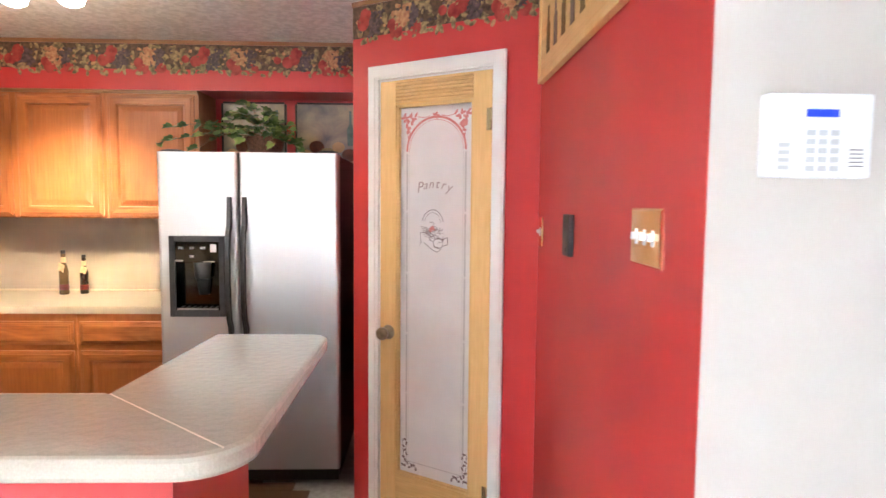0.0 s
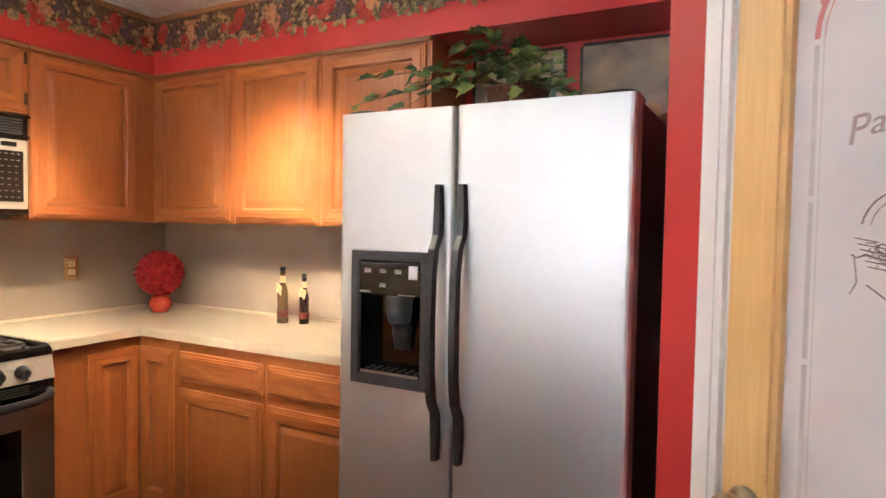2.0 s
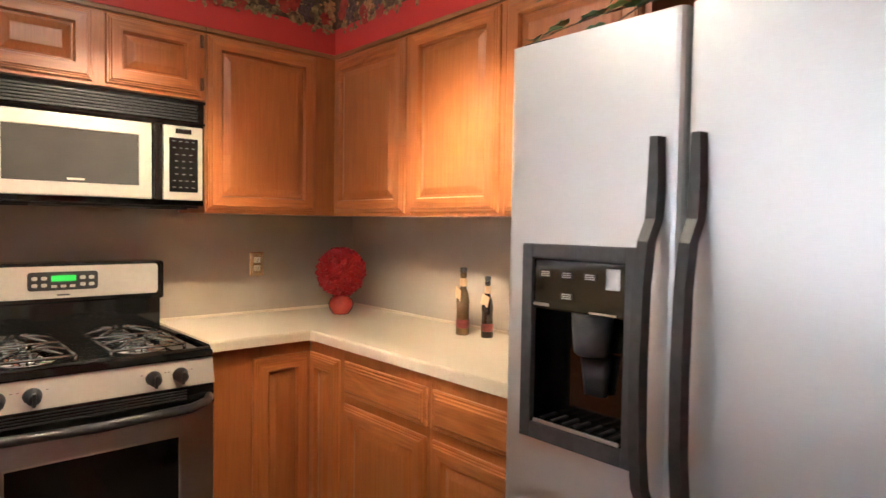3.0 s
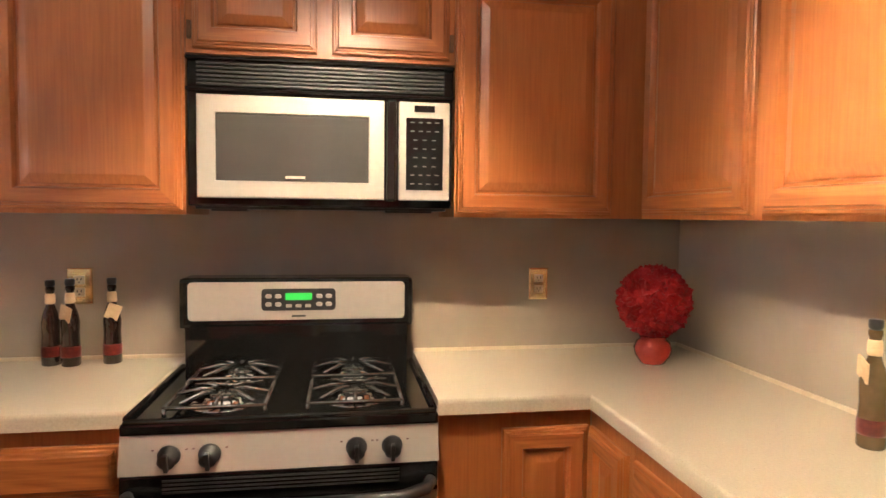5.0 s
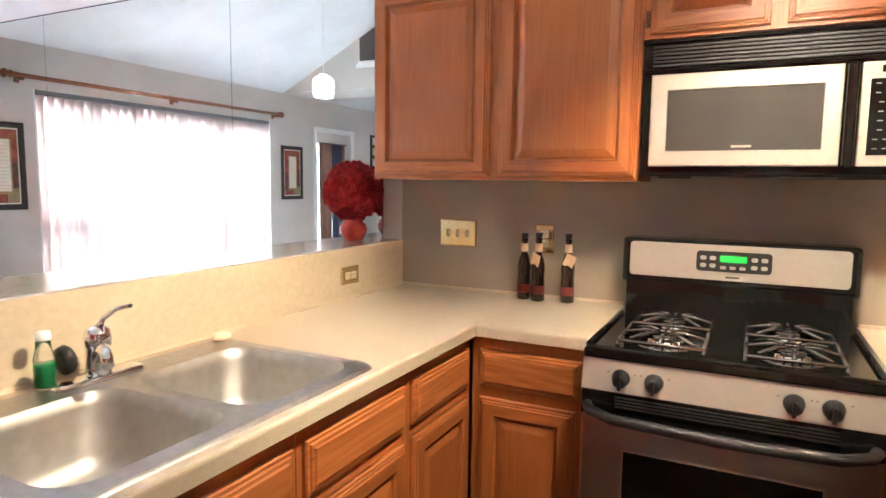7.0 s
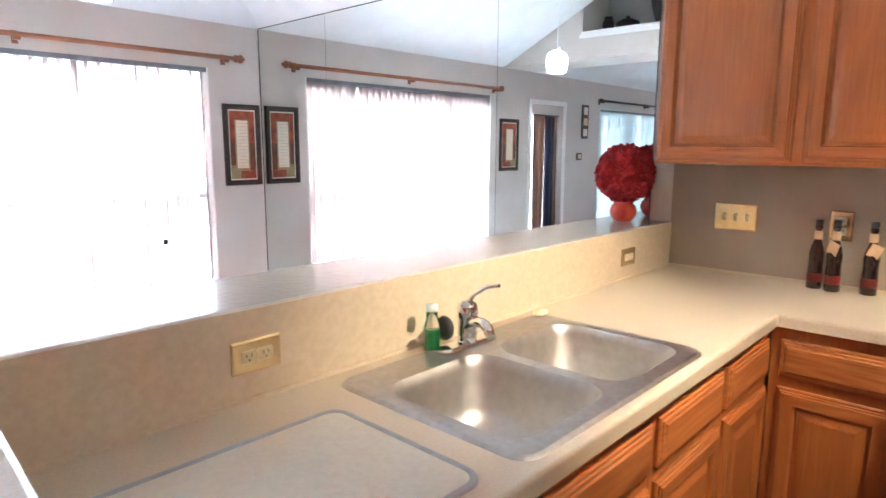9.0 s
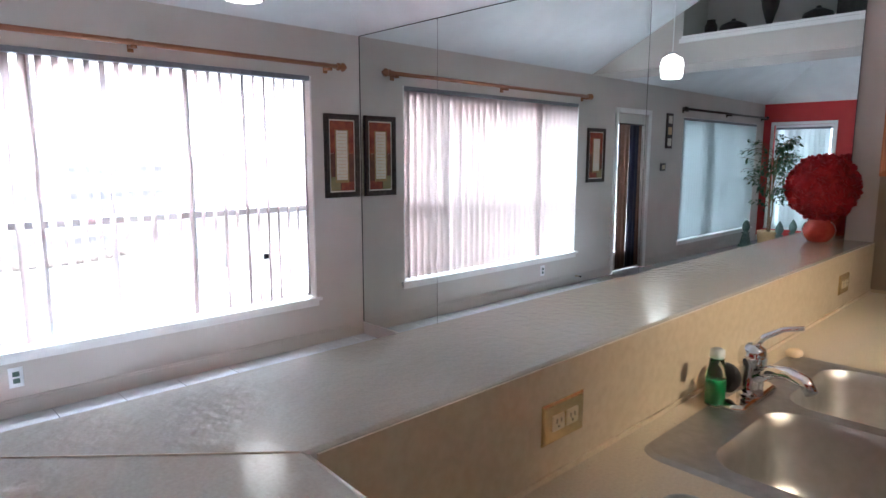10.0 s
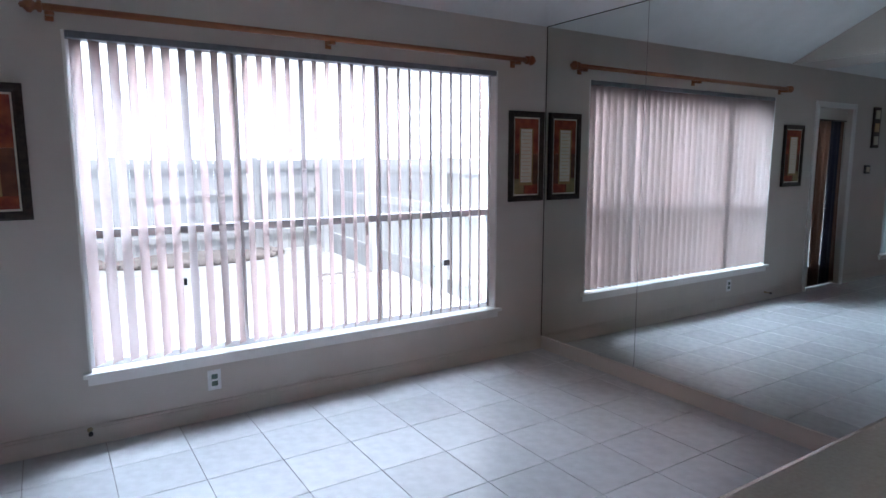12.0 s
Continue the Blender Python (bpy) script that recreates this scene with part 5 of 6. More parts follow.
# ---- pantry door ----
th = tagged(thing("door_1", PAN, "pine pantry door with an etched frosted glass panel", "door"), kind="structure")
x0, x1 = 0.160, 0.752
bm = bmesh.new()
for a in ((x0 - 0.056, x0, 0, 2.122), (x1, x1 + 0.056, 0, 2.122), (x0, x1, 2.060, 2.122)):
    box(bm, a[0], a[1], -0.016, -0.0015, a[2], a[3])
for a in ((x0 - 0.048, x0 - 0.016, 0, 2.103), (x1 + 0.016, x1 + 0.048, 0, 2.103), (x0 - 0.016, x1 + 0.016, 2.07, 2.103)):
    box(bm, a[0], a[1], -0.021, -0.016, a[2], a[3])
box(bm, x0, x0 + 0.006, -0.0015, 0.11, 0, 2.052)
box(bm, x1 - 0.006, x1, -0.0015, 0.11, 0, 2.052)
box(bm, x0, x1, -0.0015, 0.11, 2.0525, 2.0595)
part("casing", bm, M_TRIM, th, "white painted casing")
l0, l1 = x0 + 0.0075, x1 - 0.0075
st = 0.088
bm = bmesh.new()
box(bm, l0, l0 + st, -0.006, 0.039, 0.012, 2.050, bevel=0.003)
box(bm, l1 - st, l1, -0.006, 0.039, 0.012, 2.050, bevel=0.003)
leaf = part("stiles", bm, M_PINE, th)
bm = bmesh.new()
box(bm, l0 + st, l1 - st, -0.004, 0.039, 1.940, 2.050)
for k in range(6):
    tube(bm, [(l0 + st, -0.004, 1.956 + k * 0.0155), (l1 - st, -0.004, 1.956 + k * 0.0155)], 0.0055, 8)
box(bm, l0 + st, l1 - st, -0.005, 0.039, 0.012, 0.235)
part("rails", bm, M_PINEX, th)
bm = bmesh.new()
g0, g1, h0, h1 = l0 + st, l1 - st, 0.235, 1.940
for a in ((g0, g0 + 0.012, h0, h1), (g1 - 0.012, g1, h0, h1), (g0 + 0.012, g1 - 0.012, h0, h0 + 0.012), (g0 + 0.012, g1 - 0.012, h1 - 0.012, h1)):
    box(bm, a[0], a[1], 0.002, 0.034, a[2], a[3])
part("glazing_bead", bm, M_PINE, th)
gl = part("glass", B(g0 + 0.012, g1 - 0.012, 0.019, 0.024, h0 + 0.012, h1 - 0.012), M_FROST, th, "frosted glass panel")
gx = (g0 + g1) / 2
gw = (g1 - g0) / 2 - 0.012
YF = 0.0185


def line2(bm, pts, wdt):
    """A flat line in the glass's plane."""
    for (ax, az), (bx, bz) in zip(pts, pts[1:]):
        d = Vector((bx - ax, bz - az))
        if d.length < 1e-6:
            continue
        n = Vector((-d.y, d.x)).normalized() * wdt / 2
        v = [bm.verts.new((p[0], YF, p[1])) for p in ((ax + n.x, az + n.y), (bx + n.x, bz + n.y), (bx - n.x, bz - n.y), (ax - n.x, az - n.y))]
        bm.faces.new(v)
    return bm


def blob2(bm, cx, cz, r, k=10, sq=1.0, rot=0.0, y=YF):
    v = []
    for i in range(k):
        a = 2 * math.pi * i / k
        px, pz = r * math.cos(a), r * sq * math.sin(a)
        v.append(bm.verts.new((cx + px * math.cos(rot) - pz * math.sin(rot), y, cz + px * math.sin(rot) + pz * math.cos(rot))))
    bm.faces.new(v)
    return bm


bm = bmesh.new()
hw = gw - 0.035
zc = 1.735
for sx in (-1, 1):
    for za, zb in ((0.30, 0.62), (0.63, 0.90), (0.91, 1.18), (1.19, 1.46), (1.47, zc - 0.01)):
        line2(bm, [(gx + sx * hw, za), (gx + sx * hw, zb)], 0.009)
    line2(bm, [(gx + sx * (hw - 0.012), 0.30), (gx + sx * (hw - 0.012), zc)], 0.0015)
line2(bm, [(gx - hw, 0.30), (gx + hw, 0.30)], 0.004)
part("etched_border", bm, M_ETCHG, gl)
bm = bmesh.new()
line2(bm, [(gx + hw * math.cos(radians(a)), zc + 0.95 * hw * math.sin(radians(a))) for a in range(0, 181, 6)], 0.010)
line2(bm, [(gx + (hw - 0.013) * math.cos(radians(a)), zc + 0.95 * (hw - 0.013) * math.sin(radians(a))) for a in range(0, 181, 6)], 0.002)
for sx in (-1, 1):
    for i in range(26):
        u = random.random()
        blob2(bm, gx + sx * (gw - 0.045 + random.uniform(-0.026, 0.026) * (1 - u)), 1.872 - 0.085 * u, 0.0065 * (1.25 - 0.5 * u), 8, 1, 0, YF - 0.0002 - 0.00002 * i)
    for i in range(9):
        blob2(bm, gx + sx * (gw - 0.012 - 0.009 * i), 1.884 + 0.012 * math.sin(i * 1.7), 0.014, 7, 0.42, 0.9 * i, YF - 0.0008 - 0.00003 * i)
    line2(bm, [(gx + sx * 0.03, 1.886), (gx + sx * 0.06, 1.880), (gx + sx * (gw - 0.09), 1.886)], 0.003)
for i in range(5):
    blob2(bm, gx + 0.011 * math.cos(1.26 * i), 1.886 + 0.009 * math.sin(1.26 * i), 0.009, 7, 0.6, 1.26 * i, YF - 0.0002 - 0.00002 * i)
part("etched_vine", bm, M_ETCHR, gl, "reddish etched vine and arch")
# the word on the glass, on a slight arch
LT = "Pantry"
for i, ch in enumerate(LT):
    bm = text_mesh(ch, 0.056 if i else 0.066, 0.3)
    u = (i - 2.5) / 2.5
    bmesh.ops.transform(bm, verts=bm.verts[:], matrix=Matrix.Translation((gx - 0.008 + u * 0.078, YF - 0.0003, 1.588 - 0.016 * u * u)) @ pose(0, 0, 0, 90, 0, 0) @ pose(0, 0, 0, 0, 0, -10 * u))
    part("lettering", bm, M_LETTER, gl, "etched dark lettering")
# small still life below the word: a basket of fruit with a jug
bm = bmesh.new()
mx0, mz0 = gx - 0.014, 1.385
line2(bm, [(mx0 + 0.058 * math.cos(radians(a)), mz0 + 0.020 + 0.070 * math.sin(radians(a))) for a in range(15, 175, 10)], 0.0028)
line2(bm, [(mx0 + 0.044 * math.cos(radians(a)), mz0 + 0.024 + 0.054 * math.sin(radians(a))) for a in range(10, 175, 12)], 0.0014)
for i in range(46):
    a = random.uniform(0, 6.28)
    cx, cz = mx0 + random.gauss(0, 0.032), mz0 + random.gauss(-0.012, 0.018)
    ln = random.uniform(0.010, 0.024)
    line2(bm, [(cx, cz), (cx + ln * math.cos(a), cz + 0.5 * ln * math.sin(a)), (cx + 1.5 * ln * math.cos(a + 0.7), cz + 0.8 * ln * math.sin(a + 0.7))], random.uniform(0.001, 0.0026))
for k in range(6):
    line2(bm, [(mx0 - 0.065 + 0.004 * k, mz0 + 0.016 - 0.009 * k), (mx0 - 0.03 + 0.012 * k, mz0 + 0.010 - 0.010 * k)], 0.0018)
line2(bm, [(mx0 - 0.066, mz0 - 0.01), (mx0 - 0.060, mz0 - 0.055), (mx0 - 0.070, mz0 - 0.075)], 0.002)
line2(bm, [(mx0 - 0.045, mz0 - 0.058), (mx0 - 0.010, mz0 - 0.082), (mx0 + 0.022, mz0 - 0.098), (mx0 + 0.050, mz0 - 0.080)], 0.0024)
line2(bm, [(mx0 + 0.030 + 0.026 * math.cos(radians(a)), mz0 - 0.058 + 0.022 * math.sin(radians(a))) for a in range(0, 361, 20)], 0.0030)
line2(bm, [(mx0 + 0.052, mz0 - 0.040), (mx0 + 0.078, mz0 - 0.030), (mx0 + 0.080, mz0 - 0.062), (mx0 + 0.058, mz0 - 0.068)], 0.0026)
part("etched_still_life", bm, M_INK, gl, "dark etched drawing")
bm = bmesh.new()
for i in range(6):
    blob2(bm, mx0 - 0.004 + 0.009 * math.cos(i), mz0 + 0.004 + 0.008 * math.sin(i * 1.3), 0.007, 7, 1, 0, YF - 0.0003 - 0.00003 * i)
part("etched_berries", bm, M_ETCHR, gl)
bm = bmesh.new()
for sx in (-1, 1):
    for i in range(14):
        u = (i % 7) / 6
        blob2(bm, gx + sx * (gw - 0.016 - (0.010 * math.sin(i * 2.1) + 0.012 if i < 7 else 0.075 * u)), (0.40 - 0.10 * u) if i < 7 else 0.280 + 0.010 * math.sin(i * 2.3), 0.0095, 7, 0.55, 1.3 * i, YF - 0.0003 - 0.00002 * i)
    line2(bm, [(gx + sx * (gw - 0.015), 0.40), (gx + sx * (gw - 0.02), 0.31), (gx + sx * (gw - 0.09), 0.275)], 0.003)
part("etched_corner", bm, M_INK, gl)
bm = lathe(bmesh.new(), [(0.033, 0.0), (0.033, 0.005), (0.026, 0.010), (0.013, 0.014), (0.013, 0.028), (0.026, 0.036), (0.030, 0.052), (0.026, 0.064), (0.012, 0.068)], 20)
bmesh.ops.transform(bm, verts=bm.verts[:], matrix=pose(l0 + 0.050, -0.006, 0.905, 90, 0, 0))
part("door_knob", bm, M_BRONZE, th, "antique brass knob")
for z in (1.85, 0.25):
    hg = bmesh.new()
    tube(hg, [(x1 - 0.004, -0.012, z - 0.045), (x1 - 0.004, -0.012, z + 0.045)], 0.006, 8)
    box(hg, x1 - 0.030, x1 - 0.010, -0.0085, -0.0062, z - 0.045, z + 0.045)
    part("hinge", hg, M_BRASS, th, "brass butt hinge")


# ---- lamps ----
th = thing("ceiling_spotlight", pose(-1.60, 2.55, KC), "white ceiling light with four shaded spot heads", "ceiling light")
part("canopy", lathe(bmesh.new(), [(0.075, -0.001), (0.075, -0.012), (0.055, -0.028), (0.01, -0.032)], 24), M_WPLAST, th)
for hx, hy in HEADS:
    x, y = hx + 1.60, hy - 2.55
    part("arm", tube(bmesh.new(), [(0.0, 0.0, -0.022), (x * 0.6, y * 0.6, -0.03), (x, y, -0.055)], 0.007, 8), M_WPLAST, th)
    sh = part("shade", lathe(bmesh.new(), [(0.018, -0.05), (0.03, -0.058), (0.05, -0.085), (0.055, -0.105)], 20, (x, y, 0)), M_WPLAST, th)
    part("bulb", lathe(bmesh.new(), [(0.02, -0.106), (0.040, -0.110), (0.050, -0.126), (0.045, -0.146), (0.025, -0.158), (0.006, -0.161)], 18, (x, y, 0)), M_BULB, sh, "lit round bulb")

th = thing("pendant_lamp", pose(-1.33, -0.652, RIDGE - 0.02), "ribbed glass pendant lamp hanging from the vault", "pendant lamp")
part("cord", tube(bmesh.new(), [(0, 0, -0.005), (0, 0, -0.95)], 0.004, 6), M_WPLAST, th)
part("canopy", lathe(bmesh.new(), [(0.06, 0), (0.06, -0.012), (0.03, -0.03), (0.008, -0.034)], 18), M_WPLAST, th)
sh = part("shade", lathe(bmesh.new(), [(0.03, -0.965), (0.055, -0.972), (0.074, -0.985), (0.084, -1.01), (0.088, -1.045), (0.087, -1.085), (0.080, -1.125), (0.074, -1.14)], 28), M_PEND, th, "lit glass shade")
for z, r in ((-0.985, 0.0755), (-1.01, 0.0855), (-1.036, 0.0885), (-1.062, 0.089), (-1.088, 0.0875), (-1.114, 0.0835), (-1.138, 0.076)):
    part("band", tube(bmesh.new(), [(r * math.cos(a * math.pi / 12), r * math.sin(a * math.pi / 12), z + 0.004 * math.sin(a)) for a in range(25)], 0.0042, 6), M_BAND, sh, "wire band round the glass")
part("collar", lathe(bmesh.new(), [(0.034, -0.94), (0.034, -0.966), (0.01, -0.967)], 16), M_CHROME, th)


# ---- flower balls ----
def flower_ball(m, r, label):
    th = thing("flower_ball", m, label, "ornament", "red flower balls")
    part("pot", lathe(bmesh.new(), [(0.036, 0), (0.042, 0.004), (0.058, 0.03), (0.062, 0.052), (0.054, 0.074), (0.042, 0.084), (0.045, 0.09), (0.04, 0.092), (0.01, 0.088)], 24), M_REDGL, th, "glossy red round pot")
    bm = bmesh.new()
    c = Vector((0, 0, 0.09 + r * 0.97))
    n = 900
    for i in range(n):
        z = 1 - 2 * (i + 0.5) / n
        a = i * 2.39996
        q = math.sqrt(max(0, 1 - z * z))
        d = Vector((q * math.cos(a), q * math.sin(a), z))
        u = d.orthogonal().normalized()
        v = d.cross(u)
        th0 = random.uniform(0, 6.28)
        e1 = u * math.cos(th0) + v * math.sin(th0)
        e2 = d.cross(e1)
        s = r * random.uniform(0.10, 0.15)
        lift = random.uniform(0.2, 0.9)
        b0 = c + d * r * 0.86
        tip = b0 + d * s * (0.5 + lift) + e1 * s * (1.0 - 0.4 * lift)
        pts = [b0 - e2 * s * 0.35, b0 + e2 * s * 0.35, b0 + d * s * (0.6 + 0.3 * lift) + e2 * s * 0.62 + e1 * s * 0.4, tip, b0 + d * s * (0.6 + 0.3 * lift) - e2 * s * 0.62 + e1 * s * 0.4]
        bm.faces.new([bm.verts.new(p) for p in pts])
    ret = bmesh.ops.create_icosphere(bm, subdivisions=3, radius=r * 0.9, matrix=Matrix.Translation(c))
    me = mesh("petals", bm, M_PETAL)
    ob = new("petals", me)
    ob.parent = th
    tagged(ob, "dense crinkled red petals", kind="stuff")
    return th


flower_ball(pose(-2.86, 3.70, CT), 0.122, "red petal ball on a glossy pot in the counter's corner")
flower_ball(pose(-2.965, 0.995, 1.121), 0.135, "red petal ball on a glossy pot on the bar's end")


# ---- bottles ----
def bottle(m, label, glass, tag=True, h=0.285):
    th = thing("oil_bottle", m, label, "bottle", "decorative bottles")
    k = h / 0.285
    part("glass", lathe(bmesh.new(), [(0.026 * k, 0), (0.029 * k, 0.004), (0.029 * k, 0.05 * k), (0.026 * k, 0.10 * k), (0.028 * k, 0.145 * k), (0.022 * k, 0.175 * k), (0.013 * k, 0.20 * k), (0.0115 * k, 0.245 * k), (0.014 * k, 0.25 * k), (0.014 * k, 0.26 * k), (0.01, 0.262 * k)], 18), glass, th)
    part("cork", lathe(bmesh.new(), [(0.012 * k, 0.2615 * k), (0.015 * k, 0.268 * k), (0.015 * k, 0.282 * k), (0.012 * k, 0.285 * k)], 12), M_PLAST, th, "black stopper")
    part("filling", lathe(bmesh.new(), [(0.0295 * k, 0.03 * k), (0.0298 * k, 0.036 * k), (0.0298 * k, 0.06 * k), (0.0285 * k, 0.066 * k)], 18), M_RAFFIA, th, "red band")
    part("neck_wrap", lathe(bmesh.new(), [(0.0135 * k, 0.205 * k), (0.0155 * k, 0.212 * k), (0.0145 * k, 0.235 * k), (0.0125 * k, 0.24 * k)], 14), M_TAG, th, "raffia wrap")
    if tag:
        bm = B(-0.021 * k, 0.021 * k, -0.002, 0.002, -0.026 * k, 0.026 * k)
        bmesh.ops.transform(bm, verts=bm.verts[:], matrix=pose(0.028 * k, 0, 0.175 * k, 10, 22, 75))
        part("tag", bm, M_TAG, th, "kraft paper tag")
    return th


bottle(pose(-3.06, 1.768, CT, 0, 0, 10), "dark oil bottle with a black stopper", M_WINE, False, 0.27)
bottle(pose(-3.045, 1.832, CT, 0, 0, -8), "dark oil bottle with a hanging paper tag", M_WINE, True, 0.275)
bottle(pose(-3.07, 1.946, CT, 0, 0, 25), "dark oil bottle with a hanging paper tag", M_WINE, True, 0.275)
bottle(pose(-2.085, 3.79, CT, 0, 0, -90), "amber oil bottle with herbs against the wall", M_OIL, True, 0.275)
bottle(pose(-1.98, 3.825, CT, 0, 0, -70), "dark slim oil bottle against the wall", M_WINE, True, 0.245)


# ---- ivy on the fridge ----
def ivy_leaf(bm, p, d, up, s):
    """One lobed ivy leaf."""
    d = d.normalized()
    side = d.cross(up).normalized() if d.cross(up).length > 1e-3 else Vector((1, 0, 0))
    n = side.cross(d)
    outline = [(0, 0), (0.28, -0.08), (0.50, 0.22), (0.34, 0.42), (0.36, 0.68), (0.14, 0.66), (0, 1.0), (-0.14, 0.66), (-0.36, 0.68), (-0.34, 0.42), (-0.50, 0.22), (-0.28, -0.08)]
    vs = [bm.verts.new(p + side * (a * s) + d * (b * s) + n * (s * 0.35 * abs(a) - 0.15 * s * b * b)) for a, b in outline]
    c = bm.verts.new(p + d * (0.4 * s))
    for i in range(len(vs)):
        bm.faces.new((vs[i], vs[(i + 1) % len(vs)], c)).smooth = True


PB = Vector((-0.74, 3.42, 1.75))
th = thing("ivy_plant", pose(*PB), "trailing green ivy in a dark woven basket on the fridge", "plant")
part("basket", lathe(bmesh.new(), [(0.075, 0), (0.082, 0.005), (0.095, 0.05), (0.105, 0.10), (0.108, 0.105), (0.10, 0.108), (0.095, 0.10), (0.02, 0.09)], 24), M_BASKET, th)
stems, dark, pale = bmesh.new(), bmesh.new(), bmesh.new()
vines = [(-0.50, -0.22, 0.05), (-0.42, -0.20, 0.14), (-0.25, -0.22, 0.10), (-0.14, -0.16, 0.22), (-0.08, -0.10, 0.27), (0.06, -0.12, 0.20), (0.16, -0.14, 0.14), (0.20, -0.06, 0.08), (0.10, -0.22, 0.06), (-0.05, -0.24, 0.08), (-0.17, -0.05, 0.19), (0.02, 0.06, 0.24), (0.22, -0.18, 0.03), (-0.28, -0.24, 0.03)]
for k, e in enumerate(vines):
    e = Vector(e)
    a = Vector((0, 0, 0.10))
    mid = e * 0.5 + Vector((0, 0, 0.12 + 0.04 * random.random()))
    pts = [(1 - t) ** 2 * a + 2 * t * (1 - t) * mid + t * t * e for t in [i / 7 for i in range(8)]]
    tube(stems, pts, 0.0028, 5, 0.0015)
    for i in range(2, 8):
        for _ in range(2):
            d = Vector((random.uniform(-1, 1), random.uniform(-1, 0.4), random.uniform(-0.5, 0.6)))
            ivy_leaf(pale if random.random() < 0.3 else dark, pts[i] + 0.012 * d, d + 0.4 * (pts[i] - pts[i - 1]).normalized(), Vector((random.uniform(-0.3, 0.3), -0.8, 1)), random.uniform(0.034, 0.066))
part("stems", stems, M_STEM, th)
part("leaves", dark, M_LEAF, th, "dark green lobed leaves")["kind"] = "stuff"
part("pale_leaves", pale, M_LEAFP, th, "pale green variegated leaves")["kind"] = "stuff"


# ---- framed fruit posters in the alcove ----
def poster(x0, x1, z0, z1):
    th = thing("fruit_poster", pose((x0 + x1) / 2, N - 0.002, z0), "glossy fruit still-life print on the alcove wall", "picture", "alcove prints")
    w, h = x1 - x0, z1 - z0
    part("print", B(-w / 2, w / 2, -0.012, -0.001, 0, h), M_POSTER, th)
    for i in range(5):
        bx, bz = (-0.36 + 0.18 * i) * w, 0.10 + 0.05 * (i % 2)
        part("fruit_shape", blob2(bmesh.new(), bx, bz, 0.040 + 0.008 * (i % 3), 16, 0.85, 0, -0.0125 - 0.0001 * i), (M_POSTER2, M_PICBRN, M_PICGRN)[i % 3], th)
    bm = bmesh.new()
    v = [(0.02, 0.16), (0.055, 0.16), (0.06, 0.26), (0.045, 0.30), (0.045, 0.38), (0.03, 0.38), (0.03, 0.30), (0.015, 0.26)]
    bm.faces.new([bm.verts.new((x + w * 0.28, -0.0132, z)) for x, z in v])
    part("bottle_shape", bm, M_STONEG, th)
    bm = bmesh.new()
    for a in ((-w / 2 - 0.012, -w / 2, 0, h), (w / 2, w / 2 + 0.012, 0, h), (-w / 2, w / 2, h, h + 0.012)):
        box(bm, a[0], a[1], -0.016, -0.001, a[2], a[3])
    part("frame", bm, M_DARKWOOD, th)


poster(-1.13, -0.745, 1.70, 2.118)
poster(-0.665, -0.28, 1.70, 2.118)


# ---- framed prints on the window wall ----
def print_frame(x0, x1, z0, z1, label):
    th = thing("framed_print", pose((x0 + x1) / 2, W, (z0 + z1) / 2, 0, 0, 180), label, "picture", "framed prints")
    w, h = (x1 - x0) / 2, (z1 - z0) / 2
    f = 0.042
    part("backing", B(-w + f, w - f, -0.012, -0.001, -h + f, h - f), M_PICGOLD, th)
    bm = bmesh.new()
    loops = []
    for ins, d in ((0, 0.001), (0, 0.022), (0.010, 0.028), (0.030, 0.024), (f, 0.016), (f, 0.0125)):
        loops.append([bm.verts.new(p) for p in ((-w + ins, -d, -h + ins), (w - ins, -d, -h + ins), (w - ins, -d, h - ins), (-w + ins, -d, h - ins))])
    for a, b in zip(loops, loops[1:]):
        for i in range(4):
            bm.faces.new((a[i], a[(i + 1) % 4], b[(i + 1) % 4], b[i]))
    part("frame", bm, M_DARKWOOD, th, "dark wooden frame")
    iw, ih = w - f, h - f
    part("inner_line", rings_front(bmesh.new(), -iw, iw, -ih, ih, [(0, 0.0121), (0.0, 0.0135), (0.006, 0.0135), (0.006, 0.0122)]), M_MAT, th)
    part("red_field", B(-iw + 0.008, iw - 0.008, -0.0139, -0.0122, 0.02, ih - 0.01), M_PICRED, th)
    part("brown_field", B(-iw + 0.008, iw - 0.008, -0.0139, -0.0122, -ih + 0.01, 0.0195), M_PICBRN, th)
    part("olive_field", B(-iw + 0.008, -iw * 0.2, -0.0142, -0.0122, -ih + 0.01, -0.16), M_PICGRN, th)
    part("red_corner", B(-iw * 0.1, iw - 0.008, -0.0142, -0.0122, -ih + 0.01, -0.20), M_PICRED, th)
    part("gold_mat", B(-iw * 0.56, iw * 0.50, -0.0146, -0.0130, -ih * 0.74, ih * 0.72), M_PICGOLD, th)
    part("verse_sheet", B(-iw * 0.46, iw * 0.40, -0.0150, -0.0133, -ih * 0.66, ih * 0.70), M_MAT, th, "cream sheet of verse")
    for r in range(14):
        z = ih * 0.62 - r * ih * 1.22 / 13
        wd = iw * random.uniform(0.28, 0.4)
        part("text_line", B(-iw * 0.04 - wd, -iw * 0.04 + wd, -0.0154, -0.0149, z - 0.0025, z + 0.0025), M_TAG, th)
    return th


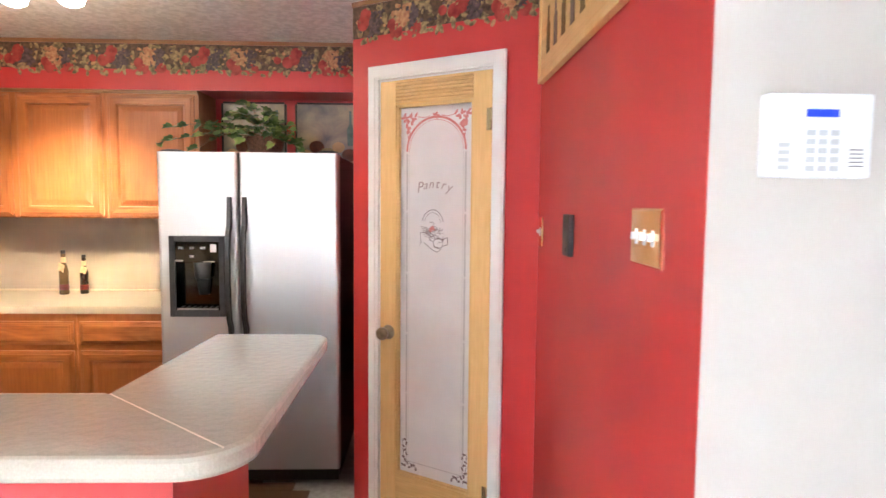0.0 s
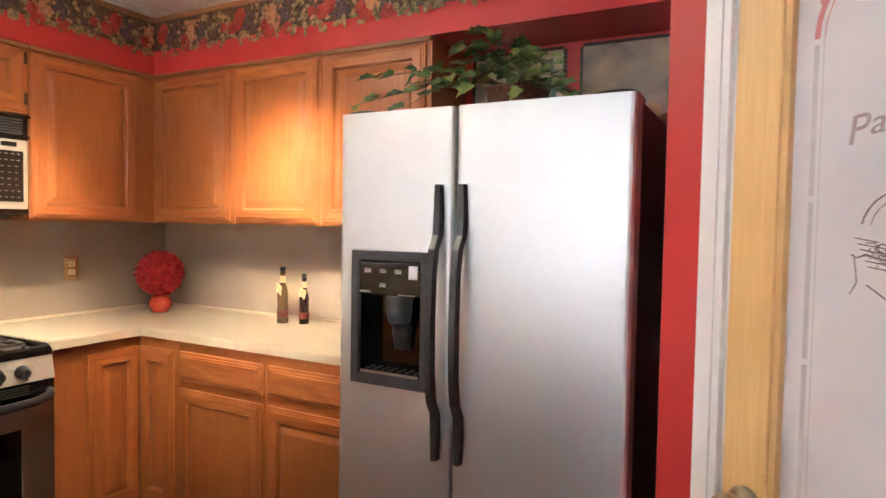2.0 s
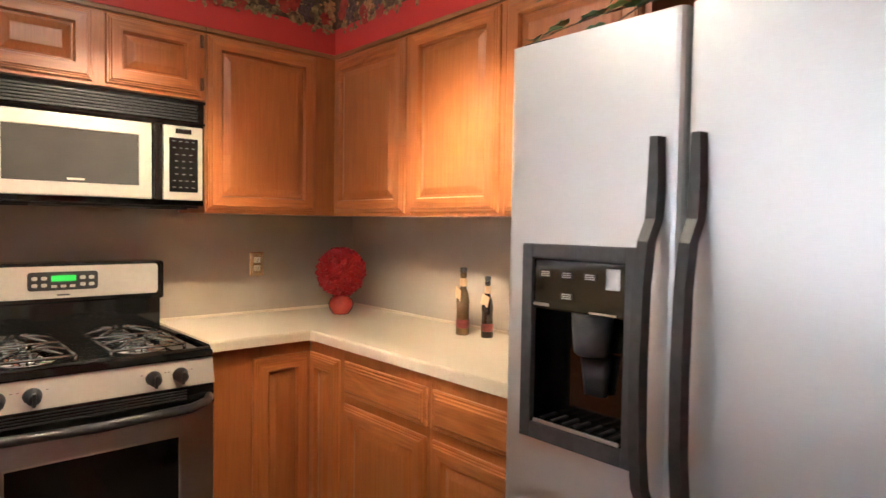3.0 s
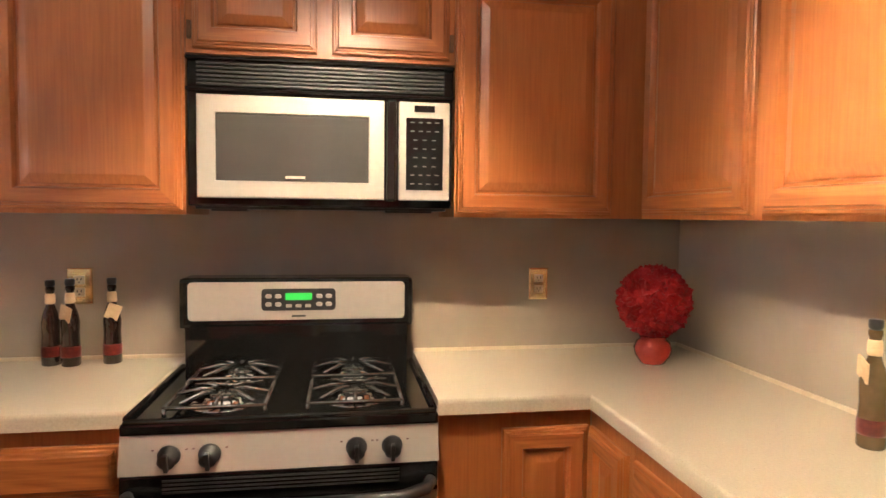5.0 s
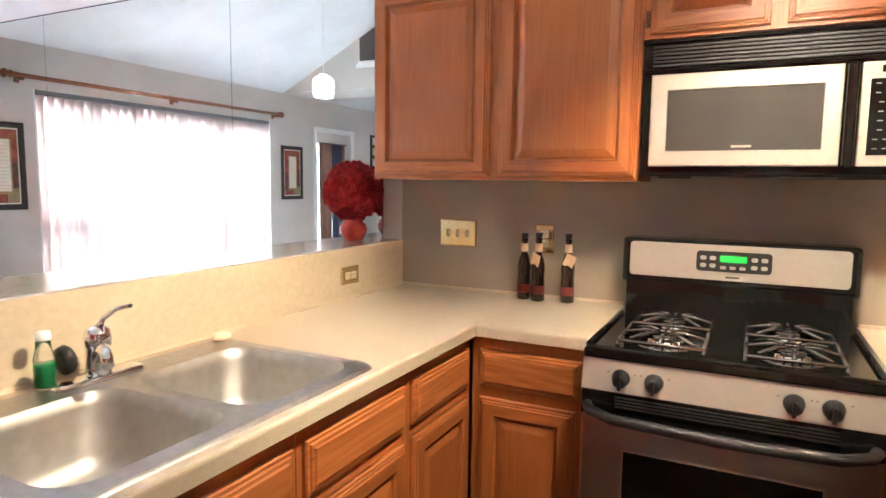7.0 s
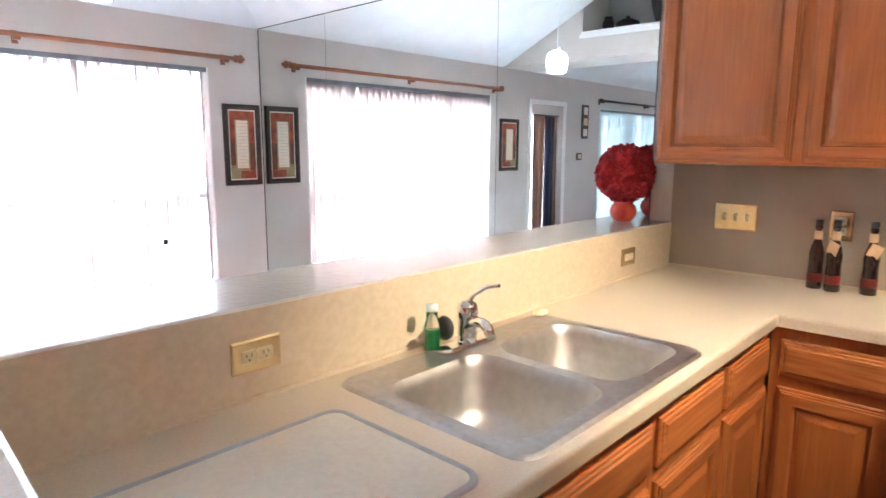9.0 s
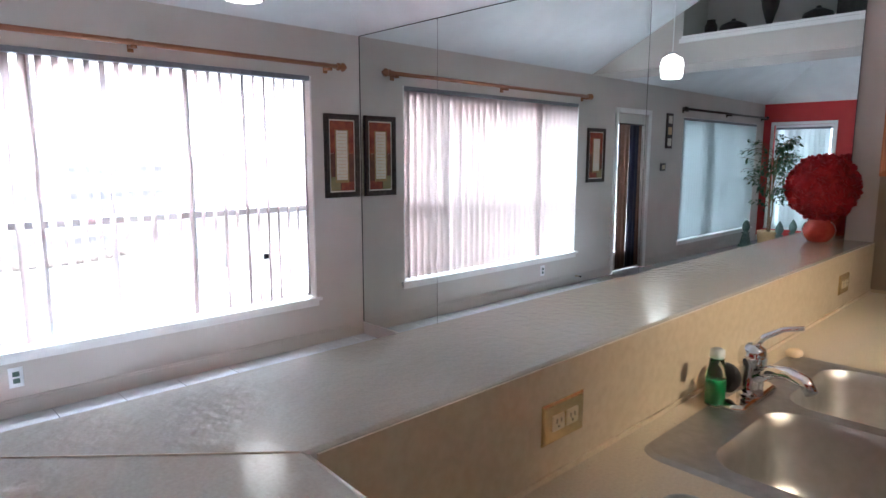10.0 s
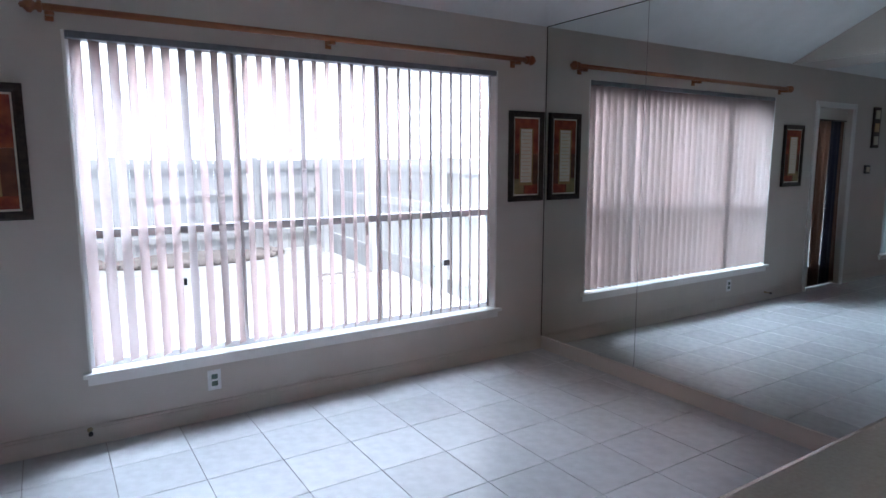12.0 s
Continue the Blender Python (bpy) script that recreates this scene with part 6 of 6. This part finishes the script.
print_frame(-3.095, -2.775, 1.142, 1.785, "dark framed print of a verse beside the mirror")
print_frame(0.072, 0.44, 1.165, 1.79, "dark framed print of a verse beside the patio door")
th = thing("wall_plaque", pose(2.03, W, 1.81, 0, 0, 180), "narrow brown wooden plaque with square tiles", "wall decor")
part("board", B(-0.085, 0.085, -0.02, -0.001, -0.235, 0.235, bevel=0.004), M_DARKWOOD, th)
for i, z in enumerate((-0.15, 0.0, 0.15)):
    part("tile", B(-0.05, 0.05, -0.026, -0.0195, z - 0.05, z + 0.05, bevel=0.003), (M_MAT, M_TAG, M_MAT)[i], th)
th = thing("door_chime", pose(1.90, W, 1.325, 0, 0, 180), "small dark square wall control", "wall control")
part("case", B(-0.06, 0.06, -0.022, -0.001, -0.05, 0.05, bevel=0.004), M_DGREY, th)
part("face", B(-0.04, 0.04, -0.024, -0.0215, -0.03, 0.03), M_IVORY, th)

# wooden sign on the red wall
th = thing("wooden_sign", pose(0.60, 1.775, 2.105, 0, 0, -90), "tan wooden sign with painted dark bottles", "sign")
part("board", B(-0.50, 0.50, -0.016, -0.001, -0.125, 0.165), M_PINEX, th)
bm = bmesh.new()
for a in ((-0.515, 0.515, -0.145, -0.125), (-0.515, 0.515, 0.165, 0.185), (-0.515, -0.50, -0.125, 0.165), (0.50, 0.515, -0.125, 0.165)):
    box(bm, a[0], a[1], -0.024, -0.001, a[2], a[3], bevel=0.003)
part("frame", bm, M_PINE, th)
for i in range(7):
    x = -0.36 + i * 0.12
    bm = bmesh.new()
    box(bm, x - 0.024, x + 0.024, -0.0185, -0.0162, -0.06, 0.04)
    box(bm, x - 0.010, x + 0.010, -0.0185, -0.0162, 0.04, 0.10)
    part("painted_bottle", bm, (M_STEM, M_INK)[i % 2], th)

# ---- niche pottery ----
NZ = 2.665
for y, kind in ((-1.08, "jar"), (-0.86, "bowl"), (-0.53, "vase"), (-0.12, "bowl"), (0.16, "box")):
    th = thing("niche_" + ("basket" if kind == "box" else kind), pose(HX + 0.16, y, NZ), {"jar": "small dark pottery jar in the plant niche", "bowl": "low dark pottery bowl in the plant niche", "vase": "tall pointed dark vase on a stand in the niche", "box": "dark square basket in the plant niche"}[kind], "basket" if kind == "box" else kind)
    if kind == "jar":
        part("body", lathe(bmesh.new(), [(0.04, 0), (0.06, 0.03), (0.062, 0.09), (0.04, 0.13), (0.045, 0.15), (0.02, 0.15)], 18), M_ASH, th)
    elif kind == "bowl":
        part("body", lathe(bmesh.new(), [(0.09, 0), (0.13, 0.03), (0.12, 0.07), (0.06, 0.10), (0.02, 0.115), (0.02, 0.13), (0.005, 0.13)], 20), M_ASH, th)
    elif kind == "vase":
        part("body", lathe(bmesh.new(), [(0.012, 0.0), (0.03, 0.05), (0.07, 0.18), (0.085, 0.28), (0.075, 0.36), (0.04, 0.42), (0.055, 0.45), (0.02, 0.45)], 20), M_ASH, th)
        part("stand", lathe(bmesh.new(), [(0.06, 0), (0.06, 0.008), (0.014, 0.012), (0.014, 0.04)], 12), M_ASH, th)
    else:
        part("body", B(-0.11, 0.11, -0.11, 0.11, 0, 0.16, bevel=0.01), M_ASH, th)

# ---- ficus and finials ----
FP = Vector((4.60, -1.83, 0))
th = thing("ficus_tree", pose(*FP), "potted ficus tree with dark green leaves by the red wall", "plant")
part("planter", lathe(bmesh.new(), [(0.13, 0), (0.14, 0.01), (0.165, 0.2), (0.175, 0.27), (0.165, 0.28), (0.15, 0.26), (0.02, 0.25)], 24), M_WICKER, th, "wicker basket planter")
tr, lv = bmesh.new(), bmesh.new()
for k in range(3):
    a = k * 2.1
    tube(tr, [(0.02 * math.cos(a), 0.02 * math.sin(a), 0.24), (0.035 * math.cos(a + 1), 0.035 * math.sin(a + 1), 0.6), (0.03 * math.cos(a + 2.2), 0.03 * math.sin(a + 2.2), 1.0), (0.06 * math.cos(a + 3), 0.06 * math.sin(a + 3), 1.45)], 0.014, 7, 0.008)
for k in range(52):
    z = random.uniform(0.62, 1.6)
    a = random.uniform(0, 6.28)
    ln = random.uniform(0.18, 0.50) * (1.05 - 0.45 * abs(z - 1.2))
    base = Vector((0.03 * math.cos(a), 0.03 * math.sin(a), z))
    end = base + Vector((ln * math.cos(a), ln * math.sin(a), random.uniform(0.0, 0.30)))
    pts = [base, base.lerp(end, 0.5) + Vector((0, 0, 0.05)), end, end + Vector((0.08 * math.cos(a), 0.08 * math.sin(a), -0.07))]
    tube(tr, pts, 0.005, 5, 0.002)
    for i in range(22):
        u = random.uniform(0.25, 1.0)
        p = base.lerp(end, u) + Vector((random.uniform(-0.05, 0.05), random.uniform(-0.05, 0.05), random.uniform(-0.04, 0.06)))
        d = Vector((math.cos(a) + random.uniform(-0.9, 0.9), math.sin(a) + random.uniform(-0.9, 0.9), random.uniform(-1.0, 0.1))).normalized()
        sd = d.cross(Vector((random.uniform(-0.4, 0.4), random.uniform(-0.4, 0.4), 1))).normalized()
        s = random.uniform(0.06, 0.095)
        nn = sd.cross(d)
        v = [lv.verts.new(q) for q in (p, p + d * s * 0.4 + sd * s * 0.24, p + d * s - nn * s * 0.1, p + d * s * 0.4 - sd * s * 0.24)]
        lv.faces.new(v)
part("trunk", tr, M_STEM, th)
part("crown", lv, M_FICUS, th)["kind"] = "stuff"


def finial(x, y, h):
    th = thing("garden_finial", pose(x, y, 0), "green patinated finial ornament standing on the floor", "ornament", "green finials")
    part("base", B(-0.085, 0.085, -0.085, 0.085, 0, 0.05, bevel=0.006), M_STONEG, th)
    part("pedestal", loft(bmesh.new(), [(rrect(-0.07, 0.07, -0.07, 0.07, 0.01), 0.05), (rrect(-0.04, 0.04, -0.04, 0.04, 0.008), 0.22), (rrect(-0.055, 0.055, -0.055, 0.055, 0.008), 0.24)], True, True, False), M_STONEG, th)
    part("bud", lathe(bmesh.new(), [(0.03, 0.24), (0.035, 0.255), (0.055, 0.29), (0.06, 0.33), (0.05, 0.38), (0.025, 0.43), (0.004, h)], 16), M_STONEG, th)


finial(4.46, -2.13, 0.46)
finial(4.45, -1.62, 0.46)
finial(4.92, -1.57, 0.46)


# ---- fruit border along the top of the red walls ----
def border(m, length, label, seed):
    """A printed border: backing band with fruit, grapes and leaves that overhang its lower edge."""
    rnd = random.Random(seed)
    th = thing("wallpaper_border", m, label, "wallpaper border", "fruit borders")
    part("band", B(0, length, -0.002, -0.0004, 2.262, 2.405), M_BORDER, th, "brown ground")
    part("top_moulding", B(0, length, -0.012, -0.0004, 2.405, 2.428, bevel=0.003), M_OAKY, th, "narrow oak moulding")
    ap, gr, pe, ol = (bmesh.new() for _ in range(4))
    per = 0.53
    n = int(length / per) + 1
    lay = [0.0021]

    def up():
        lay[0] += 0.000012
        return -lay[0]
    for i in range(n):
        o = i * per

        def put(bm, x, z, r, k=12, sq=1.0, rot=0.0):
            z, r = 2.405 - (2.405 - z) * 1.22, r * 1.2
            if 0.012 + r < o + x < length - r - 0.005:
                y = up()
                c = bm.verts.new((o + x, y - 0.0022, z))
                vs = [bm.verts.new((o + x + r * math.cos(2 * math.pi * j / k) * math.cos(rot) - sq * r * math.sin(2 * math.pi * j / k) * math.sin(rot), y, z + r * math.cos(2 * math.pi * j / k) * math.sin(rot) + sq * r * math.sin(2 * math.pi * j / k) * math.cos(rot))) for j in range(k)]
                for j in range(k):
                    bm.faces.new((vs[j], vs[(j + 1) % k], c)).smooth = True
        for j in range(70):
            put(ol, rnd.uniform(0, per), rnd.uniform(2.275, 2.392), rnd.uniform(0.010, 0.022), 7, rnd.uniform(0.4, 0.7), rnd.uniform(0, 3.1))
        for j in range(26):
            put((gr, pe)[j % 2], rnd.uniform(0, per), rnd.uniform(2.30, 2.385), rnd.uniform(0.006, 0.010), 7, 0.9, 0)
        for gx0, gz0, mtl in ((0.115, 2.335, gr), (0.145, 2.345, gr), (0.295, 2.35, pe), (0.265, 2.35, pe), (0.345, 2.345, gr)):
            for j in range(26):
                u = rnd.random()
                put(mtl, gx0 + rnd.uniform(-0.034, 0.034) * (1.1 - u * 0.6), gz0 + 0.032 - 0.080 * u, rnd.uniform(0.0075, 0.0105), 9)
        for ax, az, r in ((0.0, 2.325, 0.024), (0.035, 2.340, 0.025), (0.050, 2.368, 0.024), (0.205, 2.315, 0.022), (0.225, 2.290, 0.025), (0.330, 2.292, 0.022), (0.470, 2.335, 0.016)):
            put(ap, ax + 0.03, az, r * 1.15, 16)
            put(ol, ax + 0.045, az + r * 0.9, 0.010, 7, 0.45, rnd.uniform(0, 3.1))
        for j in range(22):
            put(ol, rnd.uniform(0, per), rnd.uniform(2.262, 2.30), rnd.uniform(0.009, 0.017), 7, 0.6, rnd.uniform(0, 3.1))
    for nm, b, mt in (("leaf_print", ol, M_OLIVE), ("grape_print", gr, M_GRAPE), ("peach_print", pe, M_PEACH), ("apple_print", ap, M_APPLE)):
        part(nm, b, mt, th)["kind"] = "stuff"
    return th


border(pose(-2.80, 3.618, 0), 2.606, "fruit wallpaper border on the red soffit", 3)
border(pose(-2.80, 1.202, 0, 0, 0, 90), 2.414, "fruit wallpaper border on the red soffit", 4)
border(PAN, 0.95, "fruit wallpaper border above the pantry door", 5)

# ---- yard ----
solid("backdrop", B(-110, 110, -62, -61, -0.3, 70), M_HAZE, "pale hazy sky beyond the yard", "backdrop")
solid("ground", B(-60, 60, -60, 60, -0.35, -0.16), M_GRASS, "dry lawn around the house", "ground")
solid("pavement", B(S - 1.2, END + 1, -6.4, W - 0.4, -0.16, -0.06), M_CONC, "pale concrete patio outside the window", "pavement")


def fence(x0, x1, y0, y1, label):
    """A board fence with posts and rails."""
    L = math.hypot(x1 - x0, y1 - y0)
    th = thing("board_fence", pose(x0, y0, -0.16, 0, 0, math.degrees(math.atan2(y1 - y0, x1 - x0))), label, "fence", "yard fences")
    me = mesh("board", B(0, 0.135, 0, 0.018, 0, 1.62), M_FENCE)
    mp = mesh("post", B(0, 0.09, -0.10, -0.001, 0, 1.66), M_FENCE)
    for i in range(int(L / 0.145)):
        ob = new("board", me)
        ob.parent, ob.location = th, (i * 0.145, 0, random.uniform(-0.01, 0.01))
    for i in range(int(L / 2.23) + 1):
        ob = new("post", mp)
        ob.parent, ob.location = th, (0.9 + i * 2.23, -0.04, 0)
    for z in (0.28, 1.02, 1.46):
        part("rail", B(0, L, -0.039, -0.0005, z, z + 0.085), M_FENCE, th)


fence(4.5, -11.8, -9.0, -10.9, "weathered board fence across the yard")
fence(-4.27, -3.60, -10.0, -3.0, "weathered board fence along the side of the yard")


def bed(cx, cy, rx, ry, n):
    th = thing("garden_bed", pose(cx, cy, -0.16), "low garden bed ringed with stones", "garden bed")
    part("soil", lathe(bmesh.new(), [(rx, 0), (rx * 0.97, 0.05), (rx * 0.6, 0.09), (0.05, 0.1)], 28, squash=ry / rx), M_BED, th)
    for i in range(n):
        a = 2 * math.pi * i / n
        bm = bmesh.new()
        bmesh.ops.create_icosphere(bm, subdivisions=1, radius=0.11 * random.uniform(0.8, 1.2))
        bmesh.ops.scale(bm, vec=(1.2, 0.9, 0.6), verts=bm.verts[:])
        bmesh.ops.translate(bm, verts=bm.verts[:], vec=(rx * math.cos(a), ry * math.sin(a), 0.05))
        part("stone", bm, M_BED, th)


bed(-1.9, -9.4, 1.4, 0.7, 22)
bed(-3.25, -6.1, 0.42, 0.45, 12)


def brick_pier(x0, y0, top):
    """A porch pier of laid bricks, one brick and a half wide."""
    th = thing("brick_pier", pose(x0, y0, -0.06), "red brick porch pier outside the window", "pier")
    part("mortar", B(0.006, 0.304, 0.006, 0.194, 0, top), M_GROUT, th, "grey mortar core")
    long_b = mesh("brick", B(0, 0.20, 0, 0.20, 0, 0.062), M_BRICKR)
    short_b = mesh("brick", B(0, 0.10, 0, 0.20, 0, 0.062), M_BRICKR)
    for i in range(int(top / 0.073)):
        for me, dx in ((long_b, 0.0 if i % 2 else 0.11), (short_b, 0.21 if i % 2 else 0.0)):
            ob = new("brick", me)
            ob.parent, ob.location = th, (dx, random.uniform(-0.002, 0.002), i * 0.073)


brick_pier(-3.215, -2.86, 2.45)

# door stop on the baseboard
th = thing("door_stop", pose(-0.08, W + 0.014, 0.085, 90, 0, 0), "small dark spring door stop on the baseboard", "door stop")
part("spring", lathe(bmesh.new(), [(0.012, -0.0005), (0.014, -0.006), (0.007, -0.010), (0.007, -0.055), (0.0005, -0.056)], 10), M_BRONZE, th)
part("tip", lathe(bmesh.new(), [(0.0005, -0.0565), (0.011, -0.0565), (0.011, -0.072), (0.0005, -0.074)], 10), M_PLAST, th)

# ---- floor tiles ----
PT = 0.355


def tile_mesh(w, d):
    return mesh("floor_tile", loft(bmesh.new(), [(rrect(0, w, 0, d, 0.004, 1), -0.006), (rrect(0, w, 0, d, 0.004, 1), -0.0015), (rrect(0.002, w - 0.002, 0.002, d - 0.002, 0.004, 1), 0.0)], False, True, False), M_TILE)


full = tile_mesh(PT - 0.003, PT - 0.003)
X0, Y0 = -1.21 - 6 * PT, -1.645 - 2 * PT
floor = bpy.data.objects["floor"]
rest = bmesh.new()
count = 0
for i in range(40):
    for j in range(12):
        xa, xb = X0 + i * PT, X0 + (i + 1) * PT - 0.003
        ya, yb = Y0 + j * PT, Y0 + (j + 1) * PT - 0.003
        xa, xb, ya, yb = max(xa, S), min(xb, END), max(ya, W), min(yb, 1.46)
        if xb - xa < 0.02 or yb - ya < 0.02:
            continue
        if xa > 0.60 and ya > 0.87:
            continue
        if xa < -0.30 and ya > 1.15:
            continue
        if xa < 2.6 and count < 300 and ya < 0.87:
            me = full if xb - xa > PT - 0.00305 and yb - ya > PT - 0.00305 else tile_mesh(xb - xa, yb - ya)
            ob = new("tile", me)
            ob.parent, ob.location = floor, (xa, ya, 0)
            count += 1
        else:
            loft(rest, [([(xa, ya), (xb, ya), (xb, yb), (xa, yb)], -0.006), ([(xa, ya), (xb, ya), (xb, yb), (xa, yb)], 0.0)], False, True, False)
ob = part("tiles_beyond", rest, M_TILE, floor)
ob["kind"] = "stuff"

# kitchen floor planks
pl = {}
for j in range(30):
    ya = 1.17 + j * 0.094
    x = S + 0.02 - random.uniform(0, 0.8)
    while x < 0.60:
        ln = random.choice((0.9, 1.2, 1.5))
        a, b = max(x, S), min(x + ln - 0.002, 0.60)
        x += ln
        yb = ya + 0.092
        if b - a < 0.05 or yb > N:
            continue
        if ya < 1.468 and b > -0.47:
            b = min(b, -0.47)
        if ya > 2.24 and b > -0.2:
            b = min(b, -0.19 + (2.88 - ya - 0.094) / 0.684)
        if b - a < 0.05:
            continue
        ob = new("plank", mesh("plank", B(a, b, ya, yb, -0.0075, 0.0), M_PLANK))
        ob.parent = floor
